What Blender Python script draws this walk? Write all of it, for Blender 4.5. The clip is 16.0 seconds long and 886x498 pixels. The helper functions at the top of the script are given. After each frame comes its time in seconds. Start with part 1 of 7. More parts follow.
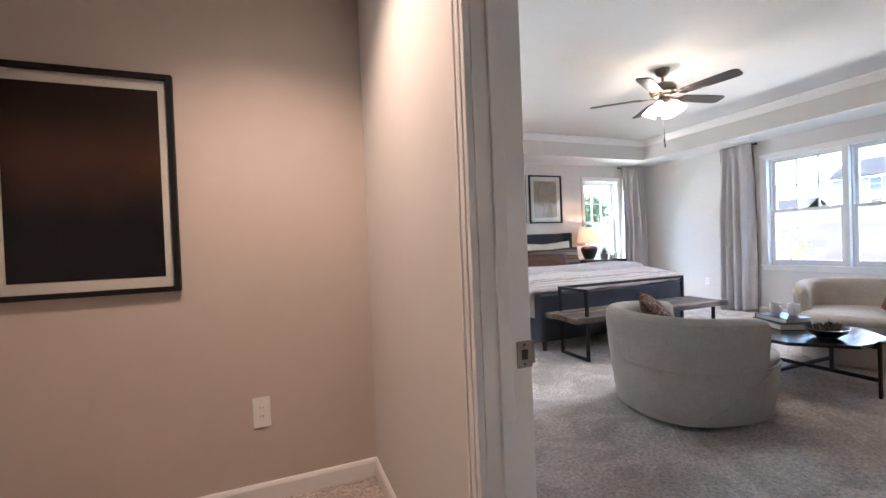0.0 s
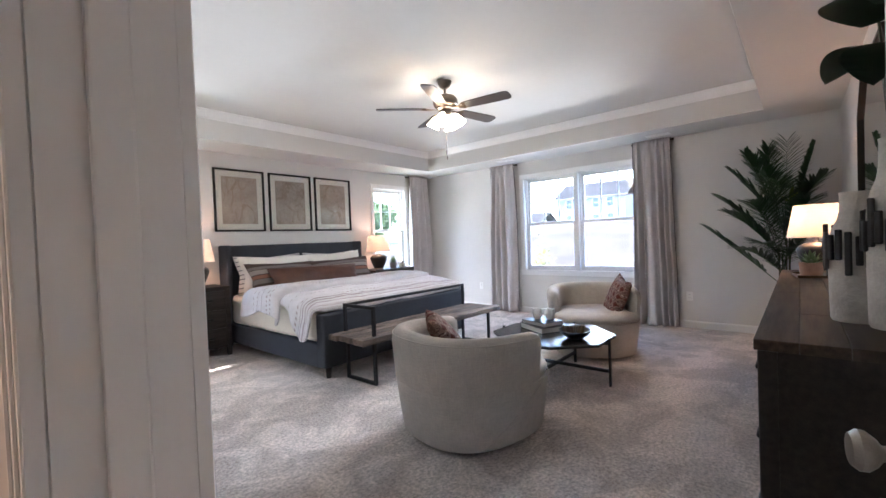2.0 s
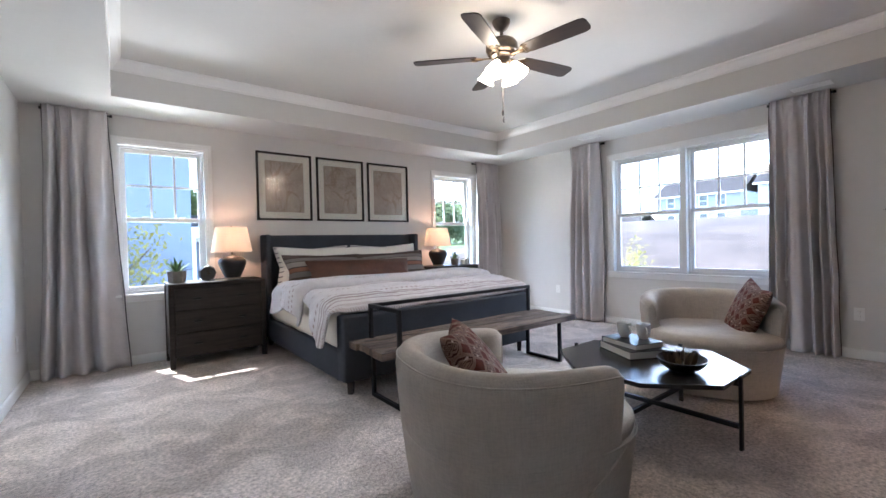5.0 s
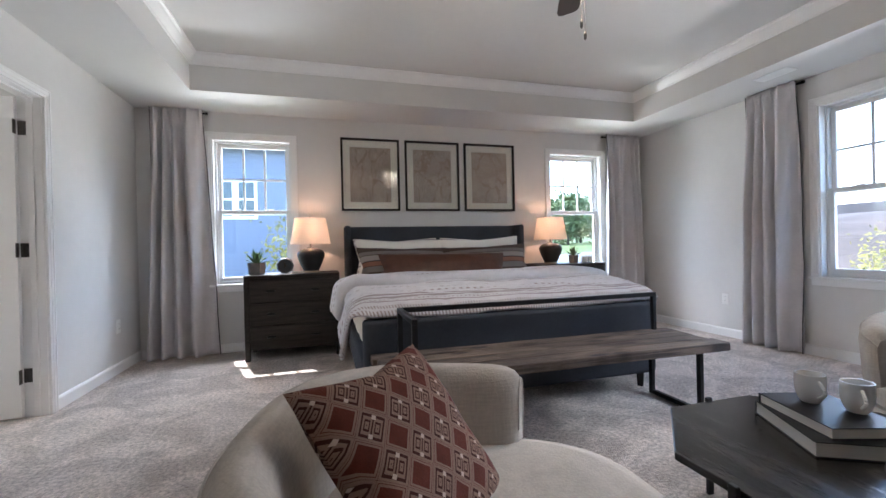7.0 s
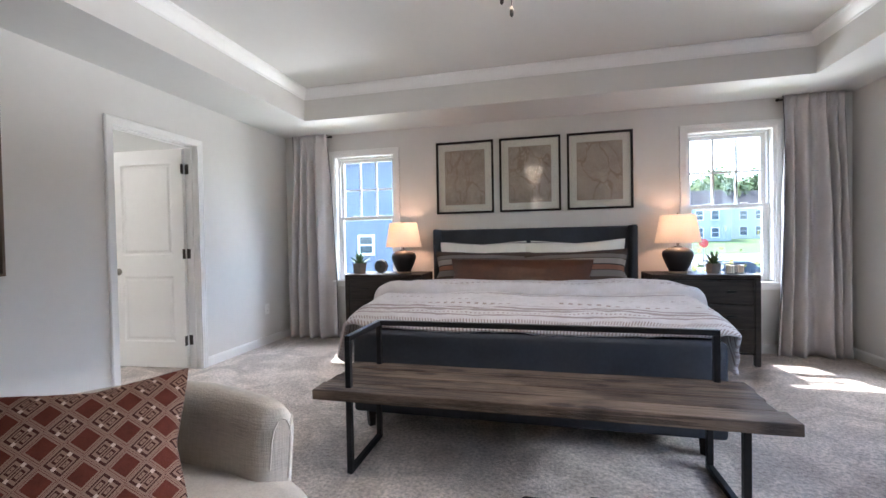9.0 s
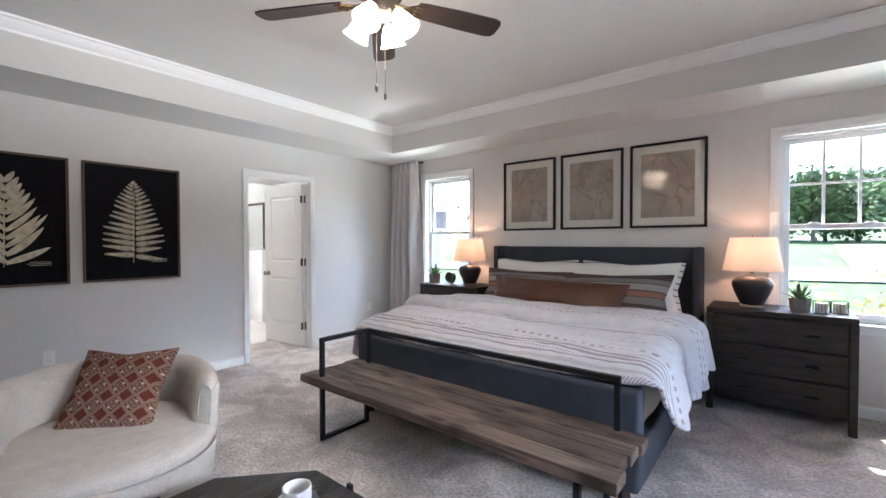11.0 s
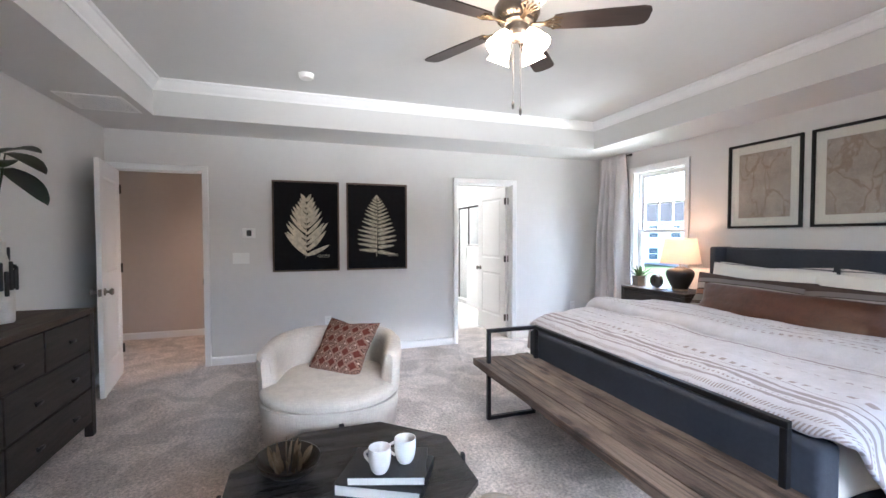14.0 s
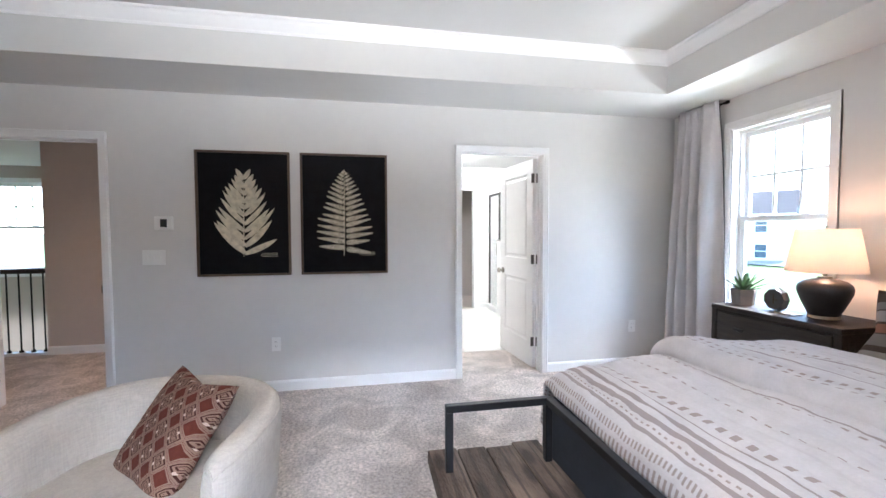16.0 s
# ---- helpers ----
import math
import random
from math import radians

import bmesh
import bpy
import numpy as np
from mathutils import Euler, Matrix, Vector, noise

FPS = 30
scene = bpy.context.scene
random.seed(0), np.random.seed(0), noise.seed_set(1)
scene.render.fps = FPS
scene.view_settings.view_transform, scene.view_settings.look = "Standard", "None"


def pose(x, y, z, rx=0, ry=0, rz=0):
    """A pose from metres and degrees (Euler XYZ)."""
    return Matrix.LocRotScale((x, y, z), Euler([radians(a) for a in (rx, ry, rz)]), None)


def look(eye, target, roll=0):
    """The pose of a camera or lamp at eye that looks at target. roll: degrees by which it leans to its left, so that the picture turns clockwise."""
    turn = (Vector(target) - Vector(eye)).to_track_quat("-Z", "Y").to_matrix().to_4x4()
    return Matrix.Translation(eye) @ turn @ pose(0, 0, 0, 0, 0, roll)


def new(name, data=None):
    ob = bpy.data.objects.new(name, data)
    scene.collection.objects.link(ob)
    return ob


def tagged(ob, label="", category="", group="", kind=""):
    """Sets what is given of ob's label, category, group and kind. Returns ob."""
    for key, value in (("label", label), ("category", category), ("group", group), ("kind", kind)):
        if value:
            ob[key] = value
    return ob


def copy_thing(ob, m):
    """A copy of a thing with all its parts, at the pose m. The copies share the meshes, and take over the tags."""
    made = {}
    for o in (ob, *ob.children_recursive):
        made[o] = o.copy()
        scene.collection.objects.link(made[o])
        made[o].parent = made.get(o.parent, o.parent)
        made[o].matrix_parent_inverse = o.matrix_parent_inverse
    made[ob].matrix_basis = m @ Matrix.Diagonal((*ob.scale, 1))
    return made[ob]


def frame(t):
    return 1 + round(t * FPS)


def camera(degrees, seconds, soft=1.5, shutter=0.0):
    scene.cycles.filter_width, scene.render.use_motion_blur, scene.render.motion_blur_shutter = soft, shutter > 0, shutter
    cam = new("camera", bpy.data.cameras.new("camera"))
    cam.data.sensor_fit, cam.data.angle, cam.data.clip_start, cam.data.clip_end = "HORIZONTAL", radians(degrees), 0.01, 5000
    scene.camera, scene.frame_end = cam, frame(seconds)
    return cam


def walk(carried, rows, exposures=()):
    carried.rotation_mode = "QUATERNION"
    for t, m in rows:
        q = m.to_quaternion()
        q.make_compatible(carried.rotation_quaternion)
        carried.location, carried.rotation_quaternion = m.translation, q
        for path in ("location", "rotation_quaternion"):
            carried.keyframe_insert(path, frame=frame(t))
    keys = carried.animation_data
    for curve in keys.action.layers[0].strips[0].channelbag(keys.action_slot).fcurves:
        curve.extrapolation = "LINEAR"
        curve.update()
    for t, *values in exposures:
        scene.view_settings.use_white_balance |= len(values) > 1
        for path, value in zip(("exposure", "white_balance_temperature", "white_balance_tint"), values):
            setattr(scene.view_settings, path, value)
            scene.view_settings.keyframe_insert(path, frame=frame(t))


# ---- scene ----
cam = camera(93.6, 16.0)
PATH = [
    (0, (-0.558, 0.139, 1.172), (0.179, 1.999, 1.146), -2.3),
    (0.5, (-0.433, 0.277, 1.193), (0.604, 1.987, 1.167), -2.4),
    (1, (-0.331, 0.421, 1.223), (0.947, 1.959, 1.193), -2.4),
    (1.5, (-0.29, 0.442, 1.239), (1.148, 1.831, 1.2), -2.3),
    (2, (-0.175, 0.495, 1.23), (1.342, 1.798, 1.188), -2.2),
    (2.5, (-0.042, 0.564, 1.215), (1.498, 1.84, 1.175), -1.9),
    (3, (0.037, 0.614, 1.205), (1.561, 1.91, 1.171), -1.8),
    (3.5, (0.086, 0.655, 1.209), (1.575, 1.99, 1.178), -1.7),
    (6, (1.217, 1.149, 1.049), (2.146, 2.921, 1.035), -1.3),
    (6.5, (1.463, 1.272, 1.038), (2.222, 3.123, 1.03), -1.3),
    (7, (1.718, 1.334, 1.026), (2.267, 3.257, 1.016), -1.3),
    (7.5, (2.07, 1.397, 1.037), (2.374, 3.373, 1.032), -1.2),
    (8, (2.398, 1.37, 1.068), (2.47, 3.368, 1.058), -1.1),
    (8.5, (2.729, 1.388, 1.047), (2.529, 3.378, 1.038), -0.8),
    (8.7, (2.856, 1.396, 1.08), (2.548, 3.372, 1.057), -0.9),
    (10.8, (4.355, 1.626, 1.294), (3.169, 3.237, 1.262), -0.2),
    (11, (4.465, 1.657, 1.318), (3.212, 3.216, 1.282), -0.1),
    (11.5, (4.666, 1.744, 1.336), (3.247, 3.153, 1.296), 0.0),
    (12, (4.86, 1.809, 1.365), (3.286, 3.043, 1.322), -0.1),
    (12.5, (4.991, 1.854, 1.399), (3.278, 2.885, 1.353), 0.0),
    (13, (5.024, 1.836, 1.404), (3.218, 2.694, 1.357), 0.1),
    (13.5, (5.03, 1.847, 1.405), (3.168, 2.575, 1.35), 0.0),
    (14, (4.931, 1.981, 1.375), (3.037, 2.622, 1.313), -0.1),
    (14.5, (4.743, 2.274, 1.369), (2.824, 2.833, 1.305), -0.2),
    (15, (4.515, 2.643, 1.365), (2.575, 3.122, 1.295), -0.3),
    (15.5, (4.12, 2.839, 1.354), (2.166, 3.259, 1.282), -0.3),
    (16, (3.638, 2.979, 1.336), (1.676, 3.355, 1.253), -0.2),
]
walk(cam, [(t, look(eye, target, roll)) for t, eye, target, roll in PATH], [(0.0, 4.15, 5700, 10), (3.5, 4.1, 5700, 10), (6.0, 3.5, 5750, 10), (7.0, 3.45, 5800, 10), (8.5, 3.65, 5850, 10), (11.0, 3.7, 5800, 10), (12.5, 4.1, 5700, 10), (14.5, 4.15, 5700, 10), (16.0, 4.1, 5650, 10)])

# ---- world, sun and exposure ----
world = bpy.data.worlds.new("sky")
scene.world = world
world.use_nodes = True
wn = world.node_tree
sky = wn.nodes.new("ShaderNodeTexSky")
sky.sky_type = 'NISHITA'
sky.sun_disc = False
SUN_WAY = Vector((0.176, -0.545, -1.0)).normalized()
sky.sun_elevation = math.asin(-SUN_WAY.z)
sky.sun_rotation = math.atan2(-SUN_WAY.x, -SUN_WAY.y)
wn.links.new(sky.outputs[0], wn.nodes["Background"].inputs[0])
wn.nodes["Background"].inputs[1].default_value = 0.14

sun_data = bpy.data.lights.new("sun", 'SUN')
sun_data.energy, sun_data.angle, sun_data.color = 1.5, radians(0.5), (1.0, 0.95, 0.88)
sun = new("sun", sun_data)
sun.matrix_world = look((0, 0, 30), Vector((0, 0, 30)) + SUN_WAY)


def lamp_light(name, where, watts, colour, radius):
    d = bpy.data.lights.new(name, 'POINT')
    d.energy, d.color, d.shadow_soft_size = watts, colour, radius
    ob = new(name, d)
    ob.location = where
    return ob


def fill_lamp(name, where, target, w, h, watts, colour, spread=180):
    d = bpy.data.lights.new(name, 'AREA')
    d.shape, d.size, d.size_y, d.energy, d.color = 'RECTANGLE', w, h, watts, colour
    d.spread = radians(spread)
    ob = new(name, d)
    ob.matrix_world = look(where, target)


# added unseen area lamps, standing in for skylight and sunlit-ground bounce through the windows
fill_lamp("east_sky_fill", (24.0, 3.05, 8.3), (5.9, 3.05, 1.45), 18.0, 2.0, 115.0, (0.98, 0.985, 1.0), 60)
fill_lamp("north_sky_fill", (2.95, 9.4, 4.7), (2.95, 6.0, 1.45), 6.5, 2.6, 130.0, (0.97, 0.985, 1.0))
fill_lamp("east_bounce_fill", (13.0, 3.05, -1.1), (5.9, 3.05, 1.45), 6.0, 1.6, 125.0, (1.0, 0.97, 0.92))
fill_lamp("north_bounce_fill", (2.95, 11.0, -1.4), (2.95, 6.0, 1.45), 8.0, 1.6, 115.0, (1.0, 0.97, 0.93))

# ---- materials ----
def mat(name, col, rough=0.6, metal=0.0, var=0.12, scale=6.0, bump=0.0, bscale=80.0, spec=0.5, stretch=(1, 1, 1), col2=None, coat=0.0):
    """Two scales of colour variation and a fine relief, on object coordinates."""
    m = bpy.data.materials.new(name)
    m.use_nodes = True
    t = m.node_tree
    b = t.nodes["Principled BSDF"]
    b.inputs["Roughness"].default_value = rough
    b.inputs["Metallic"].default_value = metal
    b.inputs["Specular IOR Level"].default_value = spec
    b.inputs["Coat Weight"].default_value = coat
    co = t.nodes.new("ShaderNodeTexCoord")
    mp = t.nodes.new("ShaderNodeMapping")
    mp.inputs["Scale"].default_value = stretch
    t.links.new(co.outputs["Object"], mp.inputs[0])
    n1, n2 = t.nodes.new("ShaderNodeTexNoise"), t.nodes.new("ShaderNodeTexNoise")
    n1.inputs["Scale"].default_value, n1.inputs["Detail"].default_value = scale, 5
    n2.inputs["Scale"].default_value, n2.inputs["Detail"].default_value = scale * 9, 3
    for n in (n1, n2):
        t.links.new(mp.outputs[0], n.inputs["Vector"])
    mx = t.nodes.new("ShaderNodeMath")
    mx.operation = 'MULTIPLY_ADD'
    mx.inputs[1].default_value = 0.35
    ad = t.nodes.new("ShaderNodeMath")
    ad.operation = 'MULTIPLY'
    ad.inputs[1].default_value = 0.65
    t.links.new(n1.outputs[0], ad.inputs[0])
    t.links.new(n2.outputs[0], mx.inputs[0])
    t.links.new(ad.outputs[0], mx.inputs[2])
    rp = t.nodes.new("ShaderNodeValToRGB")
    dark = [c * (1 - var) for c in col]
    lite = [min(1, c * (1 + var)) for c in col] if col2 is None else col2
    rp.color_ramp.elements[0].position, rp.color_ramp.elements[1].position = 0.33, 0.67
    rp.color_ramp.elements[0].color, rp.color_ramp.elements[1].color = (*dark, 1), (*lite, 1)
    t.links.new(mx.outputs[0], rp.inputs[0])
    t.links.new(rp.outputs[0], b.inputs["Base Color"])
    if bump:
        n3 = t.nodes.new("ShaderNodeTexNoise")
        n3.inputs["Scale"].default_value, n3.inputs["Detail"].default_value = bscale, 4
        t.links.new(mp.outputs[0], n3.inputs["Vector"])
        bp = t.nodes.new("ShaderNodeBump")
        bp.inputs["Strength"].default_value, bp.inputs["Distance"].default_value = bump, 0.01
        t.links.new(n3.outputs[0], bp.inputs["Height"])
        t.links.new(bp.outputs[0], b.inputs["Normal"])
    return m


def node(t, kind, **values):
    n = t.nodes.new(kind)
    for k, v in values.items():
        n.inputs[k].default_value = v
    return n


def calc(t, op, a, b=None):
    n = t.nodes.new("ShaderNodeMath")
    n.operation = op
    for i, v in enumerate((a, b)):
        if v is None:
            continue
        if isinstance(v, (int, float)):
            n.inputs[i].default_value = v
        else:
            t.links.new(v, n.inputs[i])
    return n.outputs[0]


def blend(t, fac, a, b):
    n = t.nodes.new("ShaderNodeMix")
    n.data_type = 'RGBA'
    t.links.new(fac, n.inputs[0])
    for sock, v in ((n.inputs[6], a), (n.inputs[7], b)):
        if isinstance(v, tuple):
            sock.default_value = (*v, 1)
        else:
            t.links.new(v, sock)
    return n.outputs[2]


def parts_of(m):
    t = m.node_tree
    b = t.nodes["Principled BSDF"]
    return t, b, b.inputs["Base Color"].links[0].from_socket


def coords(t):
    co = t.nodes.new("ShaderNodeTexCoord")
    s = t.nodes.new("ShaderNodeSeparateXYZ")
    t.links.new(co.outputs["Object"], s.inputs[0])
    return co.outputs["Object"], s.outputs


WALL = mat("wall_paint", (0.705, 0.695, 0.675), 0.75, var=0.025, scale=1.5, bump=0.06, bscale=220, spec=0.25)
HALLWALL = mat("hall_paint", (0.58, 0.515, 0.465), 0.75, var=0.03, scale=1.5, bump=0.06, bscale=220, spec=0.25)
CEIL = mat("ceiling_paint", (0.67, 0.665, 0.645), 0.85, var=0.02, scale=2, bump=0.05, bscale=160, spec=0.2)
TRIM = mat("trim_white", (0.85, 0.85, 0.84), 0.35, var=0.02, scale=3, bump=0.02, bscale=40)
VINYL = mat("window_vinyl", (0.82, 0.83, 0.83), 0.3, var=0.02, scale=3)
TILE = mat("bath_tile", (0.66, 0.64, 0.61), 0.25, var=0.05, scale=3)
SLATE = mat("bed_upholstery", (0.050, 0.055, 0.067), 0.9, var=0.14, scale=5, bump=0.35, bscale=420, spec=0.2)
SHEET = mat("cream_sheet", (0.78, 0.74, 0.65), 0.9, var=0.04, scale=6, bump=0.12, bscale=120, spec=0.15)
WHITEPILLOW = mat("white_sham", (0.78, 0.76, 0.70), 0.9, var=0.04, scale=9, bump=0.2, bscale=150, spec=0.15)
LEATHER = mat("rust_leather", (0.075, 0.022, 0.009), 0.36, var=0.3, scale=7, bump=0.5, bscale=16, coat=0.15)
BLACKMETAL = mat("black_metal", (0.018, 0.018, 0.020), 0.45, metal=0.6, var=0.2, scale=20, bump=0.05, bscale=200)
DARKWOOD = mat("charcoal_wood", (0.016, 0.0125, 0.011), 0.55, spec=0.3, var=0.5, scale=3, bump=0.3, bscale=25, stretch=(1.2, 14, 14), col2=(0.042, 0.032, 0.027))
TOPWOOD = mat("dresser_top_wood", (0.034, 0.024, 0.019), 0.55, spec=0.25, var=0.5, scale=3, bump=0.25, bscale=25, stretch=(1.2, 14, 14), col2=(0.088, 0.061, 0.046))
KNOB = mat("dark_pull", (0.012, 0.012, 0.013), 0.35, metal=0.7, var=0.2, scale=20)
BENCHWOOD = mat("weathered_plank", (0.052, 0.034, 0.024), 0.65, var=0.25, scale=1.8, bump=0.7, bscale=20, stretch=(2.0, 9, 9), col2=(0.125, 0.088, 0.064))
TABLETOP = mat("dark_table_top", (0.016, 0.014, 0.014), 0.22, spec=0.28, var=0.4, scale=2.2, bump=0.06, bscale=16, stretch=(9, 1.0, 9), col2=(0.055, 0.052, 0.050))
CERAMIC = mat("white_ceramic", (0.80, 0.79, 0.77), 0.25, var=0.03, scale=8)
BLACKCER = mat("black_ceramic", (0.013, 0.012, 0.013), 0.45, var=0.3, scale=12, bump=0.08, bscale=60)
PALEWOOD = mat("pale_wood", (0.42, 0.32, 0.23), 0.55, var=0.2, scale=10, stretch=(1, 8, 1))
BOOKBLACK = mat("black_book_cloth", (0.012, 0.013, 0.016), 0.35, var=0.2, scale=20, bump=0.1, bscale=300)
PAPER = mat("book_paper", (0.74, 0.73, 0.69), 0.9, var=0.08, scale=4, stretch=(1, 1, 60))
BRASS = mat("dark_brass", (0.085, 0.058, 0.032), 0.3, metal=0.9, var=0.4, scale=14, bump=0.25, bscale=40)
BOWLMETAL = mat("blackened_bowl", (0.022, 0.016, 0.011), 0.3, metal=0.5, var=0.4, scale=14, bump=0.25, bscale=40)
PETAL = mat("dried_petal", (0.165, 0.112, 0.062), 0.6, var=0.4, scale=20, bump=0.3, bscale=60)
NICKEL = mat("brushed_nickel", (0.30, 0.28, 0.25), 0.32, metal=1.0, var=0.15, scale=30)
FANMETAL = mat("fan_bronze", (0.20, 0.165, 0.135), 0.3, metal=0.9, var=0.2, scale=25)
BRONZE = mat("dark_hinge_metal", (0.10, 0.095, 0.09), 0.4, metal=0.9, var=0.15, scale=30)
BLADE = mat("fan_blade_wood", (0.028, 0.019, 0.016), 0.4, var=0.4, scale=4, stretch=(1.5, 14, 14))
BLACKFRAME = mat("black_frame", (0.009, 0.009, 0.009), 0.5, var=0.2, scale=10, spec=0.25)
MATBOARD = mat("mat_board", (0.72, 0.69, 0.63), 0.9, var=0.03, scale=20)
BROWNFRAME = mat("brown_wood_frame", (0.11, 0.075, 0.05), 0.6, var=0.35, scale=6, stretch=(10, 10, 1))
BLACKPRINT = mat("black_print", (0.008, 0.008, 0.010), 0.7, var=0.25, scale=12, spec=0.1)
FERNCREAM = mat("fern_cream", (0.58, 0.52, 0.39), 0.8, var=0.3, scale=25)
LEAF = mat("palm_leaf", (0.014, 0.045, 0.016), 0.4, var=0.4, scale=8, col2=(0.03, 0.085, 0.026))
PALMSTEM = mat("palm_stem", (0.06, 0.05, 0.025), 0.6, var=0.35, scale=15, bump=0.2, bscale=60)
YELLOWLEAF = mat("young_leaf", (0.19, 0.23, 0.03), 0.45, var=0.3, scale=10)
BIGLEAF = mat("broad_leaf", (0.012, 0.032, 0.014), 0.35, var=0.35, scale=7)
SUCC = mat("succulent_leaf", (0.10, 0.17, 0.07), 0.5, var=0.3, scale=30)
GREYPOT = mat("concrete_pot", (0.20, 0.185, 0.17), 0.85, var=0.2, scale=25, bump=0.2, bscale=120)
TERRA = mat("terracotta_pot", (0.36, 0.22, 0.16), 0.85, var=0.2, scale=25)
BASKET = mat("woven_basket", (0.26, 0.18, 0.10), 0.8, var=0.4, scale=14, bump=0.6, bscale=70, stretch=(1, 1, 5))
SOIL = mat("soil", (0.035, 0.025, 0.018), 0.95, var=0.4, scale=40, bump=0.6, bscale=80)
VASECER = mat("plaster_vase", (0.62, 0.59, 0.54), 0.8, var=0.16, scale=14, bump=0.35, bscale=60)
SLAT = mat("charcoal_slat", (0.022, 0.022, 0.024), 0.7, var=0.4, scale=12, bump=0.3, bscale=50)
PLASTIC = mat("white_plastic", (0.85, 0.85, 0.83), 0.4, var=0.02, scale=10)
DARKPLASTIC = mat("dark_plastic", (0.03, 0.03, 0.032), 0.3, var=0.1, scale=10)
CURTAIN = mat("curtain_linen", (0.62, 0.595, 0.60), 0.95, var=0.06, scale=5, bump=0.25, bscale=420, spec=0.1)
BLACKTRIM = mat("black_edging", (0.02, 0.02, 0.022), 0.9, var=0.3, scale=60)
CANDLE = mat("candle_wax", (0.78, 0.74, 0.66), 0.6, var=0.05, scale=10)
STONE = mat("grey_stone_clock", (0.055, 0.055, 0.055), 0.5, var=0.5, scale=12, bump=0.2, bscale=40)

# outside
GRASS = mat("grass", (0.05, 0.095, 0.018), 0.95, var=0.45, scale=0.5, bump=0.5, bscale=30, col2=(0.10, 0.15, 0.03))
DRYHILL = mat("dry_hill", (0.050, 0.036, 0.028), 0.95, var=0.3, scale=0.35, bump=0.6, bscale=4, stretch=(1, 1, 6), col2=(0.082, 0.062, 0.050))
ASPHALT = mat("asphalt", (0.16, 0.16, 0.16), 0.9, var=0.2, scale=1.5)
CONCRETE = mat("concrete", (0.36, 0.35, 0.33), 0.9, var=0.15, scale=1.5)
SIDING = mat("blue_siding", (0.16, 0.185, 0.262), 0.6, var=0.06, scale=1)
GREYSIDING = mat("grey_siding", (0.30, 0.32, 0.36), 0.6, var=0.06, scale=1)
REDSIDING = mat("red_siding", (0.26, 0.16, 0.14), 0.7, var=0.1, scale=1)
PALESIDING = mat("pale_siding", (0.50, 0.49, 0.47), 0.6, var=0.06, scale=1)
SHINGLE = mat("roof_shingle", (0.075, 0.068, 0.068), 0.9, var=0.35, scale=3, bump=0.5, bscale=25)
FARGLASS = mat("far_window_glass", (0.05, 0.07, 0.09), 0.1, var=0.3, scale=2)
BARK = mat("bark", (0.10, 0.075, 0.055), 0.9, var=0.35, scale=6, bump=0.6, bscale=30)
FOLIAGE = mat("foliage", (0.045, 0.085, 0.022), 0.8, var=0.5, scale=2, col2=(0.11, 0.16, 0.045))
# lighter than FOLIAGE: distance haze is put into the leaf colour
HAZYFOLIAGE = mat("hazy_foliage", (0.075, 0.115, 0.055), 0.9, var=0.35, scale=0.4, col2=(0.17, 0.21, 0.07))
SHRUB = mat("yellow_shrub", (0.11, 0.12, 0.022), 0.8, var=0.5, scale=4, col2=(0.34, 0.29, 0.06))
SIGNRED = mat("sign_red", (0.45, 0.03, 0.03), 0.4, var=0.05, scale=3)


def vary(m, low, high):
    """Each piece of its own tone."""
    t, b, base = parts_of(m)
    oi = t.nodes.new("ShaderNodeObjectInfo")
    rg = node(t, "ShaderNodeMapRange")
    rg.inputs["To Min"].default_value, rg.inputs["To Max"].default_value = low, high
    t.links.new(oi.outputs["Random"], rg.inputs["Value"])
    mul = t.nodes.new("ShaderNodeVectorMath")
    mul.operation = 'SCALE'
    t.links.new(base, mul.inputs[0])
    t.links.new(rg.outputs[0], mul.inputs["Scale"])
    t.links.new(mul.outputs[0], b.inputs["Base Color"])
    return m


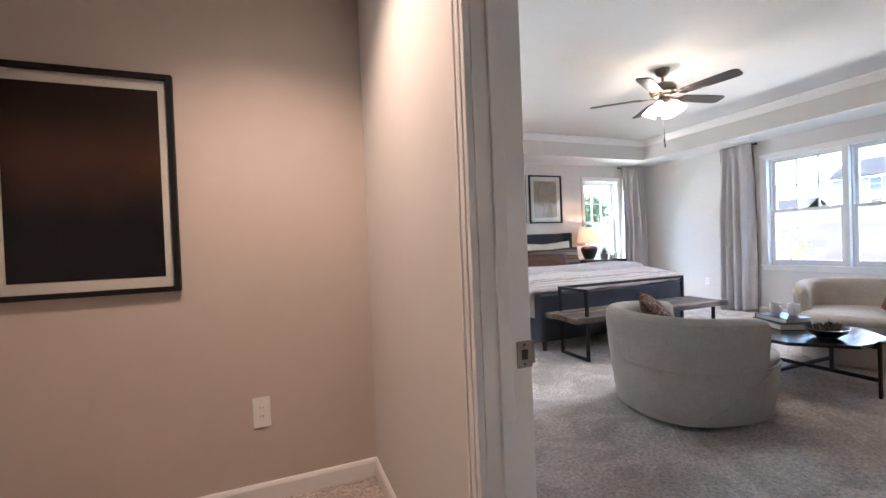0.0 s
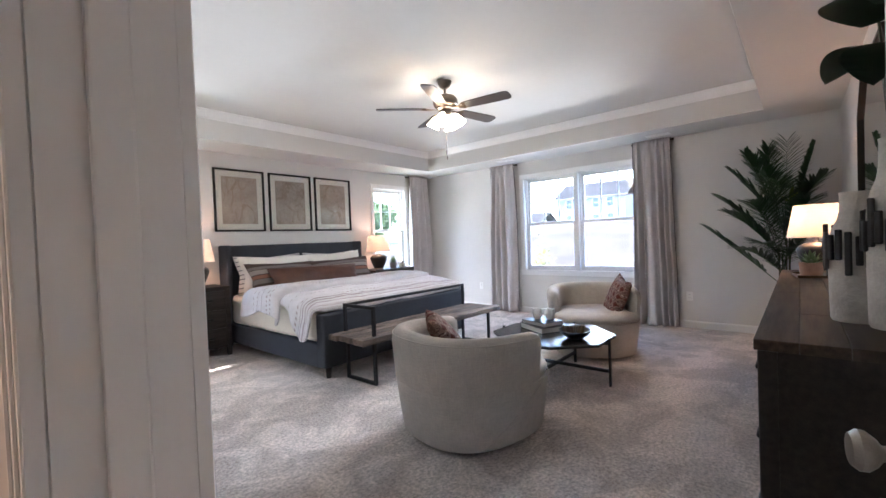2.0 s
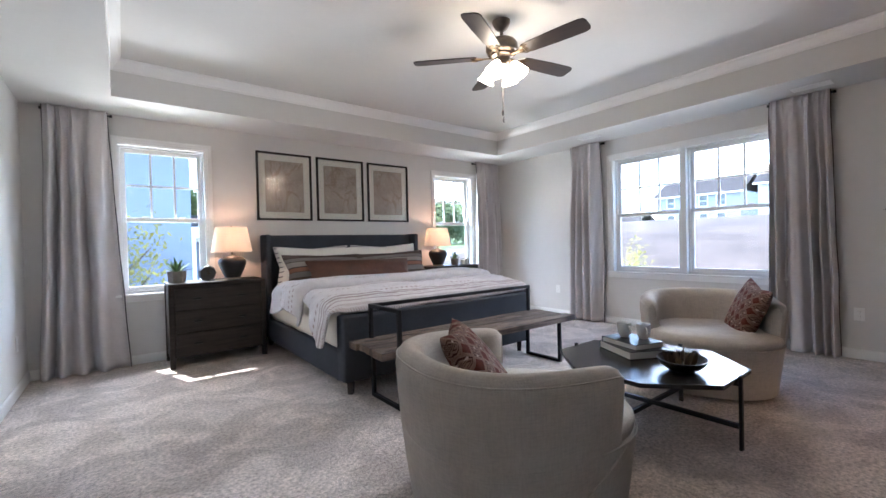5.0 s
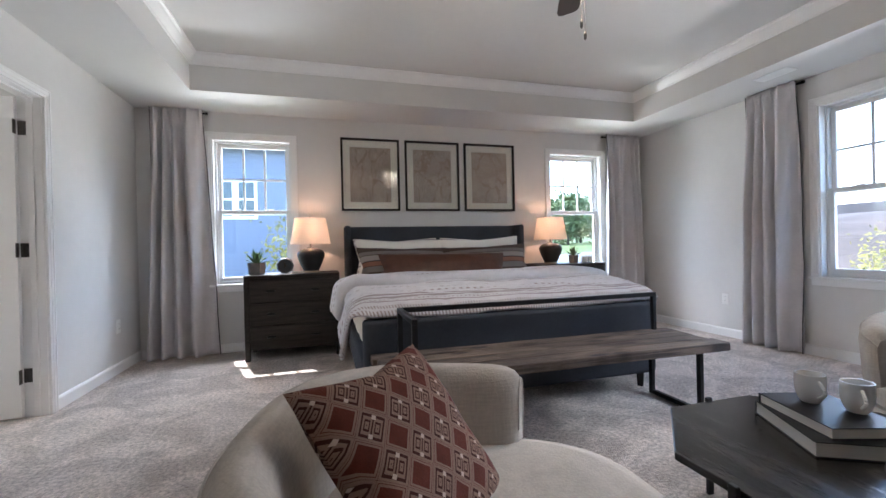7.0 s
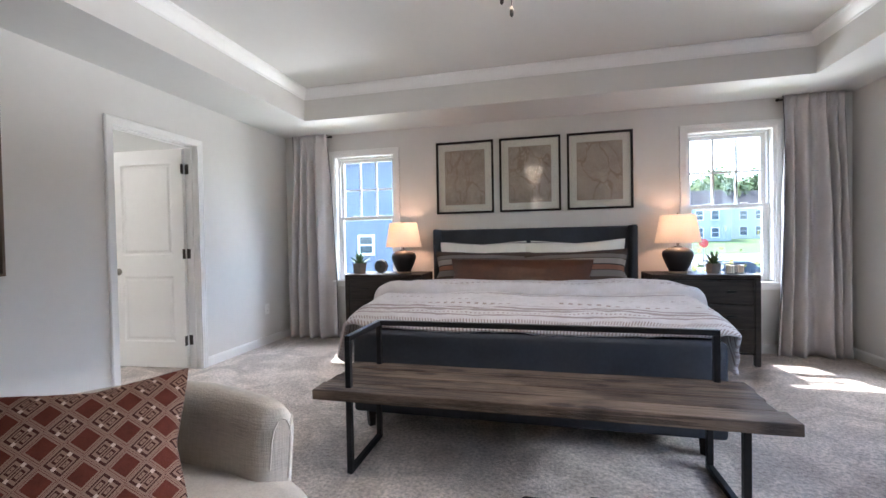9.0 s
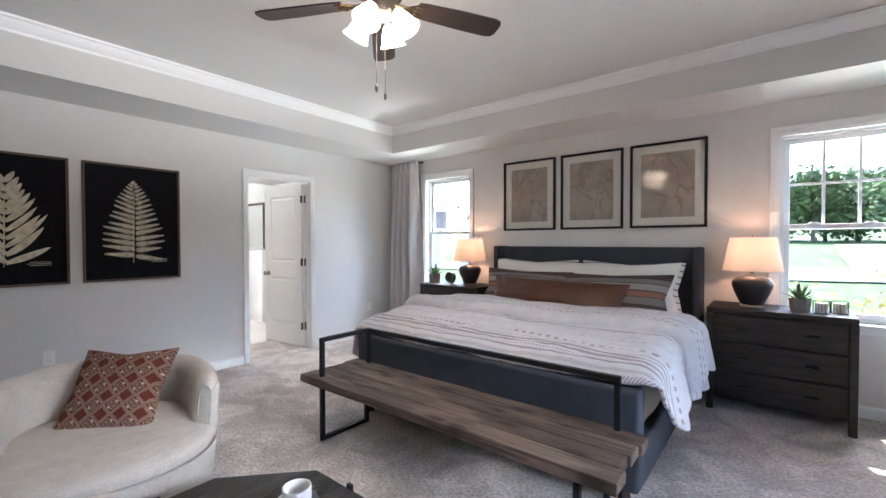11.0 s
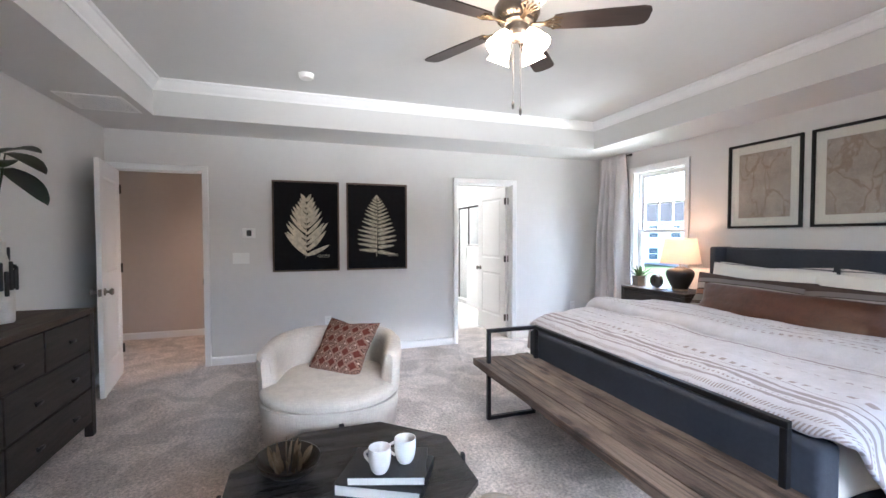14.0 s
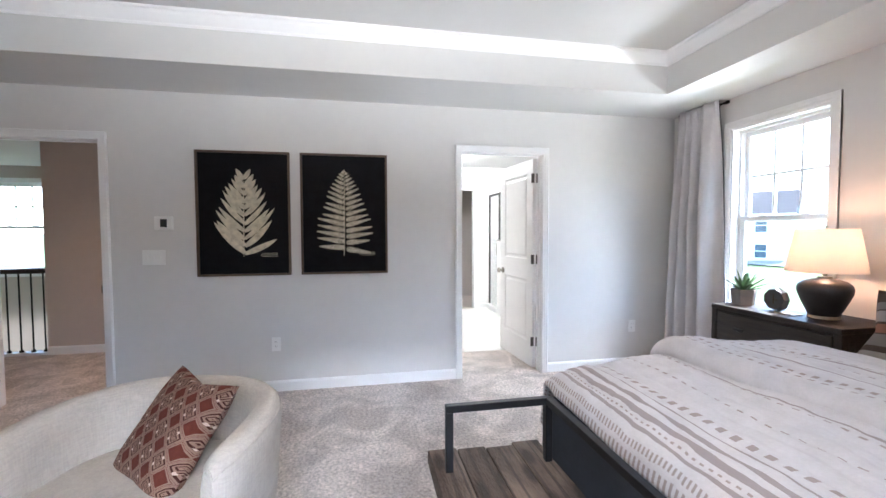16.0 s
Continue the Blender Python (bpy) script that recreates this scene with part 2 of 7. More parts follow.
def weathered(m):
    """Knots, long dark checks and a paler worn sheen on a plank that runs along x."""
    t, b, base = parts_of(m)
    co, xyz = coords(t)
    oi = t.nodes.new("ShaderNodeObjectInfo")
    shift = t.nodes.new("ShaderNodeVectorMath")
    shift.operation = 'ADD'
    t.links.new(co, shift.inputs[0])
    t.links.new(calc(t, 'MULTIPLY', oi.outputs["Random"], 9.0), shift.inputs[1])

    def field(kind, stretch, **values):
        mp = node(t, "ShaderNodeMapping", Scale=stretch)
        t.links.new(shift.outputs[0], mp.inputs[0])
        n = node(t, kind, Scale=1.0, **values)
        if kind == "ShaderNodeTexVoronoi":
            n.voronoi_dimensions = '2D'
        t.links.new(mp.outputs[0], n.inputs["Vector"])
        return n.outputs[0]

    def ramp(v, lo, hi):
        r = node(t, "ShaderNodeMapRange")
        r.inputs["From Min"].default_value, r.inputs["From Max"].default_value = lo, hi
        t.links.new(v, r.inputs["Value"])
        return r.outputs[0]

    knot = ramp(field("ShaderNodeTexVoronoi", (2.6, 7.5, 7.5)), 0.20, 0.10)
    halo = ramp(field("ShaderNodeTexVoronoi", (2.6, 7.5, 7.5)), 0.40, 0.12)
    check = ramp(field("ShaderNodeTexNoise", (1.3, 70, 70), Detail=3.0), 0.53, 0.62)
    worn = ramp(field("ShaderNodeTexNoise", (2.2, 5, 5), Detail=5.0), 0.46, 0.62)
    c = blend(t, calc(t, 'MULTIPLY', worn, 0.6), base, (0.235, 0.172, 0.130))
    c = blend(t, calc(t, 'MULTIPLY', halo, 0.5), c, (0.060, 0.034, 0.022))
    c = blend(t, calc(t, 'MULTIPLY', check, 0.7), c, (0.022, 0.014, 0.010))
    c = blend(t, calc(t, 'MULTIPLY', knot, 0.85), c, (0.018, 0.010, 0.007))
    t.links.new(c, b.inputs["Base Color"])


weathered(BENCHWOOD)
vary(BENCHWOOD, 0.82, 1.18)
vary(TOPWOOD, 0.65, 1.35)


def carpet_material():
    m = mat("beige_carpet", (0.64, 0.57, 0.52), 0.97, var=0.10, scale=7, spec=0.08)
    t, b, base = parts_of(m)
    co, xyz = coords(t)
    strokes = node(t, "ShaderNodeTexNoise", Scale=2.6, Detail=8.0, Roughness=0.62, Distortion=1.1)
    tuft = node(t, "ShaderNodeTexNoise", Scale=52.0, Detail=8.0, Roughness=0.75)
    pile = node(t, "ShaderNodeTexVoronoi", Scale=210.0)
    for n in (strokes, tuft, pile):
        t.links.new(co, n.inputs["Vector"])
    ramp = t.nodes.new("ShaderNodeValToRGB")
    ramp.color_ramp.elements[0].position, ramp.color_ramp.elements[1].position = 0.42, 0.58
    ramp.color_ramp.elements[0].color, ramp.color_ramp.elements[1].color = (0.80, 0.79, 0.78, 1), (1.16, 1.16, 1.16, 1)
    t.links.new(strokes.outputs[0], ramp.inputs[0])
    mul = t.nodes.new("ShaderNodeMix")
    mul.data_type, mul.blend_type = 'RGBA', 'MULTIPLY'
    mul.inputs[0].default_value = 1.0
    t.links.new(base, mul.inputs[6])
    t.links.new(ramp.outputs[0], mul.inputs[7])
    speck = t.nodes.new("ShaderNodeValToRGB")
    speck.color_ramp.elements[0].position, speck.color_ramp.elements[1].position = 0.38, 0.60
    speck.color_ramp.elements[0].color, speck.color_ramp.elements[1].color = (0.56, 0.54, 0.52, 1), (1.24, 1.24, 1.24, 1)
    t.links.new(tuft.outputs[0], speck.inputs[0])
    mul2 = t.nodes.new("ShaderNodeMix")
    mul2.data_type, mul2.blend_type = 'RGBA', 'MULTIPLY'
    mul2.inputs[0].default_value = 1.0
    t.links.new(mul.outputs[2], mul2.inputs[6])
    t.links.new(speck.outputs[0], mul2.inputs[7])
    t.links.new(mul2.outputs[2], b.inputs["Base Color"])
    h = calc(t, 'ADD', tuft.outputs[0], calc(t, 'MULTIPLY', pile.outputs[0], 0.15))
    h = calc(t, 'ADD', h, calc(t, 'MULTIPLY', strokes.outputs[0], 0.8))
    bp = node(t, "ShaderNodeBump", Strength=0.9, Distance=0.022)
    t.links.new(h, bp.inputs["Height"])
    t.links.new(bp.outputs[0], b.inputs["Normal"])
    b.inputs["Sheen Weight"].default_value = 0.25
    return m


def weave_material(name, col, scale=260.0):
    """Woven upholstery: crossed threads, with slubs along both."""
    m = mat(name, col, 0.95, var=0.10, scale=10, spec=0.1)
    t, b, base = parts_of(m)
    co, xyz = coords(t)
    streaks = []
    for st in ((150, 150, 14), (22, 22, 190)):
        mp = node(t, "ShaderNodeMapping", Scale=st)
        t.links.new(co, mp.inputs[0])
        n = node(t, "ShaderNodeTexNoise", Scale=1.0, Detail=3.0)
        t.links.new(mp.outputs[0], n.inputs["Vector"])
        streaks.append(n.outputs[0])
    s = calc(t, 'MULTIPLY', calc(t, 'ADD', streaks[0], streaks[1]), 0.5)
    ramp = t.nodes.new("ShaderNodeValToRGB")
    ramp.color_ramp.elements[0].position, ramp.color_ramp.elements[1].position = 0.38, 0.62
    ramp.color_ramp.elements[0].color = (*[c * 0.72 for c in col], 1)
    ramp.color_ramp.elements[1].color = (*[min(1, c * 1.22) for c in col], 1)
    t.links.new(s, ramp.inputs[0])
    mx = t.nodes.new("ShaderNodeMix")
    mx.data_type = 'RGBA'
    mx.inputs[0].default_value = 0.28
    t.links.new(base, mx.inputs[6])
    t.links.new(ramp.outputs[0], mx.inputs[7])
    t.links.new(mx.outputs[2], b.inputs["Base Color"])
    bp = node(t, "ShaderNodeBump", Strength=0.5, Distance=0.004)
    t.links.new(s, bp.inputs["Height"])
    t.links.new(bp.outputs[0], b.inputs["Normal"])
    return m


def band_mask(t, v, centre, half):
    d = calc(t, 'ABSOLUTE', calc(t, 'SUBTRACT', v, centre))
    return calc(t, 'LESS_THAN', d, half)


def duvet_material(name, bands, dots):
    """White cotton with grey woven stripes and tufted dashes that run across the bed; positions are lengths along it."""
    m = mat(name, (0.61, 0.585, 0.595), 0.95, var=0.08, scale=12, spec=0.1)
    t, b, base = parts_of(m)
    at = t.nodes.new("ShaderNodeUVMap")
    s = t.nodes.new("ShaderNodeSeparateXYZ")
    t.links.new(at.outputs[0], s.inputs[0])
    u, v = s.outputs[0], s.outputs[1]
    wob = node(t, "ShaderNodeTexNoise", Scale=14.0, Detail=4.0)
    t.links.new(at.outputs[0], wob.inputs["Vector"])
    v = calc(t, 'ADD', v, calc(t, 'MULTIPLY', calc(t, 'SUBTRACT', wob.outputs[0], 0.5), 0.014))
    mask = None
    for c, h in bands:
        k = band_mask(t, v, c, h)
        mask = k if mask is None else calc(t, 'MAXIMUM', mask, k)
    grey = blend(t, calc(t, 'MULTIPLY', mask, 0.75), base, (0.26, 0.21, 0.205))
    dm = None
    for c, h, pitch, shift in dots:
        k = band_mask(t, v, c, h)
        f = calc(t, 'FRACT', calc(t, 'ADD', calc(t, 'DIVIDE', u, pitch), shift))
        k = calc(t, 'MULTIPLY', k, calc(t, 'LESS_THAN', f, 0.46))
        dm = k if dm is None else calc(t, 'MAXIMUM', dm, k)
    tan = blend(t, calc(t, 'MULTIPLY', dm, 0.7), grey, (0.26, 0.19, 0.165))
    t.links.new(tan, b.inputs["Base Color"])
    mp = node(t, "ShaderNodeMapping", Scale=(60, 420, 60))
    t.links.new(at.outputs[0], mp.inputs[0])
    rib = node(t, "ShaderNodeTexNoise", Scale=1.0, Detail=2.0)
    t.links.new(mp.outputs[0], rib.inputs["Vector"])
    h = calc(t, 'ADD', calc(t, 'MULTIPLY', rib.outputs[0], 0.7), calc(t, 'MULTIPLY', dm, 1.0))
    bp = node(t, "ShaderNodeBump", Strength=0.55, Distance=0.006)
    t.links.new(h, bp.inputs["Height"])
    t.links.new(bp.outputs[0], b.inputs["Normal"])
    return m


def stripe_pillow_material():
    m = mat("striped_pillow", (0.080, 0.060, 0.052), 0.95, var=0.15, scale=20, bump=0.3, bscale=200, spec=0.1)
    t, b, base = parts_of(m)
    co, xyz = coords(t)
    z = xyz[2]
    a = calc(t, 'MAXIMUM', band_mask(t, z, 0.07, 0.028), band_mask(t, z, -0.14, 0.03))
    c1 = blend(t, a, base, (0.33, 0.30, 0.275))
    c2 = blend(t, calc(t, 'MAXIMUM', band_mask(t, z, 0.125, 0.02), band_mask(t, z, -0.05, 0.03)), c1, (0.20, 0.18, 0.17))
    c3 = blend(t, band_mask(t, z, 0.008, 0.022), c2, (0.26, 0.13, 0.09))
    t.links.new(c3, b.inputs["Base Color"])
    return m


def stripe_sham_material():
    m = mat("striped_sham", (0.70, 0.68, 0.64), 0.95, var=0.05, scale=20, bump=0.25, bscale=150, spec=0.1)
    t, b, base = parts_of(m)
    co, xyz = coords(t)
    f = calc(t, 'FRACT', calc(t, 'DIVIDE', xyz[2], 0.055))
    t.links.new(blend(t, calc(t, 'LESS_THAN', f, 0.22), base, (0.20, 0.19, 0.20)), b.inputs["Base Color"])
    return m


def cushion_material():
    """Rust cotton: a diamond chequer of plain squares and mazes of thin tan lines with small cream squares."""
    m = mat("rust_print", (0.100, 0.024, 0.016), 0.85, var=0.2, scale=30, bump=0.3, bscale=250, spec=0.15)
    t, b, base = parts_of(m)
    co, xyz = coords(t)
    size = 0.060
    u = calc(t, 'DIVIDE', calc(t, 'MULTIPLY', calc(t, 'ADD', xyz[0], xyz[2]), 0.7071), size)
    v = calc(t, 'DIVIDE', calc(t, 'MULTIPLY', calc(t, 'SUBTRACT', xyz[2], xyz[0]), 0.7071), size)
    odd = calc(t, 'MODULO', calc(t, 'ADD', calc(t, 'ADD', calc(t, 'FLOOR', u), calc(t, 'FLOOR', v)), 100.0), 2.0)
    plain = calc(t, 'LESS_THAN', odd, 0.5)
    fu = calc(t, 'SUBTRACT', calc(t, 'FRACT', u), 0.5)
    fv = calc(t, 'SUBTRACT', calc(t, 'FRACT', v), 0.5)
    au, av = calc(t, 'ABSOLUTE', fu), calc(t, 'ABSOLUTE', fv)
    ring = calc(t, 'MAXIMUM', au, av)
    # the maze: an outer line, and two hooks set to either side of the middle
    hook = calc(t, 'MAXIMUM', calc(t, 'ABSOLUTE', calc(t, 'SUBTRACT', au, 0.19)), calc(t, 'MULTIPLY', av, 0.52))
    lines = calc(t, 'MAXIMUM', band_mask(t, ring, 0.455, 0.040), band_mask(t, hook, 0.135, 0.030))
    lines = calc(t, 'MAXIMUM', lines, band_mask(t, hook, 0.040, 0.026))
    maze = calc(t, 'MULTIPLY', lines, calc(t, 'SUBTRACT', 1.0, plain))
    maze = calc(t, 'MAXIMUM', maze, calc(t, 'MULTIPLY', calc(t, 'MAXIMUM', band_mask(t, ring, 0.39, 0.035), band_mask(t, ring, 0.47, 0.025)), plain))
    dark = blend(t, plain, (0.052, 0.018, 0.014), base)
    c2 = blend(t, maze, dark, (0.23, 0.145, 0.110))
    tick = calc(t, 'MULTIPLY', calc(t, 'LESS_THAN', calc(t, 'MAXIMUM', au, calc(t, 'ABSOLUTE', calc(t, 'SUBTRACT', av, 0.33))), 0.075), calc(t, 'SUBTRACT', 1.0, plain))
    c3 = blend(t, tick, c2, (0.50, 0.38, 0.32))
    t.links.new(c3, b.inputs["Base Color"])
    return m


def print_material(name, seed):
    """A pale grey-brown abstract print with faint branching lines."""
    m = mat(name, (0.40, 0.335, 0.285), 0.9, var=0.20, scale=5)
    t, b, base = parts_of(m)
    co, xyz = coords(t)
    mp = node(t, "ShaderNodeMapping", Scale=(1.0, 1.0, 0.55), Location=(seed, seed * 2.0, seed * 0.7))
    t.links.new(co, mp.inputs[0])
    v = node(t, "ShaderNodeTexVoronoi", Scale=7.0)
    v.feature = 'DISTANCE_TO_EDGE'
    w = node(t, "ShaderNodeTexNoise", Scale=5.0, Detail=4.0)
    t.links.new(mp.outputs[0], w.inputs["Vector"])
    sh = t.nodes.new("ShaderNodeMix")
    sh.data_type = 'VECTOR'
    sh.inputs[0].default_value = 0.25
    t.links.new(mp.outputs[0], sh.inputs[4])
    t.links.new(w.outputs[1], sh.inputs[5])
    t.links.new(sh.outputs[1], v.inputs["Vector"])
    line = calc(t, 'LESS_THAN', v.outputs[0], 0.03)
    t.links.new(blend(t, calc(t, 'MULTIPLY', line, 0.6), base, (0.27, 0.19, 0.14)), b.inputs["Base Color"])
    return m


def dark_print_material():
    m = mat("dark_abstract_print", (0.012, 0.012, 0.017), 0.6, var=0.3, scale=4, spec=0.2)
    t, b, base = parts_of(m)
    co, xyz = coords(t)
    n = node(t, "ShaderNodeTexNoise", Scale=9.0, Detail=6.0)
    t.links.new(co, n.inputs["Vector"])
    h = calc(t, 'ADD', xyz[2], calc(t, 'MULTIPLY', calc(t, 'SUBTRACT', n.outputs[0], 0.5), 0.22))
    rp = t.nodes.new("ShaderNodeValToRGB")
    e = rp.color_ramp.elements
    e[0].position, e[0].color = 0.36, (0.006, 0.006, 0.010, 1)
    e[1].position, e[1].color = 0.80, (0.022, 0.012, 0.009, 1)
    k = e.new(0.60)
    k.color = (0.065, 0.030, 0.019, 1)
    t.links.new(calc(t, 'ADD', h, 0.5), rp.inputs[0])
    t.links.new(rp.outputs[0], b.inputs["Base Color"])
    return m


def glass_material(name="clear_glass", gloss_at_edge=0.55, gloss_ahead=0.03):
    m = bpy.data.materials.new(name)
    m.use_nodes = True
    t = m.node_tree
    t.nodes.clear()
    out = t.nodes.new("ShaderNodeOutputMaterial")
    tr, gl = t.nodes.new("ShaderNodeBsdfTransparent"), t.nodes.new("ShaderNodeBsdfGlossy")
    tr.inputs[0].default_value = (0.97, 0.98, 0.98, 1)
    gl.inputs["Roughness"].default_value = 0.02
    lw = t.nodes.new("ShaderNodeLayerWeight")
    gloss = calc(t, 'ADD', calc(t, 'MULTIPLY', calc(t, 'POWER', lw.outputs["Facing"], 4.0), gloss_at_edge), gloss_ahead)
    mx = t.nodes.new("ShaderNodeMixShader")
    t.links.new(gloss, mx.inputs[0])
    t.links.new(tr.outputs[0], mx.inputs[1])
    t.links.new(gl.outputs[0], mx.inputs[2])
    t.links.new(mx.outputs[0], out.inputs[0])
    return m


def shade_material():
    m = bpy.data.materials.new("lamp_shade_linen")
    m.use_nodes = True
    t = m.node_tree
    t.nodes.clear()
    out = t.nodes.new("ShaderNodeOutputMaterial")
    d, tl = t.nodes.new("ShaderNodeBsdfDiffuse"), t.nodes.new("ShaderNodeBsdfTranslucent")
    n = node(t, "ShaderNodeTexNoise", Scale=220.0)
    rp = t.nodes.new("ShaderNodeValToRGB")
    rp.color_ramp.elements[0].color, rp.color_ramp.elements[1].color = (0.74, 0.70, 0.64, 1), (0.84, 0.80, 0.74, 1)
    t.links.new(n.outputs[0], rp.inputs[0])
    for s in (d, tl):
        t.links.new(rp.outputs[0], s.inputs[0])
    mx = t.nodes.new("ShaderNodeMixShader")
    mx.inputs[0].default_value = 0.5
    t.links.new(d.outputs[0], mx.inputs[1])
    t.links.new(tl.outputs[0], mx.inputs[2])
    t.links.new(mx.outputs[0], out.inputs[0])
    return m


def glow_material(name, col, strength):
    m = bpy.data.materials.new(name)
    m.use_nodes = True
    b = m.node_tree.nodes["Principled BSDF"]
    b.inputs["Base Color"].default_value = (0.8, 0.78, 0.74, 1)
    b.inputs["Emission Color"].default_value = (*col, 1)
    b.inputs["Emission Strength"].default_value = strength
    return m


def mirror_material():
    m = mat("mirror_silver", (0.86, 0.87, 0.87), 0.02, metal=1.0, var=0.005, scale=2)
    return m


CARPET = carpet_material()
BOUCLE = weave_material("oatmeal_weave", (0.50, 0.46, 0.41))
DUVET = duvet_material("striped_duvet", ((0.058, 0.006), (0.100, 0.008), (0.142, 0.008), (0.178, 0.004), (0.56, 0.004), (0.66, 0.004)),
                       ((0.222, 0.009, 0.046, 0.0), (0.028, 0.006, 0.016, 0.2), (0.008, 0.006, 0.020, 0.6), (0.079, 0.003, 0.024, 0.3), (0.38, 0.003, 0.05, 0.1), (0.53, 0.004, 0.05, 0.4)))
DUVETFOLD = duvet_material("duvet_fold", ((0.30, 0.004), (0.42, 0.004)), ((0.20, 0.006, 0.045, 0.1), (0.235, 0.006, 0.045, 0.6), (0.36, 0.004, 0.05, 0.5), (0.44, 0.006, 0.045, 0.2), (0.50, 0.004, 0.06, 0.3)))
STRIPEPILLOW = stripe_pillow_material()
STRIPESHAM = stripe_sham_material()
RUSTPRINT = cushion_material()
PRINTS = [print_material("pale_print_" + n, s) for n, s in (("a", 0.4), ("b", 3.1), ("c", 7.7))]
DARKPRINT = dark_print_material()
GLASS = glass_material()
PICTUREGLASS = glass_material("picture_glass", 0.3, 0.010)
SHADE = shade_material()
FANGLASS = glow_material("frosted_glass_lit", (1.0, 0.80, 0.58), 1.9)
DOWNLIGHT = glow_material("downlight_lens", (1.0, 0.9, 0.78), 2.5)
MIRROR = mirror_material()

# ---- building helpers ----
def mesh_of(name, bm, material, smooth=False):
    me = bpy.data.meshes.new(name)
    bmesh.ops.recalc_face_normals(bm, faces=bm.faces)
    if smooth:
        for f in bm.faces:
            f.smooth = True
    bm.to_mesh(me)
    bm.free()
    me.materials.append(material)
    if smooth:
        me.set_sharp_from_angle(angle=radians(42))
    return me


def part(name, bm, material, parent, label="", smooth=False):
    ob = new(name, mesh_of(name, bm, material, smooth))
    ob.parent = parent
    return tagged(ob, label)


def thing(name, label, category, m=None, group=""):
    ob = new(name)
    ob.empty_display_size = 0.1
    if m is not None:
        ob.matrix_world = m
    return tagged(ob, label, category, group)


def solid(name, bm, material, label, category, group="", kind="", m=None, smooth=False):
    ob = new(name, mesh_of(name, bm, material, smooth))
    if m is not None:
        ob.matrix_world = m
    return tagged(ob, label, category, group, kind)


def box(bm, x0, y0, z0, x1, y1, z1, bevel=0.0, seg=2):
    r = bmesh.ops.create_cube(bm, size=1.0)
    bmesh.ops.scale(bm, vec=(x1 - x0, y1 - y0, z1 - z0), verts=r["verts"])
    bmesh.ops.translate(bm, vec=((x0 + x1) / 2, (y0 + y1) / 2, (z0 + z1) / 2), verts=r["verts"])
    if bevel:
        edges = list({e for v in r["verts"] for e in v.link_edges})
        bmesh.ops.bevel(bm, geom=edges, offset=bevel, segments=seg, affect='EDGES', profile=0.5)
    return bm


def boxes(*rows, bevel=0.0, seg=2):
    bm = bmesh.new()
    for r in rows:
        box(bm, *r, bevel=bevel, seg=seg)
    return bm


def lathe(bm, profile, seg=32, centre=(0, 0, 0), sx=1.0, sy=1.0):
    """profile: (radius, z) from bottom to top."""
    rings = []
    for r, z in profile:
        if r < 1e-5:
            rings.append([bm.verts.new((centre[0], centre[1], centre[2] + z))])
        else:
            rings.append([bm.verts.new((centre[0] + sx * r * math.cos(2 * math.pi * i / seg), centre[1] + sy * r * math.sin(2 * math.pi * i / seg), centre[2] + z)) for i in range(seg)])
    for a, b in zip(rings, rings[1:]):
        for i in range(seg):
            j = (i + 1) % seg
            if len(a) == 1 and len(b) == 1:
                continue
            if len(a) == 1:
                bm.faces.new((a[0], b[j], b[i]))
            elif len(b) == 1:
                bm.faces.new((a[i], a[j], b[0]))
            else:
                bm.faces.new((a[i], a[j], b[j], b[i]))
    return bm


def rod(bm, a, b, r0, r1=None, seg=10):
    a, b = Vector(a), Vector(b)
    r1 = r0 if r1 is None else r1
    q = (b - a).to_track_quat('Z', 'Y').to_matrix()
    ra = [bm.verts.new(a + q @ Vector((r0 * math.cos(2 * math.pi * i / seg), r0 * math.sin(2 * math.pi * i / seg), 0))) for i in range(seg)]
    rb = [bm.verts.new(b + q @ Vector((r1 * math.cos(2 * math.pi * i / seg), r1 * math.sin(2 * math.pi * i / seg), 0))) for i in range(seg)]
    for i in range(seg):
        j = (i + 1) % seg
        bm.faces.new((ra[i], ra[j], rb[j], rb[i]))
    bm.faces.new(ra[::-1])
    bm.faces.new(rb)
    return bm


def tube(bm, pts, radius, seg=6):
    """One unbroken sweep along pts; radius is a number or one for each point."""
    rings = []
    for i, p in enumerate(pts):
        p = Vector(p)
        way = Vector(pts[min(i + 1, len(pts) - 1)]) - Vector(pts[max(i - 1, 0)])
        q = way.to_track_quat('Z', 'Y').to_matrix()
        r = radius if isinstance(radius, (int, float)) else radius[i]
        rings.append([bm.verts.new(p + q @ Vector((r * math.cos(2 * math.pi * k / seg), r * math.sin(2 * math.pi * k / seg), 0))) for k in range(seg)])
    for a, b in zip(rings, rings[1:]):
        for k in range(seg):
            n = (k + 1) % seg
            bm.faces.new((a[k], a[n], b[n], b[k]))
    bm.faces.new(rings[0][::-1])
    bm.faces.new(rings[-1])
    return bm


def sheet(bm, rows, cols, fn, closed=False):
    """A grid of points fn(i, j)."""
    g = [[bm.verts.new(fn(i, j)) for j in range(cols)] for i in range(rows)]
    for i in range(rows - 1):
        for j in range(cols if closed else cols - 1):
            k = (j + 1) % cols
            bm.faces.new((g[i][j], g[i][k], g[i + 1][k], g[i + 1][j]))
    return g


# ---- the room's shell ----
WX, EX, NY, SY = -0.015, 5.85, 6.015, 0.155
CEILING, TRAYTOP = 2.44, 2.755
TX0, TX1, TY0, TY1 = 0.628, 5.24, 0.757, 5.407
HALL_N, HALL_W = 2.26, -1.62
DOORS = ((0.228, 0.995), (3.854, 4.621))
DOOR_H = 2.047

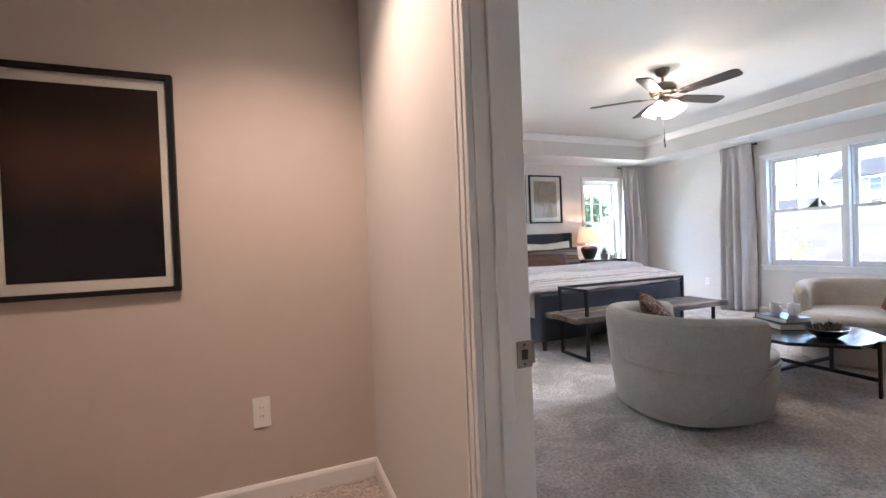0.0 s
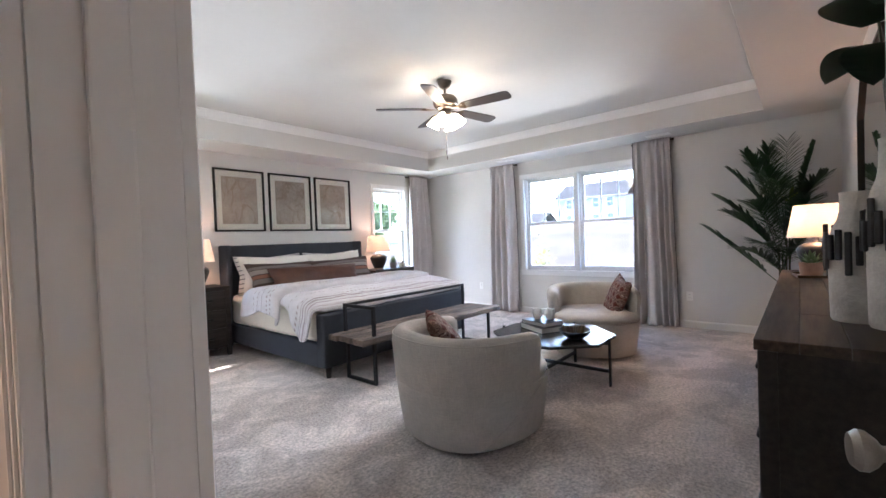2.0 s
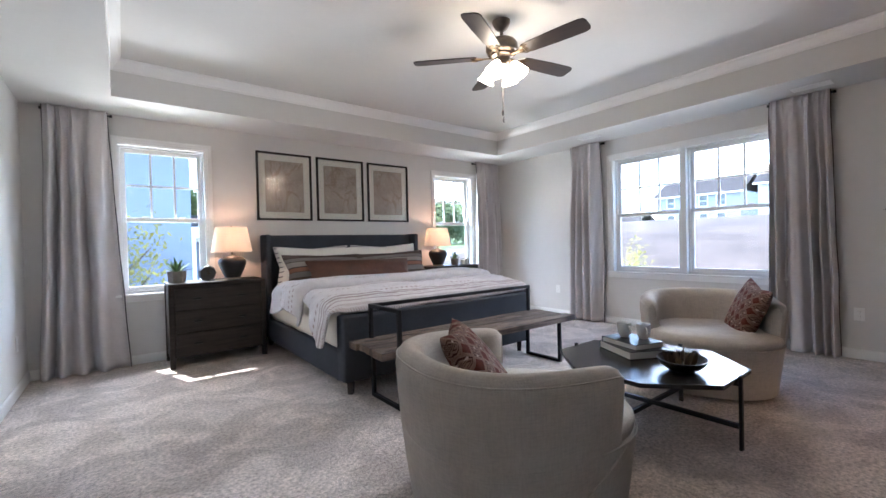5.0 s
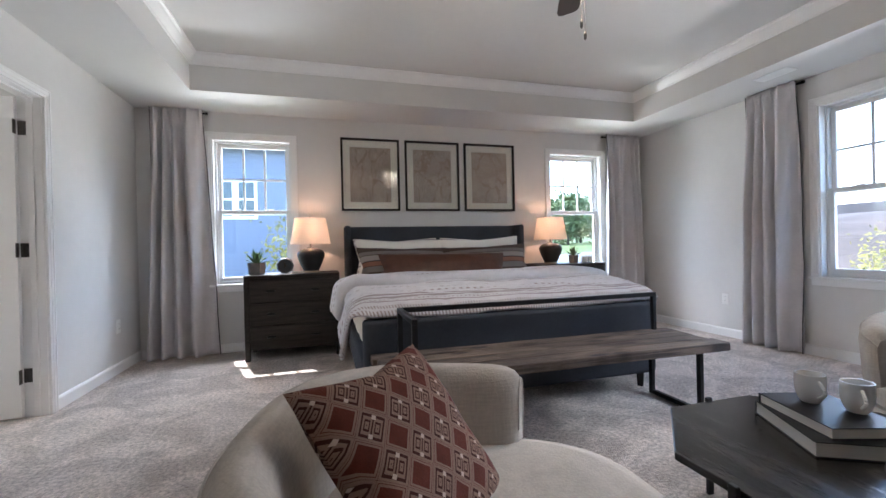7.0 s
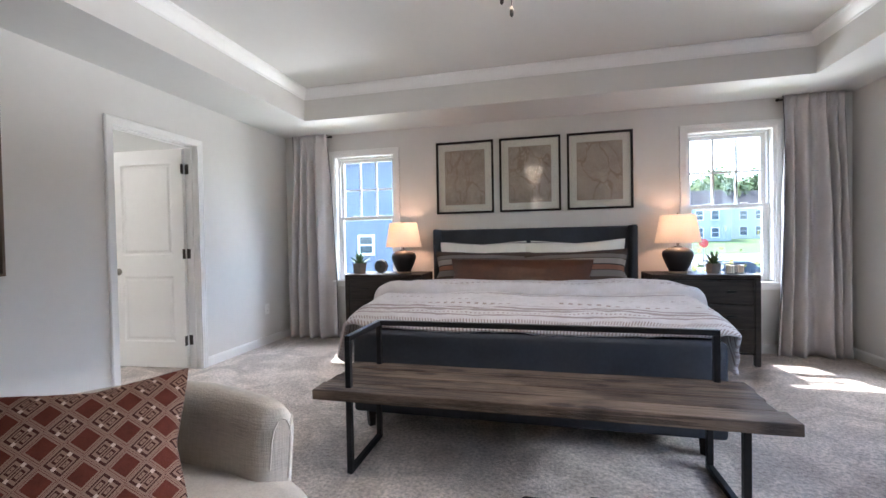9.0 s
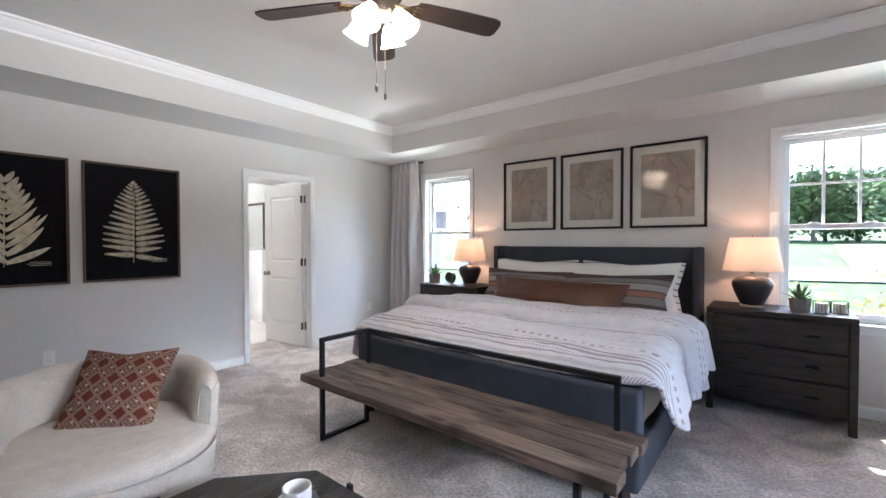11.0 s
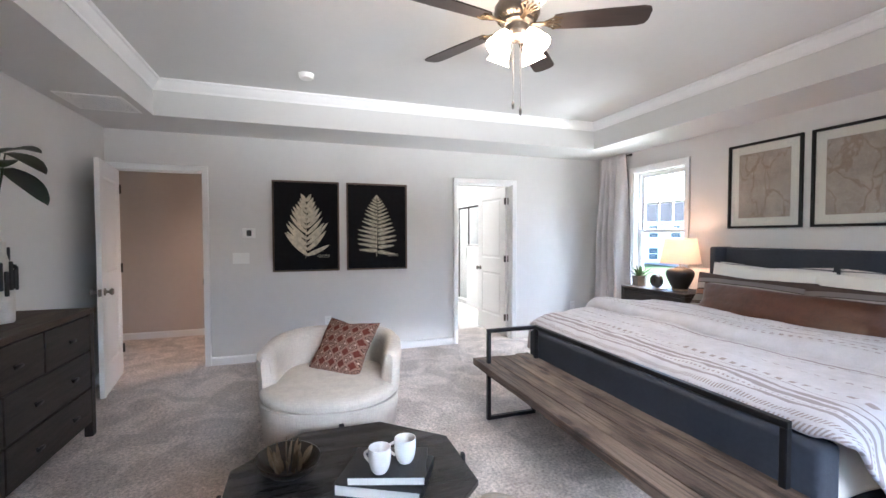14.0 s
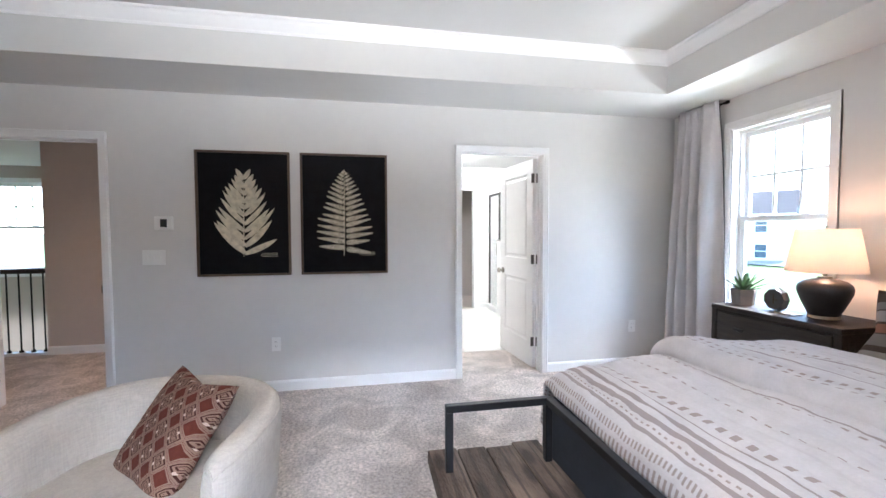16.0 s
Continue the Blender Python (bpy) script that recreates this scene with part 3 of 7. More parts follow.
solid("wall_west", boxes((-0.13, SY - 0.115, 0, WX, DOORS[0][0] - 0.02, CEILING), (-0.13, DOORS[0][1] + 0.02, 0, WX, DOORS[1][0] - 0.02, CEILING),
                         (-0.13, DOORS[1][1] + 0.02, 0, WX, NY, CEILING), (-0.13, DOORS[0][0] - 0.02, DOOR_H + 0.02, WX, DOORS[0][1] + 0.02, CEILING),
                         (-0.13, DOORS[1][0] - 0.02, DOOR_H + 0.02, WX, DOORS[1][1] + 0.02, CEILING)),
      WALL, "pale greige painted wall with two doorways", "wall", kind="structure")
NWIN = ((0.645, 1.402), (4.473, 5.230))
WZ0, WZ1 = 0.695, 2.178
YO = NY + 0.16
solid("wall_north", boxes((-3.5, NY, 0, NWIN[0][0], YO, CEILING), (NWIN[0][1], NY, 0, NWIN[1][0], YO, CEILING), (NWIN[1][1], NY, 0, EX + 0.16, YO, CEILING),
                          *[(a, NY, 0, b, YO, WZ0) for a, b in NWIN], *[(a, NY, WZ1, b, YO, CEILING) for a, b in NWIN]),
      WALL, "pale greige painted wall with two windows", "wall", kind="structure")
EWIN = (2.137, 3.905)
XO = EX + 0.16
solid("wall_east", boxes((EX, SY - 0.115, 0, XO, EWIN[0], CEILING), (EX, EWIN[1], 0, XO, NY, CEILING), (EX, EWIN[0], 0, XO, EWIN[1], WZ0), (EX, EWIN[0], WZ1, XO, EWIN[1], CEILING)),
      WALL, "pale greige painted wall with a double window", "wall", kind="structure")
solid("wall_south", boxes((WX, SY - 0.115, 0, EX, SY, CEILING)), WALL, "pale greige painted wall behind the dresser", "wall", kind="structure")
solid("floor", boxes((-0.8, SY - 0.115, -0.25, EX, NY, 0)), CARPET, "beige cut-pile carpet with vacuum strokes", "carpet", kind="structure")

# ceiling: soffit ring round a raised tray
solid("ceiling", boxes((WX - 0.115, SY - 0.115, CEILING, TX0, YO, TRAYTOP + 0.15), (TX1, SY - 0.115, CEILING, XO, YO, TRAYTOP + 0.15), (TX0, SY - 0.115, CEILING, TX1, TY0, TRAYTOP + 0.15),
                       (TX0, TY1, CEILING, TX1, YO, TRAYTOP + 0.15), (TX0, TY0, TRAYTOP, TX1, TY1, TRAYTOP + 0.15)),
      CEIL, "off-white tray ceiling with a lowered border", "ceiling", kind="structure")


def crown(bm, a, b, inward):
    """A cornice run from a to b along the tray's top edge; its profile steps inward."""
    prof = ((0, -0.095), (0.010, -0.095), (0.014, -0.080), (0.030, -0.062), (0.046, -0.040), (0.056, -0.022), (0.070, -0.016), (0.074, -0.002), (0, -0.002))
    a, b, n = Vector(a), Vector(b), Vector(inward)
    along = (b - a).normalized()
    ra = [bm.verts.new(a + n * p + along * p + Vector((0, 0, z))) for p, z in prof]
    rb = [bm.verts.new(b + n * p - along * p + Vector((0, 0, z))) for p, z in prof]
    for i in range(len(prof)):
        j = (i + 1) % len(prof)
        bm.faces.new((ra[i], ra[j], rb[j], rb[i]))
    bm.faces.new(ra)
    bm.faces.new(rb[::-1])


bm = bmesh.new()
crown(bm, (TX0, TY0, TRAYTOP), (TX1, TY0, TRAYTOP), (0, 1, 0))
crown(bm, (TX1, TY0, TRAYTOP), (TX1, TY1, TRAYTOP), (-1, 0, 0))
crown(bm, (TX1, TY1, TRAYTOP), (TX0, TY1, TRAYTOP), (0, -1, 0))
crown(bm, (TX0, TY1, TRAYTOP), (TX0, TY0, TRAYTOP), (1, 0, 0))
solid("trim", bm, TRIM, "white crown moulding round the ceiling tray", "moulding", kind="structure")


def baseboard(runs, material=TRIM):
    """runs: (x0, y0, x1, y1, nx, ny) along a wall face, n points into the room."""
    for x0, y0, x1, y1, nx, ny in runs:
        bm = bmesh.new()
        d = Vector((x1 - x0, y1 - y0, 0))
        prof = ((0, 0), (0.014, 0), (0.014, 0.072), (0.009, 0.084), (0.004, 0.09), (0, 0.09))
        n = Vector((nx, ny, 0))
        ra = [bm.verts.new(Vector((x0, y0, 0)) + n * p + Vector((0, 0, z))) for p, z in prof]
        rb = [bm.verts.new(v.co + d) for v in ra]
        for i in range(len(prof)):
            j = (i + 1) % len(prof)
            bm.faces.new((ra[i], ra[j], rb[j], rb[i]))
        bm.faces.new(ra)
        bm.faces.new(rb[::-1])
        solid("baseboard", bm, material, "white painted baseboard along the wall", "baseboard", kind="structure")


CW = 0.062
baseboard(((WX, DOORS[0][1] + CW, WX, DOORS[1][0] - CW, 1, 0), (WX, DOORS[1][1] + CW, WX, NY, 1, 0), (WX, NY, EX, NY, 0, -1), (EX, SY, EX, NY, -1, 0), (WX, SY, EX, SY, 0, 1)))


def door_trim(y0, y1, name):
    """Jamb lining and casings on both faces of the west wall, with a stop."""
    d = thing(name, "white painted door frame with casing", "door frame")
    d["kind"] = "structure"
    xi, xo = -0.13, WX
    part("jamb", boxes((xi, y0 - 0.019, 0, xo, y0, DOOR_H), (xi, y1, 0, xo, y1 + 0.019, DOOR_H), (xi, y0 - 0.019, DOOR_H, xo, y1 + 0.019, DOOR_H + 0.019)), TRIM, d)
    part("stop", boxes((xi + 0.038, y0, 0, xi + 0.073, y0 + 0.011, DOOR_H - 0.011), (xi + 0.038, y1 - 0.011, 0, xi + 0.073, y1, DOOR_H - 0.011), (xi + 0.038, y0, DOOR_H - 0.011, xi + 0.073, y1, DOOR_H), bevel=0.003), TRIM, d)
    for sx, s in ((xo, 1), (xi, -1)):
        rows = []
        for depth, inset, w in ((0.018, 0.003, CW - 0.003), (0.021, 0.022, CW - 0.024), (0.024, 0.046, CW - 0.050)):
            a, b = (sx, sx + s * depth) if s > 0 else (sx + s * depth, sx)
            rows += [(a, y0 - inset - w, 0, b, y0 - inset, DOOR_H + inset), (a, y1 + inset, 0, b, y1 + inset + w, DOOR_H + inset), (a, y0 - inset - w, DOOR_H + inset, b, y1 + inset + w, DOOR_H + inset + w)]
        part("casing", boxes(*rows, bevel=0.002, seg=1), TRIM, d)
    return d


hall_frame = door_trim(*DOORS[0], "door_frame_hall")
bath_frame = door_trim(*DOORS[1], "door_frame_bath")
part("strike_plate", boxes((-0.042, 0.9905, 0.868, 0.000, 0.9945, 0.932), (0.000, 0.9895, 0.876, 0.007, 0.9945, 0.924), bevel=0.0015), NICKEL, hall_frame, "satin nickel strike plate with a rounded lip")
part("latch_hole", boxes((-0.030, 0.9885, 0.888, -0.014, 0.991, 0.912)), DARKPLASTIC, hall_frame, "dark latch hole")
for z in (0.877, 0.923):
    screw = part("screw", lathe(bmesh.new(), ((0.0, 0.0), (0.0035, 0.0), (0.003, 0.0012), (0.0, 0.0012)), 10), DARKPLASTIC, hall_frame, "small dark screw")
    screw.matrix_local = pose(-0.022, 0.9904, z, 90, 0, 0)


for frame_thing, face, s in ((bath_frame, DOORS[1][1], -1), (hall_frame, DOORS[0][0], 1)):
    x0, x1 = (-0.128, -0.088) if s < 0 else (-0.055, -0.017)
    for hz in (0.22, 1.02, 1.80):
        a, b = sorted((face + s * 0.0005, face + s * 0.003))
        part("hinge_leaf", boxes((x0, a, hz, x1, b, hz + 0.09), bevel=0.0008, seg=1), BRONZE, frame_thing, "dark metal hinge leaf")


def door_leaf(name, label, m, knob_side=1):
    """A moulded two-panel door; hinge at the origin, the leaf runs along +x and is 35 mm thick about y = 0."""
    W, H = 0.757, 2.030
    d = thing(name, label, "door", m)
    st = 0.115
    z = (0.012, 0.25, 0.86, 1.06, H - 0.13, H)
    rows = [(0, -0.0175, z[0], st, 0.0175, z[5]), (W - st, -0.0175, z[0], W, 0.0175, z[5])]
    rows += [(st, -0.0175, a, W - st, 0.0175, b) for a, b in ((z[0], z[1]), (z[2], z[3]), (z[4], z[5]))]
    part("leaf", boxes(*rows), TRIM, d)
    for a, b in ((z[1], z[2]), (z[3], z[4])):
        bm = bmesh.new()
        for s in (-1, 1):
            o = [(st, a), (W - st, a), (W - st, b), (st, b)]
            rings = []
            for inset, depth in ((0.0, 0.0172), (0.012, 0.009), (0.028, 0.008), (0.044, 0.0135)):
                rings.append([bm.verts.new((x + (inset if x < W / 2 else -inset), s * depth, zz + (inset if zz < (a + b) / 2 else -inset))) for x, zz in o])
            for p, q in zip(rings, rings[1:]):
                for i in range(4):
                    bm.faces.new((p[i], p[(i + 1) % 4], q[(i + 1) % 4], q[i]))
            bm.faces.new(rings[-1])
        part("door_panel", bm, TRIM, d)
    for s in (-1, 1):
        bm = lathe(bmesh.new(), ((0.032, 0.0), (0.032, 0.006), (0.026, 0.010), (0.012, 0.014), (0.011, 0.030), (0.020, 0.036), (0.028, 0.046), (0.029, 0.055), (0.022, 0.064), (0.0, 0.067)), 24)
        bmesh.ops.rotate(bm, verts=bm.verts, cent=(0, 0, 0), matrix=Matrix.Rotation(radians(-90 * s), 3, 'X'))
        bmesh.ops.translate(bm, verts=bm.verts, vec=(W - 0.07, s * 0.0175, 0.905))
        part("knob", bm, NICKEL, d, "satin nickel door knob", True)
    part("latch_plate", boxes((W, -0.012, 0.875, W + 0.002, 0.012, 0.935)), NICKEL, d, "nickel latch plate")
    for hz in (0.22, 1.02, 1.80):
        bm = boxes((-0.002, -0.019 * knob_side - 0.016, hz, 0.001, -0.019 * knob_side + 0.016, hz + 0.09))
        rod(bm, (-0.006, 0.021 * knob_side, hz), (-0.006, 0.021 * knob_side, hz + 0.09), 0.006)
        box(bm, 0.0, 0.0178 * knob_side - 0.0006, hz, 0.034, 0.0178 * knob_side + 0.0006, hz + 0.09)
        part("hinge", bm, BRONZE, d, "dark metal butt hinge")
    return d


door_leaf("door_hall", "white two-panel door standing open into the bedroom", pose(-0.008, 0.252, 0, 0, 0, 9.5), -1)
door_leaf("door_bath", "white two-panel door standing open into the bathroom", pose(-0.138, 4.600, 0, 0, 0, 185), -1)


# ---- windows ----
def sash(w, depth0, z0, z1, x0, d, name, grid):
    """One sash: stiles and rails, panes, and a muntin grid of three by two."""
    b = 0.038
    s = part(name, boxes((x0, depth0, z0, x0 + b, depth0 + 0.035, z1), (x0 + w - b, depth0, z0, x0 + w, depth0 + 0.035, z1), (x0 + b, depth0, z0, x0 + w - b, depth0 + 0.035, z0 + b), (x0 + b, depth0, z1 - b, x0 + w - b, depth0 + 0.035, z1), bevel=0.003, seg=1), VINYL, d)
    gw, gh = w - 2 * b, z1 - z0 - 2 * b
    cols, lines = (3, 2) if grid else (1, 1)
    for i in range(1, cols):
        x = x0 + b + gw * i / cols
        part("muntin", boxes((x - 0.010, depth0 + 0.008, z0 + b, x + 0.010, depth0 + 0.026, z1 - b)), VINYL, s)
    if lines > 1:
        z = (z0 + z1) / 2
        for i in range(cols):
            part("muntin", boxes((x0 + b + gw * i / cols + (0.010 if i else 0), depth0 + 0.009, z - 0.010, x0 + b + gw * (i + 1) / cols - (0.010 if i < cols - 1 else 0), depth0 + 0.025, z + 0.010)), VINYL, s)
    for i in range(cols):
        for j in range(lines):
            p = part("pane", boxes((x0 + b + gw * i / cols, depth0 + 0.0155, z0 + b + gh * j / lines, x0 + b + gw * (i + 1) / cols, depth0 + 0.0185, z0 + b + gh * (j + 1) / lines)), GLASS, s)
            p.visible_shadow = False


def window(name, label, m, width, units):
    """Local x runs along the opening, y outward from the inner wall face; the opening starts at x = 0."""
    d = thing(name, label, "window", m)
    d["kind"] = "structure"
    z0, z1 = WZ0, WZ1
    rows = []
    for depth, inset in ((0.011, 0.0), (0.016, 0.020), (0.019, 0.044)):
        w = CW - inset
        rows += [(-inset - w, -depth, z0, -inset, 0, z1 + inset), (width + inset, -depth, z0, width + inset + w, 0, z1 + inset), (-inset - w, -depth, z1 + inset, width + inset + w, 0, z1 + inset + w)]
    part("casing", boxes(*rows, bevel=0.002, seg=1), TRIM, d)
    part("window_sill", boxes((-CW - 0.015, -0.035, z0 - 0.022, width + CW + 0.015, 0.07, z0), bevel=0.004), TRIM, d)
    part("apron", boxes((-CW, -0.014, z0 - 0.078, width + CW, 0, z0 - 0.023), bevel=0.003), TRIM, d)
    part("jamb", boxes((0, 0, z0, 0.012, 0.07, z1), (width - 0.012, 0, z0, width, 0.07, z1), (0.012, 0, z1 - 0.012, width - 0.012, 0.07, z1)), TRIM, d)
    part("window_frame", boxes((0, 0.07, z0, 0.03, 0.15, z1), (width - 0.03, 0.07, z0, width, 0.15, z1), (0.03, 0.07, z1 - 0.03, width - 0.03, 0.15, z1), (0.03, 0.07, z0, width - 0.03, 0.15, z0 + 0.03), bevel=0.003, seg=1), VINYL, d)
    if units == 2:
        part("mullion", boxes((width / 2 - 0.045, 0.062, z0 + 0.03, width / 2 + 0.045, 0.15, z1 - 0.03), (width / 2 - 0.03, 0.0, z0, width / 2 + 0.03, 0.060, z1 - 0.012), bevel=0.003, seg=1), VINYL, d)
    uw = (width - 0.06 - (0.09 if units == 2 else 0)) / units
    mid = 1.432
    for k in range(units):
        x0 = 0.03 + k * (uw + 0.09)
        sash(uw, 0.110, mid - 0.022, z1 - 0.03, x0, d, "upper_sash", True)
        sash(uw, 0.073, z0 + 0.03, mid + 0.022, x0, d, "lower_sash", False)
        for f in (0.27, 0.73):
            part("sash_lock", boxes((x0 + uw * f - 0.03, 0.078, mid + 0.0225, x0 + uw * f + 0.03, 0.1, mid + 0.034), bevel=0.004), VINYL, d)
    return d


window("window_1", "white double-hung window with a six-pane upper sash", pose(NWIN[0][0], NY, 0), NWIN[0][1] - NWIN[0][0], 1)
window("window_2", "white double-hung window with a six-pane upper sash", pose(NWIN[1][0], NY, 0), NWIN[1][1] - NWIN[1][0], 1)
window("window_3", "white twin double-hung window with six-pane upper sashes", pose(EX, EWIN[1], 0, 0, 0, -90), EWIN[1] - EWIN[0], 2)

# ---- hall and stairwell ----
solid("hall_floor", boxes((HALL_W, -3.4, -0.25, -0.8, HALL_N, 0), (-0.8, -3.4, -0.25, -0.13, SY - 0.115, 0), (-0.8, SY - 0.115, -0.25, -0.13, HALL_N, 0.001)), CARPET, "beige carpet in the hall", "carpet", kind="structure")
solid("wall_hall_north", boxes((-3.5, HALL_N, 0, -0.13, HALL_N + 0.115, CEILING)), HALLWALL, "warm beige hall wall with a picture", "wall", kind="structure")
solid("wall_hall_west", boxes((HALL_W - 0.115, -0.43, 0, HALL_W, HALL_N, CEILING)), HALLWALL, "warm beige hall wall beside the stairwell", "wall", kind="structure")
solid("wall_hall_east", boxes((-0.13, -3.4, 0, WX, SY - 0.115, CEILING)), HALLWALL, "warm beige hall wall", "wall", kind="structure")
solid("wall_hall_south", boxes((-4.4, -3.515, -2.8, WX, -3.4, CEILING)), HALLWALL, "warm beige wall at the end of the hall", "wall", kind="structure")
solid("ceiling_hall", boxes((-4.4, -3.515, CEILING, -0.13, HALL_N + 0.115, CEILING + 0.1)), CEIL, "white hall ceiling", "ceiling", kind="structure")
solid("wall_stair_north", boxes((-4.4, -0.43, -2.8, HALL_W - 0.115, -0.315, CEILING)), HALLWALL, "grey stairwell wall", "wall", kind="structure")
solid("stair_floor", boxes((-4.4, -3.4, -2.9, HALL_W, -0.43, -2.8)), CARPET, "beige carpet at the foot of the stairs", "carpet", kind="structure")
SWY = (-3.0, -2.14)
solid("wall_stair_west", boxes((-4.55, -3.515, -2.8, -4.4, SWY[0], CEILING), (-4.55, SWY[1], -2.8, -4.4, -0.315, CEILING), (-4.55, SWY[0], -2.8, -4.4, SWY[1], WZ0), (-4.55, SWY[0], WZ1, -4.4, SWY[1], CEILING)),
      HALLWALL, "grey stairwell wall with a window", "wall", kind="structure")
window("window_4", "white double-hung window above the stairs", pose(-4.4, SWY[0], 0, 0, 0, 90), SWY[1] - SWY[0], 1)
baseboard(((HALL_W, -0.43, HALL_W, HALL_N, 1, 0), (HALL_W, HALL_N, -0.13, HALL_N, 0, -1), (-0.13, DOORS[0][1] + CW, -0.13, HALL_N, -1, 0)))


def railing():
    d = thing("stair_railing", "dark wooden handrail on thin black iron balusters", "railing", pose(HALL_W - 0.04, -0.43, 0))
    part("handrail", boxes((-0.03, -2.9, 0.895, 0.03, 0, 0.945), bevel=0.012), DARKWOOD, d, "dark stained handrail")
    part("shoe_rail", boxes((-0.05, -2.9, 0.0, 0.05, 0, 0.03)), TRIM, d, "white shoe rail")
    base = lathe(bmesh.new(), ((0.0, 0.03), (0.022, 0.03), (0.020, 0.045), (0.008, 0.06), (0.008, 0.895)), 8)
    me = mesh_of("baluster", base, BLACKMETAL, True)
    for i in range(24):
        b = new("baluster", me)
        b.parent = d
        b.location = (0, -0.05 - i * 0.115, 0)


railing()

# ---- bathroom beyond the second door ----
BX = -3.35
solid("bath_floor", boxes((BX, HALL_N + 0.115, -0.25, -0.8, NY, -0.002)), TILE, "pale vinyl tile bathroom floor", "floor", kind="structure")
solid("bath_floor_carpet_strip", boxes((-0.8, HALL_N + 0.115, 0.0, -0.13, 3.2, 0.002)), CARPET, "beige carpet inside the bathroom door", "carpet", kind="structure")
BD = (4.25, 4.86)
solid("wall_bath_west", boxes((BX - 0.115, HALL_N + 0.115, 0, BX, BD[0], CEILING), (BX - 0.115, BD[1], 0, BX, NY, CEILING), (BX - 0.115, BD[0], DOOR_H, BX, BD[1], CEILING)), TRIM, "white bathroom wall with a closet doorway", "wall", kind="structure")
solid("ceiling_bath", boxes((BX - 0.115, HALL_N + 0.115, CEILING, -0.13, YO, CEILING + 0.1)), CEIL, "white bathroom ceiling", "ceiling", kind="structure")
solid("closet_back", boxes((BX - 1.5, 3.6, 0, BX - 1.4, 5.6, CEILING), (BX - 1.4, 3.6, 0, BX - 0.115, 3.7, CEILING), (BX - 1.4, 5.5, 0, BX - 0.115, 5.6, CEILING), (BX - 1.4, 3.7, CEILING, BX - 0.115, 5.5, CEILING + 0.1), (BX - 1.4, 3.7, -0.1, BX - 0.115, 5.5, 0)), HALLWALL, "dim closet behind the bathroom", "wall", kind="structure")
bath_closet = thing("door_frame_closet", "white door casing round the closet doorway", "door frame")
bath_closet["kind"] = "structure"
part("casing", boxes((BX, BD[0] - CW, 0, BX + 0.016, BD[0], DOOR_H), (BX, BD[1], 0, BX + 0.016, BD[1] + CW, DOOR_H), (BX, BD[0] - CW, DOOR_H, BX + 0.016, BD[1] + CW, DOOR_H + CW), bevel=0.003), TRIM, bath_closet)
baseboard(((BX, BD[1] + CW, BX, 5.10, 1, 0),))


def shower():
    d = thing("shower_enclosure", "glass shower screen in a dark frame on a half wall", "shower", pose(BX, 5.10, 0))
    part("half_wall", boxes((0.55, 0, 0, 1.25, 0.11, 1.18), bevel=0.006), TRIM, d, "white half wall")
    part("cap", boxes((0.54, -0.012, 1.18, 1.26, 0.122, 1.205), bevel=0.004), TILE, d)
    part("top_rail", boxes((0.0, 0.03, 1.93, 1.25, 0.06, 1.965), bevel=0.003), BRONZE, d, "dark metal rail")
    for x0, x1, zb in ((0.0, 0.028, 0.08), (0.53, 0.555, 0.08), (1.222, 1.25, 1.205)):
        part("post", boxes((x0, 0.032, zb, x1, 0.058, 1.93), bevel=0.002), BRONZE, d, "dark metal post")
    part("curb", boxes((0, -0.01, 0, 0.55, 0.12, 0.08), bevel=0.006), TRIM, d)
    part("glass_panel", boxes((0.028, 0.043, 0.08, 0.53, 0.048, 1.93)), GLASS, d)
    part("glass_panel", boxes((0.555, 0.043, 1.205, 1.222, 0.048, 1.93)), GLASS, d)
    part("handle", rod(bmesh.new(), (0.48, 0.02, 0.95), (0.48, 0.02, 1.15), 0.008), NICKEL, d)
    for z in (1.42, 1.68):
        part("shelf", boxes((0.9, 0.75, z, 1.24, 0.9, z + 0.02)), TILE, d)


shower()
for x, y in ((-1.15, 4.15), (-2.3, 4.2)):
    dl = thing("recessed_light", "white round recessed ceiling light, lit", "ceiling light", pose(x, y, CEILING), "bathroom ceiling lights")
    part("ring", lathe(bmesh.new(), ((0.065, 0.0), (0.066, -0.006), (0.09, -0.008), (0.095, 0.0)), 28), PLASTIC, dl, smooth=True)
    part("lens", lathe(bmesh.new(), ((0.0, -0.003), (0.064, -0.003), (0.064, 0.0)), 28), DOWNLIGHT, dl)

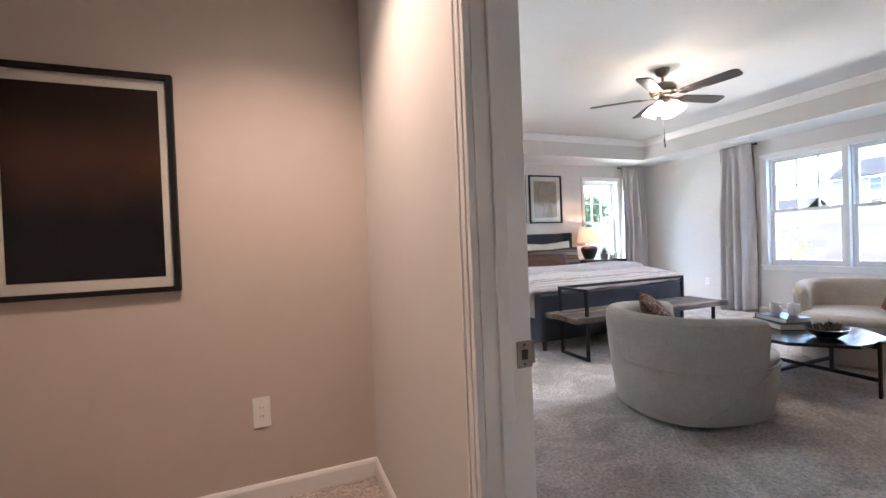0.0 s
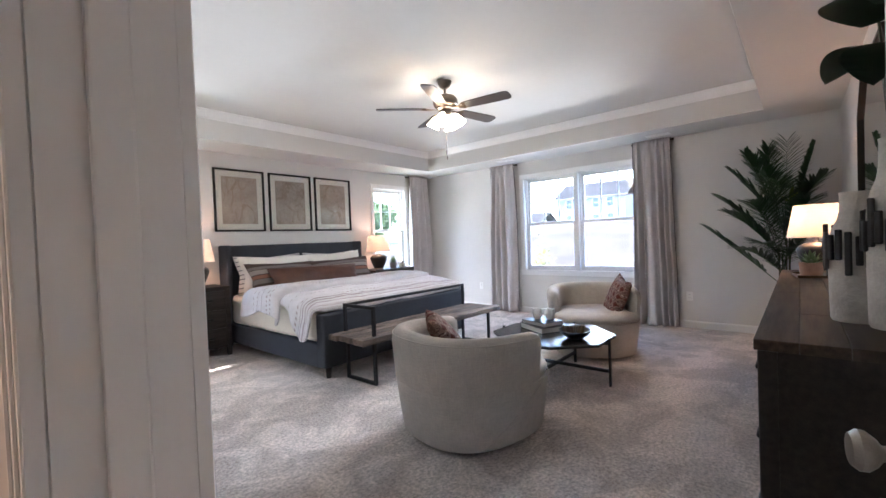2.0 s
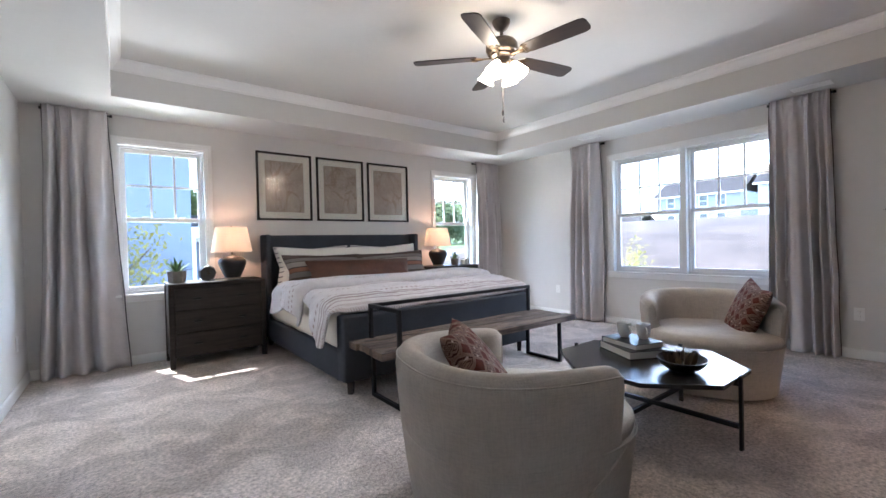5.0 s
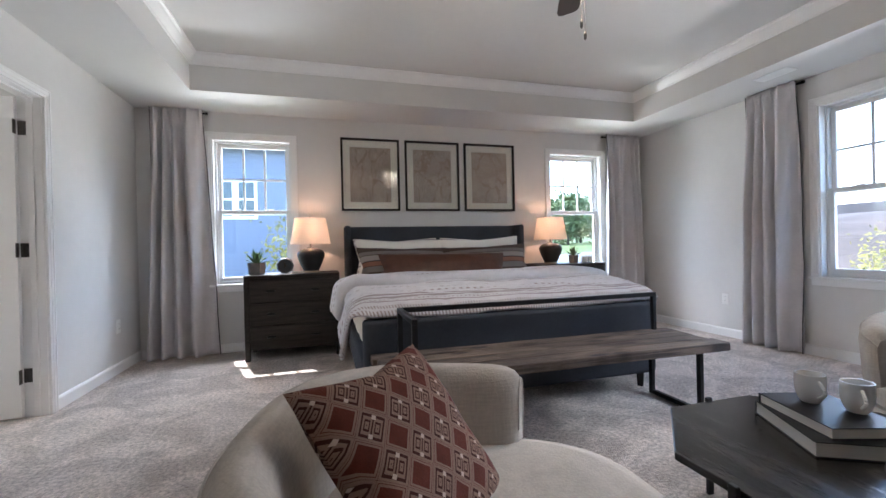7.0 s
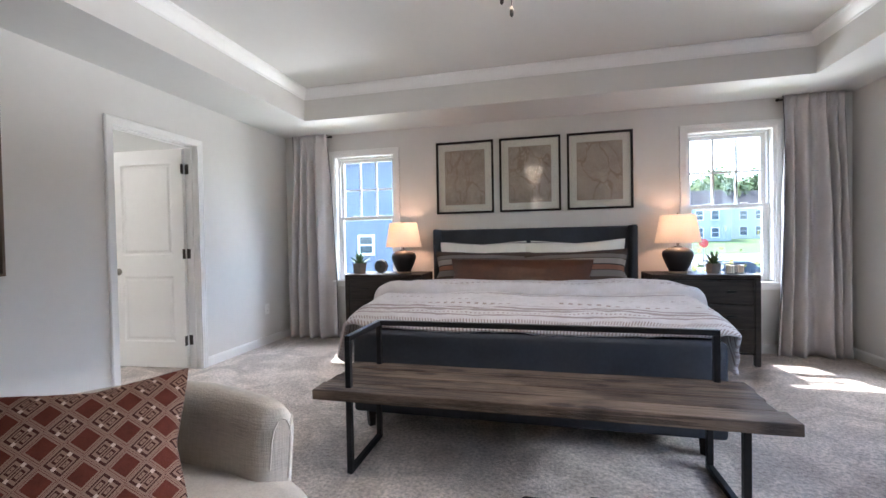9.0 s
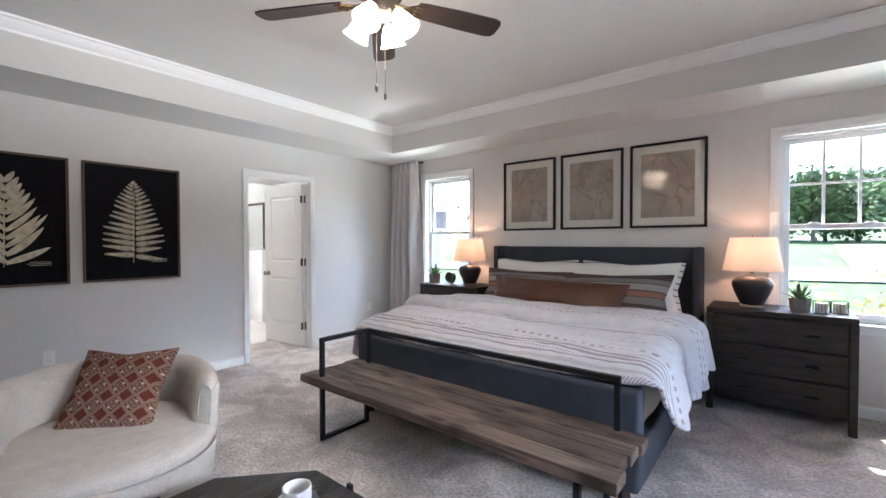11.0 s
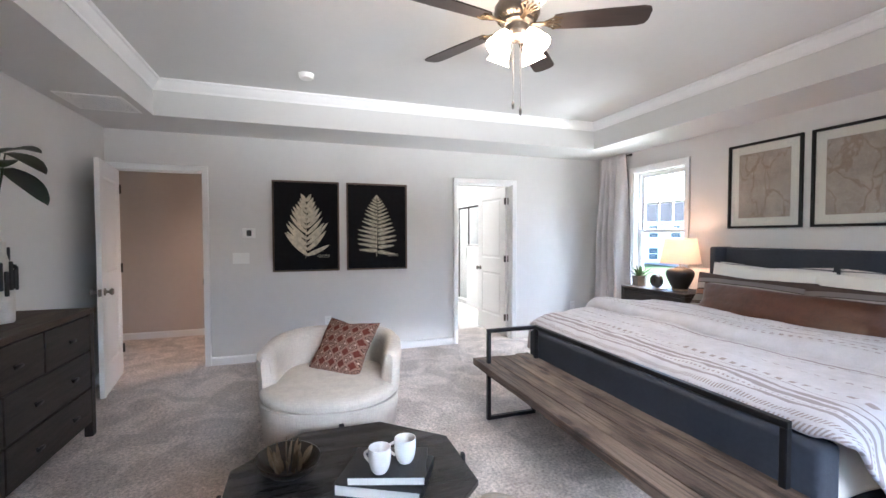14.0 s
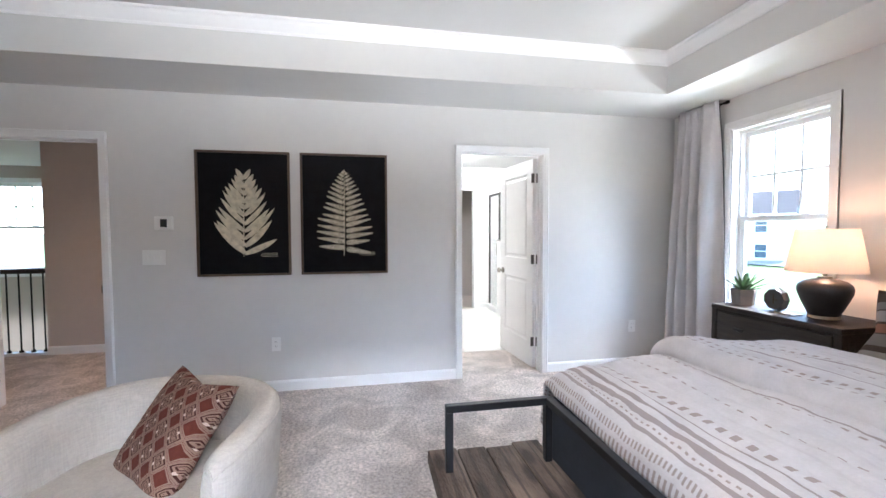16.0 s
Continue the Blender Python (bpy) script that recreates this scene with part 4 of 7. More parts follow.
# ---- bed ----
def bed():
    d = thing("bed", "king bed upholstered in slate blue-grey fabric, winged headboard", "bed", pose(2.945, 3.75, 0))
    hw = 1.02
    part("headboard", boxes((-hw + 0.05, 2.135, 0.12, hw - 0.05, 2.235, 1.262), bevel=0.022, seg=3), SLATE, d, smooth=True)
    for s in (-1, 1):
        a, b = sorted((s * hw, s * (hw - 0.062)))
        part("wing", boxes((a, 1.985, 0.12, b, 2.235, 1.268), bevel=0.020, seg=3), SLATE, d, smooth=True)
        a, b = sorted((s * (hw - 0.002), s * (hw - 0.075)))
        part("side_rail", boxes((a, 0.10, 0.10, b, 1.985, 0.325), bevel=0.018, seg=3), SLATE, d, smooth=True)
        for y in (0.05, 2.17):
            bm = bmesh.new()
            lathe(bm, ((0.026, 0.0), (0.036, 0.125)), 4, (s * (hw - 0.085), y + 0.02, 0))
            part("leg", bm, DARKWOOD, d, "dark wooden foot")
    part("footboard", boxes((-hw, 0, 0.105, hw, 0.125, 0.602), bevel=0.024, seg=3), SLATE, d, smooth=True)
    part("slat_base", boxes((-hw + 0.08, 0.13, 0.2, hw - 0.08, 2.12, 0.3)), BLACKTRIM, d)


bed()


def soft_box(x0, y0, z0, x1, y1, z1, r, wrinkle=0.0, n=26, seed=0.0):
    bm = boxes((x0, y0, z0, x1, y1, z1))
    bmesh.ops.subdivide_edges(bm, edges=bm.edges, cuts=n, use_grid_fill=True)
    c = Vector(((x0 + x1) / 2, (y0 + y1) / 2, (z0 + z1) / 2))
    h = Vector(((x1 - x0) / 2, (y1 - y0) / 2, (z1 - z0) / 2))
    for v in bm.verts:
        p = v.co - c
        q = Vector([max(-h[i] + r, min(h[i] - r, p[i])) for i in range(3)])
        e = p - q
        if e.length > 1e-6:
            e = e.normalized() * r
        v.co = c + q + e
        if wrinkle:
            v.co += (e.normalized() if e.length else Vector((0, 0, 1))) * wrinkle * noise.noise(Vector((v.co.x * 5 + seed, v.co.y * 5, v.co.z * 5)))
    return bm


solid("mattress", soft_box(1.965, 3.885, 0.305, 3.925, 5.86, 0.655, 0.07, 0.012), SHEET, "mattress in a cream fitted sheet", "mattress", smooth=True)


def drape(x, top_half, z_top, r=0.09):
    """A point on a cloth that lies flat and falls over both edges: x is the length along the cloth from the middle."""
    s, a = (1 if x >= 0 else -1), abs(x)
    if a <= top_half:
        return s * a, z_top
    arc = r * math.pi / 2
    if a <= top_half + arc:
        t = (a - top_half) / r
        return s * (top_half + r * math.sin(t)), z_top - r * (1 - math.cos(t))
    over = a - top_half - arc
    return s * (top_half + r + over * 0.20), z_top - r - over * 0.98


def rumple(x, y, seed):
    """The unevenness of a filled cotton cover: broad swells, creases and small puckers along its stripes."""
    swell = 0.030 * noise.noise(Vector((x * 1.9 + seed, y * 2.6, 0)))
    crease = 0.020 * (0.35 - abs(noise.noise(Vector((x * 2.1 + 4 * y, y * 5.5 - 1.2 * x, seed)))))
    pucker = 0.0045 * noise.noise(Vector((x * 22, y * 34, seed))) + 0.0035 * math.sin(y * 105 + 2.5 * noise.noise(Vector((x * 6, y * 4, seed))))
    return swell + crease + pucker


def cloth(name, material, y0, y1, rows, cols, length, z_fn, thick, seed, v0=0.0, tuck=False):
    """A cover across the bed (x) between y0 and y1; length(v) is the half-width of cloth at v from 0 to 1."""
    bm = bmesh.new()

    def at(i, j):
        v, u = i / (rows - 1), 2 * j / (cols - 1) - 1
        half = length(v, u)
        x, z = drape(u * half, 0.985, z_fn(v))
        y = y0 + (y1 - y0) * v
        k = abs(u * half)
        puff = rumple(x, y, seed)
        if k > 1.05:
            fold = math.sin(y * 17 + seed + 2 * noise.noise(Vector((y * 3, seed, 0)))) * 0.022 * min(1, (k - 1.05) / 0.2)
            x += math.copysign(fold + 0.012, u)
        else:
            z += puff
        if tuck and v < 0.12 and k < 1.12:
            z -= 0.085 * min(1.0, (1.12 - k) / 0.14) * (1 - math.sqrt(max(0.0, 1 - ((0.12 - v) / 0.12) ** 2)))
        return Vector((x, y, z))

    g = sheet(bm, rows, cols, at)
    lay = bm.loops.layers.uv.new("UVMap")
    idx = {}
    for i in range(rows):
        for j in range(cols):
            idx[g[i][j]] = (1.2 * (2 * j / (cols - 1) - 1), v0 + (y1 - y0) * i / (rows - 1))
    for f in bm.faces:
        for l in f.loops:
            l[lay].uv = idx[l.vert]
    ob = new(name, mesh_of(name, bm, material, True))
    ob.parent = duvet
    mod = ob.modifiers.new("thickness", 'SOLIDIFY')
    mod.thickness, mod.offset = thick, 1.0
    sub = ob.modifiers.new("soft", 'SUBSURF')
    sub.levels = sub.render_levels = 1
    return ob


duvet = thing("duvet", "white duvet with grey stripes and tufted dashes, upper edge folded back", "bedding", pose(2.945, 0, 0))
cloth("cover_panel", DUVET, 3.80, 4.95, 92, 130,
      lambda v, u: (1.07 + 0.33 * math.sin(min(1.0, v / 0.26) * math.pi / 2) if u > 0 else 1.13 + 0.24 * math.exp(-((v - 0.09) / 0.17) ** 2)) + 0.02 * math.sin(9 * v), lambda v: 0.688 + 0.042 * math.sin(min(1, v * 2.6) * math.pi / 2), 0.022, 1.3, tuck=True)


def fold_cover():
    """The duvet's upper edge folded back on itself: a loop of cloth with a round leading edge."""
    bm = bmesh.new()
    rows, cols = 56, 130
    yf, yb = 4.44, 5.14
    prof = []
    for i in range(rows):
        t = i / (rows - 1)
        if t < 0.25:
            a = math.pi * (t / 0.25 - 0.5)
            prof.append((yf + 0.044 - 0.044 * math.cos(a), 0.044 * math.sin(a)))
        else:
            f = (t - 0.25) / 0.75
            prof.append((yf + 0.044 + (yb - yf) * f, 0.044 - 0.055 * f * f))

    def at(i, j):
        u = 2 * j / (cols - 1) - 1
        y, dz = prof[i]
        half = (1.36 if u > 0 else 1.30) + 0.03 * math.sin(y * 9)
        x, z = drape(u * half, 1.0, 0.758 + dz, 0.10)
        k = abs(u * half)
        y += 0.07 * noise.noise(Vector((x * 1.3, 0.3, 2))) - 0.10 * (abs(u) ** 3)
        if k > 1.06:
            x += math.copysign(0.015 + 0.02 * math.sin(y * 14 + 0.7) + dz * 0.5, u)
        else:
            z += 0.75 * rumple(x, y, 5.0)
        return Vector((x, y, z))

    g = sheet(bm, rows, cols, at)
    lay = bm.loops.layers.uv.new("UVMap")
    idx = {g[i][j]: (1.37 * (2 * j / (cols - 1) - 1), i / (rows - 1) * 0.72) for i in range(rows) for j in range(cols)}
    for f in bm.faces:
        for l in f.loops:
            l[lay].uv = idx[l.vert]
    ob = new("folded_edge", mesh_of("folded_edge", bm, DUVETFOLD, True))
    ob.parent = duvet
    mod = ob.modifiers.new("thickness", 'SOLIDIFY')
    mod.thickness, mod.offset = 0.022, 1.0
    sub = ob.modifiers.new("soft", 'SUBSURF')
    sub.levels = sub.render_levels = 1


fold_cover()


def pillow(name, label, w, h, t, material, m, flange=0.0, group="", corner=0.05, seed=0.0, category="pillow"):
    """A stuffed pillow standing in its local xz plane, base at z = -h/2."""
    bm = bmesh.new()
    n = 26
    for s in (-1, 1):
        def at(i, j):
            u, v = 2 * i / (n - 1) - 1, 2 * j / (n - 1) - 1
            e = max(0.0, (1 - abs(u) ** 2.6) * (1 - abs(v) ** 2.6)) ** 0.48
            pinch = 1 - corner * (u * u * (1 - v * v * 0.2) * 0 + (1 - abs(v)) ** 1.2 * abs(u) ** 3)
            pinchz = 1 - corner * 1.2 * (1 - abs(u)) ** 1.2 * abs(v) ** 3
            wr = 0.10 * noise.noise(Vector((u * 2.5 + seed, v * 2.5, s * 3.0)))
            return Vector((u * w / 2 * pinch, s * t / 2 * e * (1 + wr), v * h / 2 * pinchz))
        sheet(bm, n, n, at)
    bmesh.ops.remove_doubles(bm, verts=bm.verts, dist=0.0008)
    return solid(name, bm, material, label, category, group, m=m, smooth=True)


for i, x in enumerate((2.50, 3.36)):
    pillow("sham", "white pillow sham with thin dark stripes against the headboard", 0.90, 0.50, 0.17, STRIPESHAM, pose(x + (0.04 if i else -0.04), 5.72, 0.885, -14, 0, 0), corner=0.12, group="bed pillows", seed=i * 3.0)
    pillow("bed_pillow", "plain cream pillow leaning on the striped sham", 0.98, 0.52, 0.21, WHITEPILLOW, pose(x, 5.58 - 0.02 * i, 0.872, -20, (1.2, -2.2)[i], (-2.5, 2.5)[i]), corner=0.14, group="bed pillows", seed=5 + i * 3.0)
    pillow("striped_pillow", "grey and brown striped pillow on the bed", 0.96, 0.43, 0.17, STRIPEPILLOW, pose(x + (-0.02 if i else 0.0), 5.43 - 0.035 * i, 0.838, -27, (1.0, -1.8)[i], (3, -4)[i]), corner=0.11, group="bed pillows", seed=9 + i * 4.0)
pillow("lumbar_pillow", "long rust-brown leather lumbar pillow on the bed", 1.30, 0.33, 0.16, LEATHER, pose(2.86, 5.255, 0.818, -30, 0.8, 0), corner=0.07, seed=20.0)


# ---- bench at the bed's foot ----
def bench():
    d = thing("bench", "weathered plank bench with black metal frame and arms", "bench", pose(2.985, 3.235, 0))
    L0, L1 = -1.03, 1.03
    for i in range(4):
        y0, y1 = 0.0 + i * 0.122, 0.0 + i * 0.122 + 0.119
        bm = boxes((L0 + 0.012 * ((i * 7) % 3), y0, 0.375, L1 - 0.014 * ((i * 5) % 3), y1, 0.425))
        bmesh.ops.subdivide_edges(bm, edges=[e for e in bm.edges if abs(e.verts[0].co.x - e.verts[1].co.x) > 1], cuts=24)
        for v in bm.verts:
            w = noise.noise(Vector((v.co.x * 3, i * 5.0, v.co.z * 9)))
            if i == 0 and v.co.y < 0.01 or i == 3 and v.co.y > 0.4:
                v.co.y += 0.010 * w
            v.co.z += 0.003 * noise.noise(Vector((v.co.x * 2, i * 9.0, 3)))
        bmesh.ops.bevel(bm, geom=[e for e in bm.edges if e.calc_face_angle(0) > 0.5], offset=0.005, segments=2, affect='EDGES', profile=0.5)
        part("plank", bm, BENCHWOOD, d)
    w = 0.014
    for sx in (-0.86, 0.86):
        part("leg_loop", boxes((sx - w, 0.055 - w, 0, sx + w, 0.055 + w, 0.375), (sx - w, 0.435 - w, 0, sx + w, 0.435 + w, 0.375), (sx - w, 0.055 + w, 0, sx + w, 0.435 - w, 2 * w), bevel=0.002, seg=1), BLACKMETAL, d, "black steel leg loop")
    part("arm", boxes((-0.86 - w, 0.055 - w, 0.426, -0.86 + w, 0.055 + w, 0.655), (-0.86 - w, 0.455 - w, 0.426, -0.86 + w, 0.455 + w, 0.655), (-0.86 - w, 0.055 - w, 0.655, -0.86 + w, 0.455 + w, 0.683), bevel=0.002, seg=1), BLACKMETAL, d, "black steel arm")
    part("back_rail", boxes((-0.86 + w, 0.455 - w, 0.655, 0.90 + w, 0.455 + w, 0.683), (0.90 - w, 0.455 - w, 0.426, 0.90 + w, 0.455 + w, 0.655), bevel=0.002, seg=1), BLACKMETAL, d, "black steel back rail")


bench()


# ---- nightstands ----
def nightstand(x0, x1):
    w = x1 - x0
    d = thing("nightstand", "charcoal wooden three-drawer nightstand beside the bed", "nightstand", pose(x0, 5.515, 0), "nightstands")
    D, H = 0.455, 0.80
    part("top", boxes((0, 0, H - 0.032, w, D, H), bevel=0.004), DARKWOOD, d)
    part("carcass", boxes((0.045, 0.018, 0.10, w - 0.045, D - 0.005, H - 0.033)), DARKWOOD, d)
    for sx in (0.0, w - 0.045):
        for y in (0.004, D - 0.05):
            part("leg", boxes((sx, y, 0, sx + 0.045, y + 0.045, H - 0.033), bevel=0.003, seg=1), DARKWOOD, d)
        part("side_panel", boxes((sx + 0.008, 0.05, 0.09, sx + 0.037, D - 0.051, H - 0.034)), DARKWOOD, d)
    dh = (H - 0.033 - 0.125) / 3
    for i in range(3):
        z0 = 0.115 + i * dh
        dr = part("drawer", boxes((0.052, 0.002, z0 + 0.007, w - 0.052, 0.02, z0 + dh - 0.007), bevel=0.003), DARKWOOD, d)
        for fx in (0.27, 0.73):
            part("pull", boxes((w * fx - 0.038, -0.014, z0 + dh * 0.5 - 0.011, w * fx + 0.038, 0.001, z0 + dh * 0.5 + 0.011), bevel=0.006), KNOB, dr, "dark recessed pull")
    return d


nightstand(0.995, 1.855)
nightstand(4.035, 4.895)


def table_lamp(x, y, z, k, watts, group):
    d = thing("table_lamp", "black ceramic table lamp with a cream drum shade, lit", "lamp", pose(x, y, z) @ Matrix.Scale(k, 4), group)
    part("foot", lathe(bmesh.new(), ((0.0, 0.0), (0.078, 0.0), (0.080, 0.006), (0.078, 0.018), (0.0, 0.018)), 32), PALEWOOD, d, "pale wooden foot", True)
    prof = [(0.0, 0.0185), (0.074, 0.0185), (0.094, 0.06), (0.116, 0.11), (0.132, 0.155), (0.135, 0.18), (0.128, 0.205), (0.105, 0.226), (0.070, 0.238), (0.045, 0.243), (0.0, 0.243)]
    part("body", lathe(bmesh.new(), prof, 40), BLACKCER, d, "matt black ceramic body", True)
    part("neck", lathe(bmesh.new(), ((0.0, 0.2435), (0.038, 0.2435), (0.036, 0.254), (0.012, 0.257), (0.010, 0.36), (0.0, 0.36)), 20), NICKEL, d, smooth=True)
    part("shade", lathe(bmesh.new(), ((0.196, 0.285), (0.150, 0.545), (0.148, 0.545), (0.194, 0.285), (0.196, 0.285)), 48), SHADE, d, "cream linen drum shade", True)
    bm = bmesh.new()
    for a in range(3):
        rod(bm, (0, 0, 0.535), (0.149 * math.cos(a * 2.094), 0.149 * math.sin(a * 2.094), 0.535), 0.0015, seg=5)
    rod(bm, (0, 0, 0.36), (0, 0, 0.552), 0.003, seg=8)
    lathe(bm, ((0.0, 0.552), (0.008, 0.554), (0.006, 0.562), (0.0, 0.566)), 10)
    part("harp", bm, NICKEL, d)
    lamp_light("lamp_bulb_light", (x, y, z + 0.43 * k), watts, (1.0, 0.53, 0.31), 0.035)


table_lamp(1.588, 5.75, 0.80, 1.0, 0.55, "bedside lamps")
table_lamp(4.312, 5.75, 0.80, 1.0, 0.55, "bedside lamps")


def leaf_blade(bm, base, tip, droop, width, n=6, fold=0.25, up=Vector((0, 0, 1))):
    """One long leaf as a folded strip from base to tip."""
    base, tip = Vector(base), Vector(tip)
    d = tip - base
    side = d.cross(up)
    side = side.normalized() if side.length > 1e-4 else Vector((1, 0, 0))
    nor = side.cross(d).normalized()
    prev = None
    for i in range(n + 1):
        t = i / n
        c = base + d * t - Vector((0, 0, droop * t * t))
        w = width * (math.sin(math.pi * min(1.0, 0.12 + 0.88 * t)) ** 0.7 if t < 1 else 0.0)
        row = [bm.verts.new(c + side * w + nor * w * fold), bm.verts.new(c), bm.verts.new(c - side * w + nor * w * fold)]
        if prev:
            for k in range(2):
                bm.faces.new((prev[k], prev[k + 1], row[k + 1], row[k]))
        prev = row


def succulent(x, y, z, k, label, pot_material, seed, spread=0.11, n=22, sides=6):
    d = thing("potted_succulent", label, "plant", pose(x, y, z) @ Matrix.Scale(k, 4))
    part("pot", lathe(bmesh.new(), ((0.0, 0.0), (0.055, 0.0), (0.064, 0.086), (0.057, 0.086), (0.054, 0.07), (0.0, 0.07)), sides), pot_material, d)
    part("soil", lathe(bmesh.new(), ((0.0, 0.0705), (0.053, 0.0705), (0.0, 0.078)), 12), SOIL, d)
    rnd = random.Random(seed)
    bm = bmesh.new()
    for i in range(n):
        a = i * 2.4 + rnd.uniform(-0.2, 0.2)
        el = 0.25 + 1.15 * (i / n)
        r = spread * rnd.uniform(0.8, 1.15)
        leaf_blade(bm, (0.012 * math.cos(a), 0.012 * math.sin(a), 0.075), (r * math.cos(el) * math.cos(a), r * math.cos(el) * math.sin(a), 0.08 + r * math.sin(el)), 0.01, 0.011, 5, 0.5)
    part("leaves", bm, SUCC, d)


succulent(1.085, 5.70, 0.80, 1.3, "green succulent in a small grey concrete pot", GREYPOT, 1, 0.125)
succulent(4.60, 5.72, 0.80, 1.05, "green succulent in a small grey concrete pot", GREYPOT, 2, 0.12)


def clock():
    d = thing("clock", "faceted dark grey stone desk clock with gold clock arms", "clock", pose(1.345, 5.69, 0.80))
    bm = lathe(bmesh.new(), ((0.0, -0.042), (0.052, -0.042), (0.082, -0.004), (0.070, 0.030), (0.0, 0.030)), 9)
    bmesh.ops.rotate(bm, verts=bm.verts, cent=(0, 0, 0), matrix=Matrix.Rotation(radians(90), 3, 'X'))
    bmesh.ops.translate(bm, verts=bm.verts, vec=(0, 0, 0.0785))
    part("body", bm, STONE, d)
    part("pointers", boxes((-0.003, -0.033, 0.05, 0.003, -0.031, 0.112), (-0.003, -0.0335, 0.074, 0.024, -0.0315, 0.081)), BRASS, d, "thin brass pointers")


clock()
bm = boxes((1.40, 5.60, 0.8005, 1.52, 5.68, 0.806), bevel=0.002)
solid("coaster", bm, PALEWOOD, "small pale coaster on the nightstand", "coaster")


def candle_holder(x, y):
    d = thing("candle_holder", "white candle in a round black wire holder", "candle holder", pose(x, y, 0.80), "candle holders")
    part("candle", lathe(bmesh.new(), ((0.0, 0.004), (0.034, 0.004), (0.035, 0.075), (0.028, 0.072), (0.0, 0.070)), 20), CANDLE, d, smooth=True)
    bm = bmesh.new()
    lathe(bm, ((0.046, 0.0), (0.048, 0.0), (0.048, 0.004), (0.046, 0.004), (0.046, 0.0)), 24)
    lathe(bm, ((0.046, 0.088), (0.048, 0.088), (0.048, 0.091), (0.046, 0.091), (0.046, 0.088)), 24)
    for a in range(16):
        c, s = math.cos(a * math.pi / 8), math.sin(a * math.pi / 8)
        rod(bm, (0.047 * c, 0.047 * s, 0.002), (0.047 * c, 0.047 * s, 0.09), 0.0015, seg=4)
    part("wire_cage", bm, BLACKMETAL, d, "black wire cage")


candle_holder(4.715, 5.66)
candle_holder(4.815, 5.72)


# ---- pictures ----
def framed(name, label, x, z, w, h, m, bar, depth, frame_mat, board, art, matw, matb, glazed=True, group=""):
    """Local x along the wall, y toward the room, origin at the picture's centre."""
    d = thing(name, label, "picture", m, group)
    part("picture_frame", boxes((-w / 2, 0, -h / 2, -w / 2 + bar, depth, h / 2), (w / 2 - bar, 0, -h / 2, w / 2, depth, h / 2), (-w / 2 + bar, 0, -h / 2, w / 2 - bar, depth, -h / 2 + bar), (-w / 2 + bar, 0, h / 2 - bar, w / 2 - bar, depth, h / 2), bevel=0.002, seg=1), frame_mat, d)
    part("mat", boxes((-w / 2 + bar, 0.002, -h / 2 + bar, w / 2 - bar, 0.006, h / 2 - bar)), board, d)
    if art is not None:
        part("print", boxes((-w / 2 + bar + matw, 0.0062, -h / 2 + bar + matb, w / 2 - bar - matw, 0.008, h / 2 - bar - matb)), art, d)
    if glazed:
        part("glazing", boxes((-w / 2 + bar, 0.012, -h / 2 + bar, w / 2 - bar, 0.0135, h / 2 - bar)), PICTUREGLASS, d)
    return d


for i, xc in enumerate((2.235, 2.945, 3.655)):
    framed("framed_print", "pale abstract print in a thin black frame above the bed", 0, 0, 0.645, 0.80, pose(xc, NY, 1.845, 0, 0, 180), 0.022, 0.028, BLACKFRAME, MATBOARD, PRINTS[i], 0.075, 0.075, group="prints above the bed")
framed("hall_picture", "dark abstract picture in a black frame on the hall wall", 0, 0, 0.64, 0.93, pose(-0.955 - 0.32, HALL_N, 1.478, 0, 0, 180), 0.022, 0.03, BLACKFRAME, MATBOARD, DARKPRINT, 0.035, 0.045)


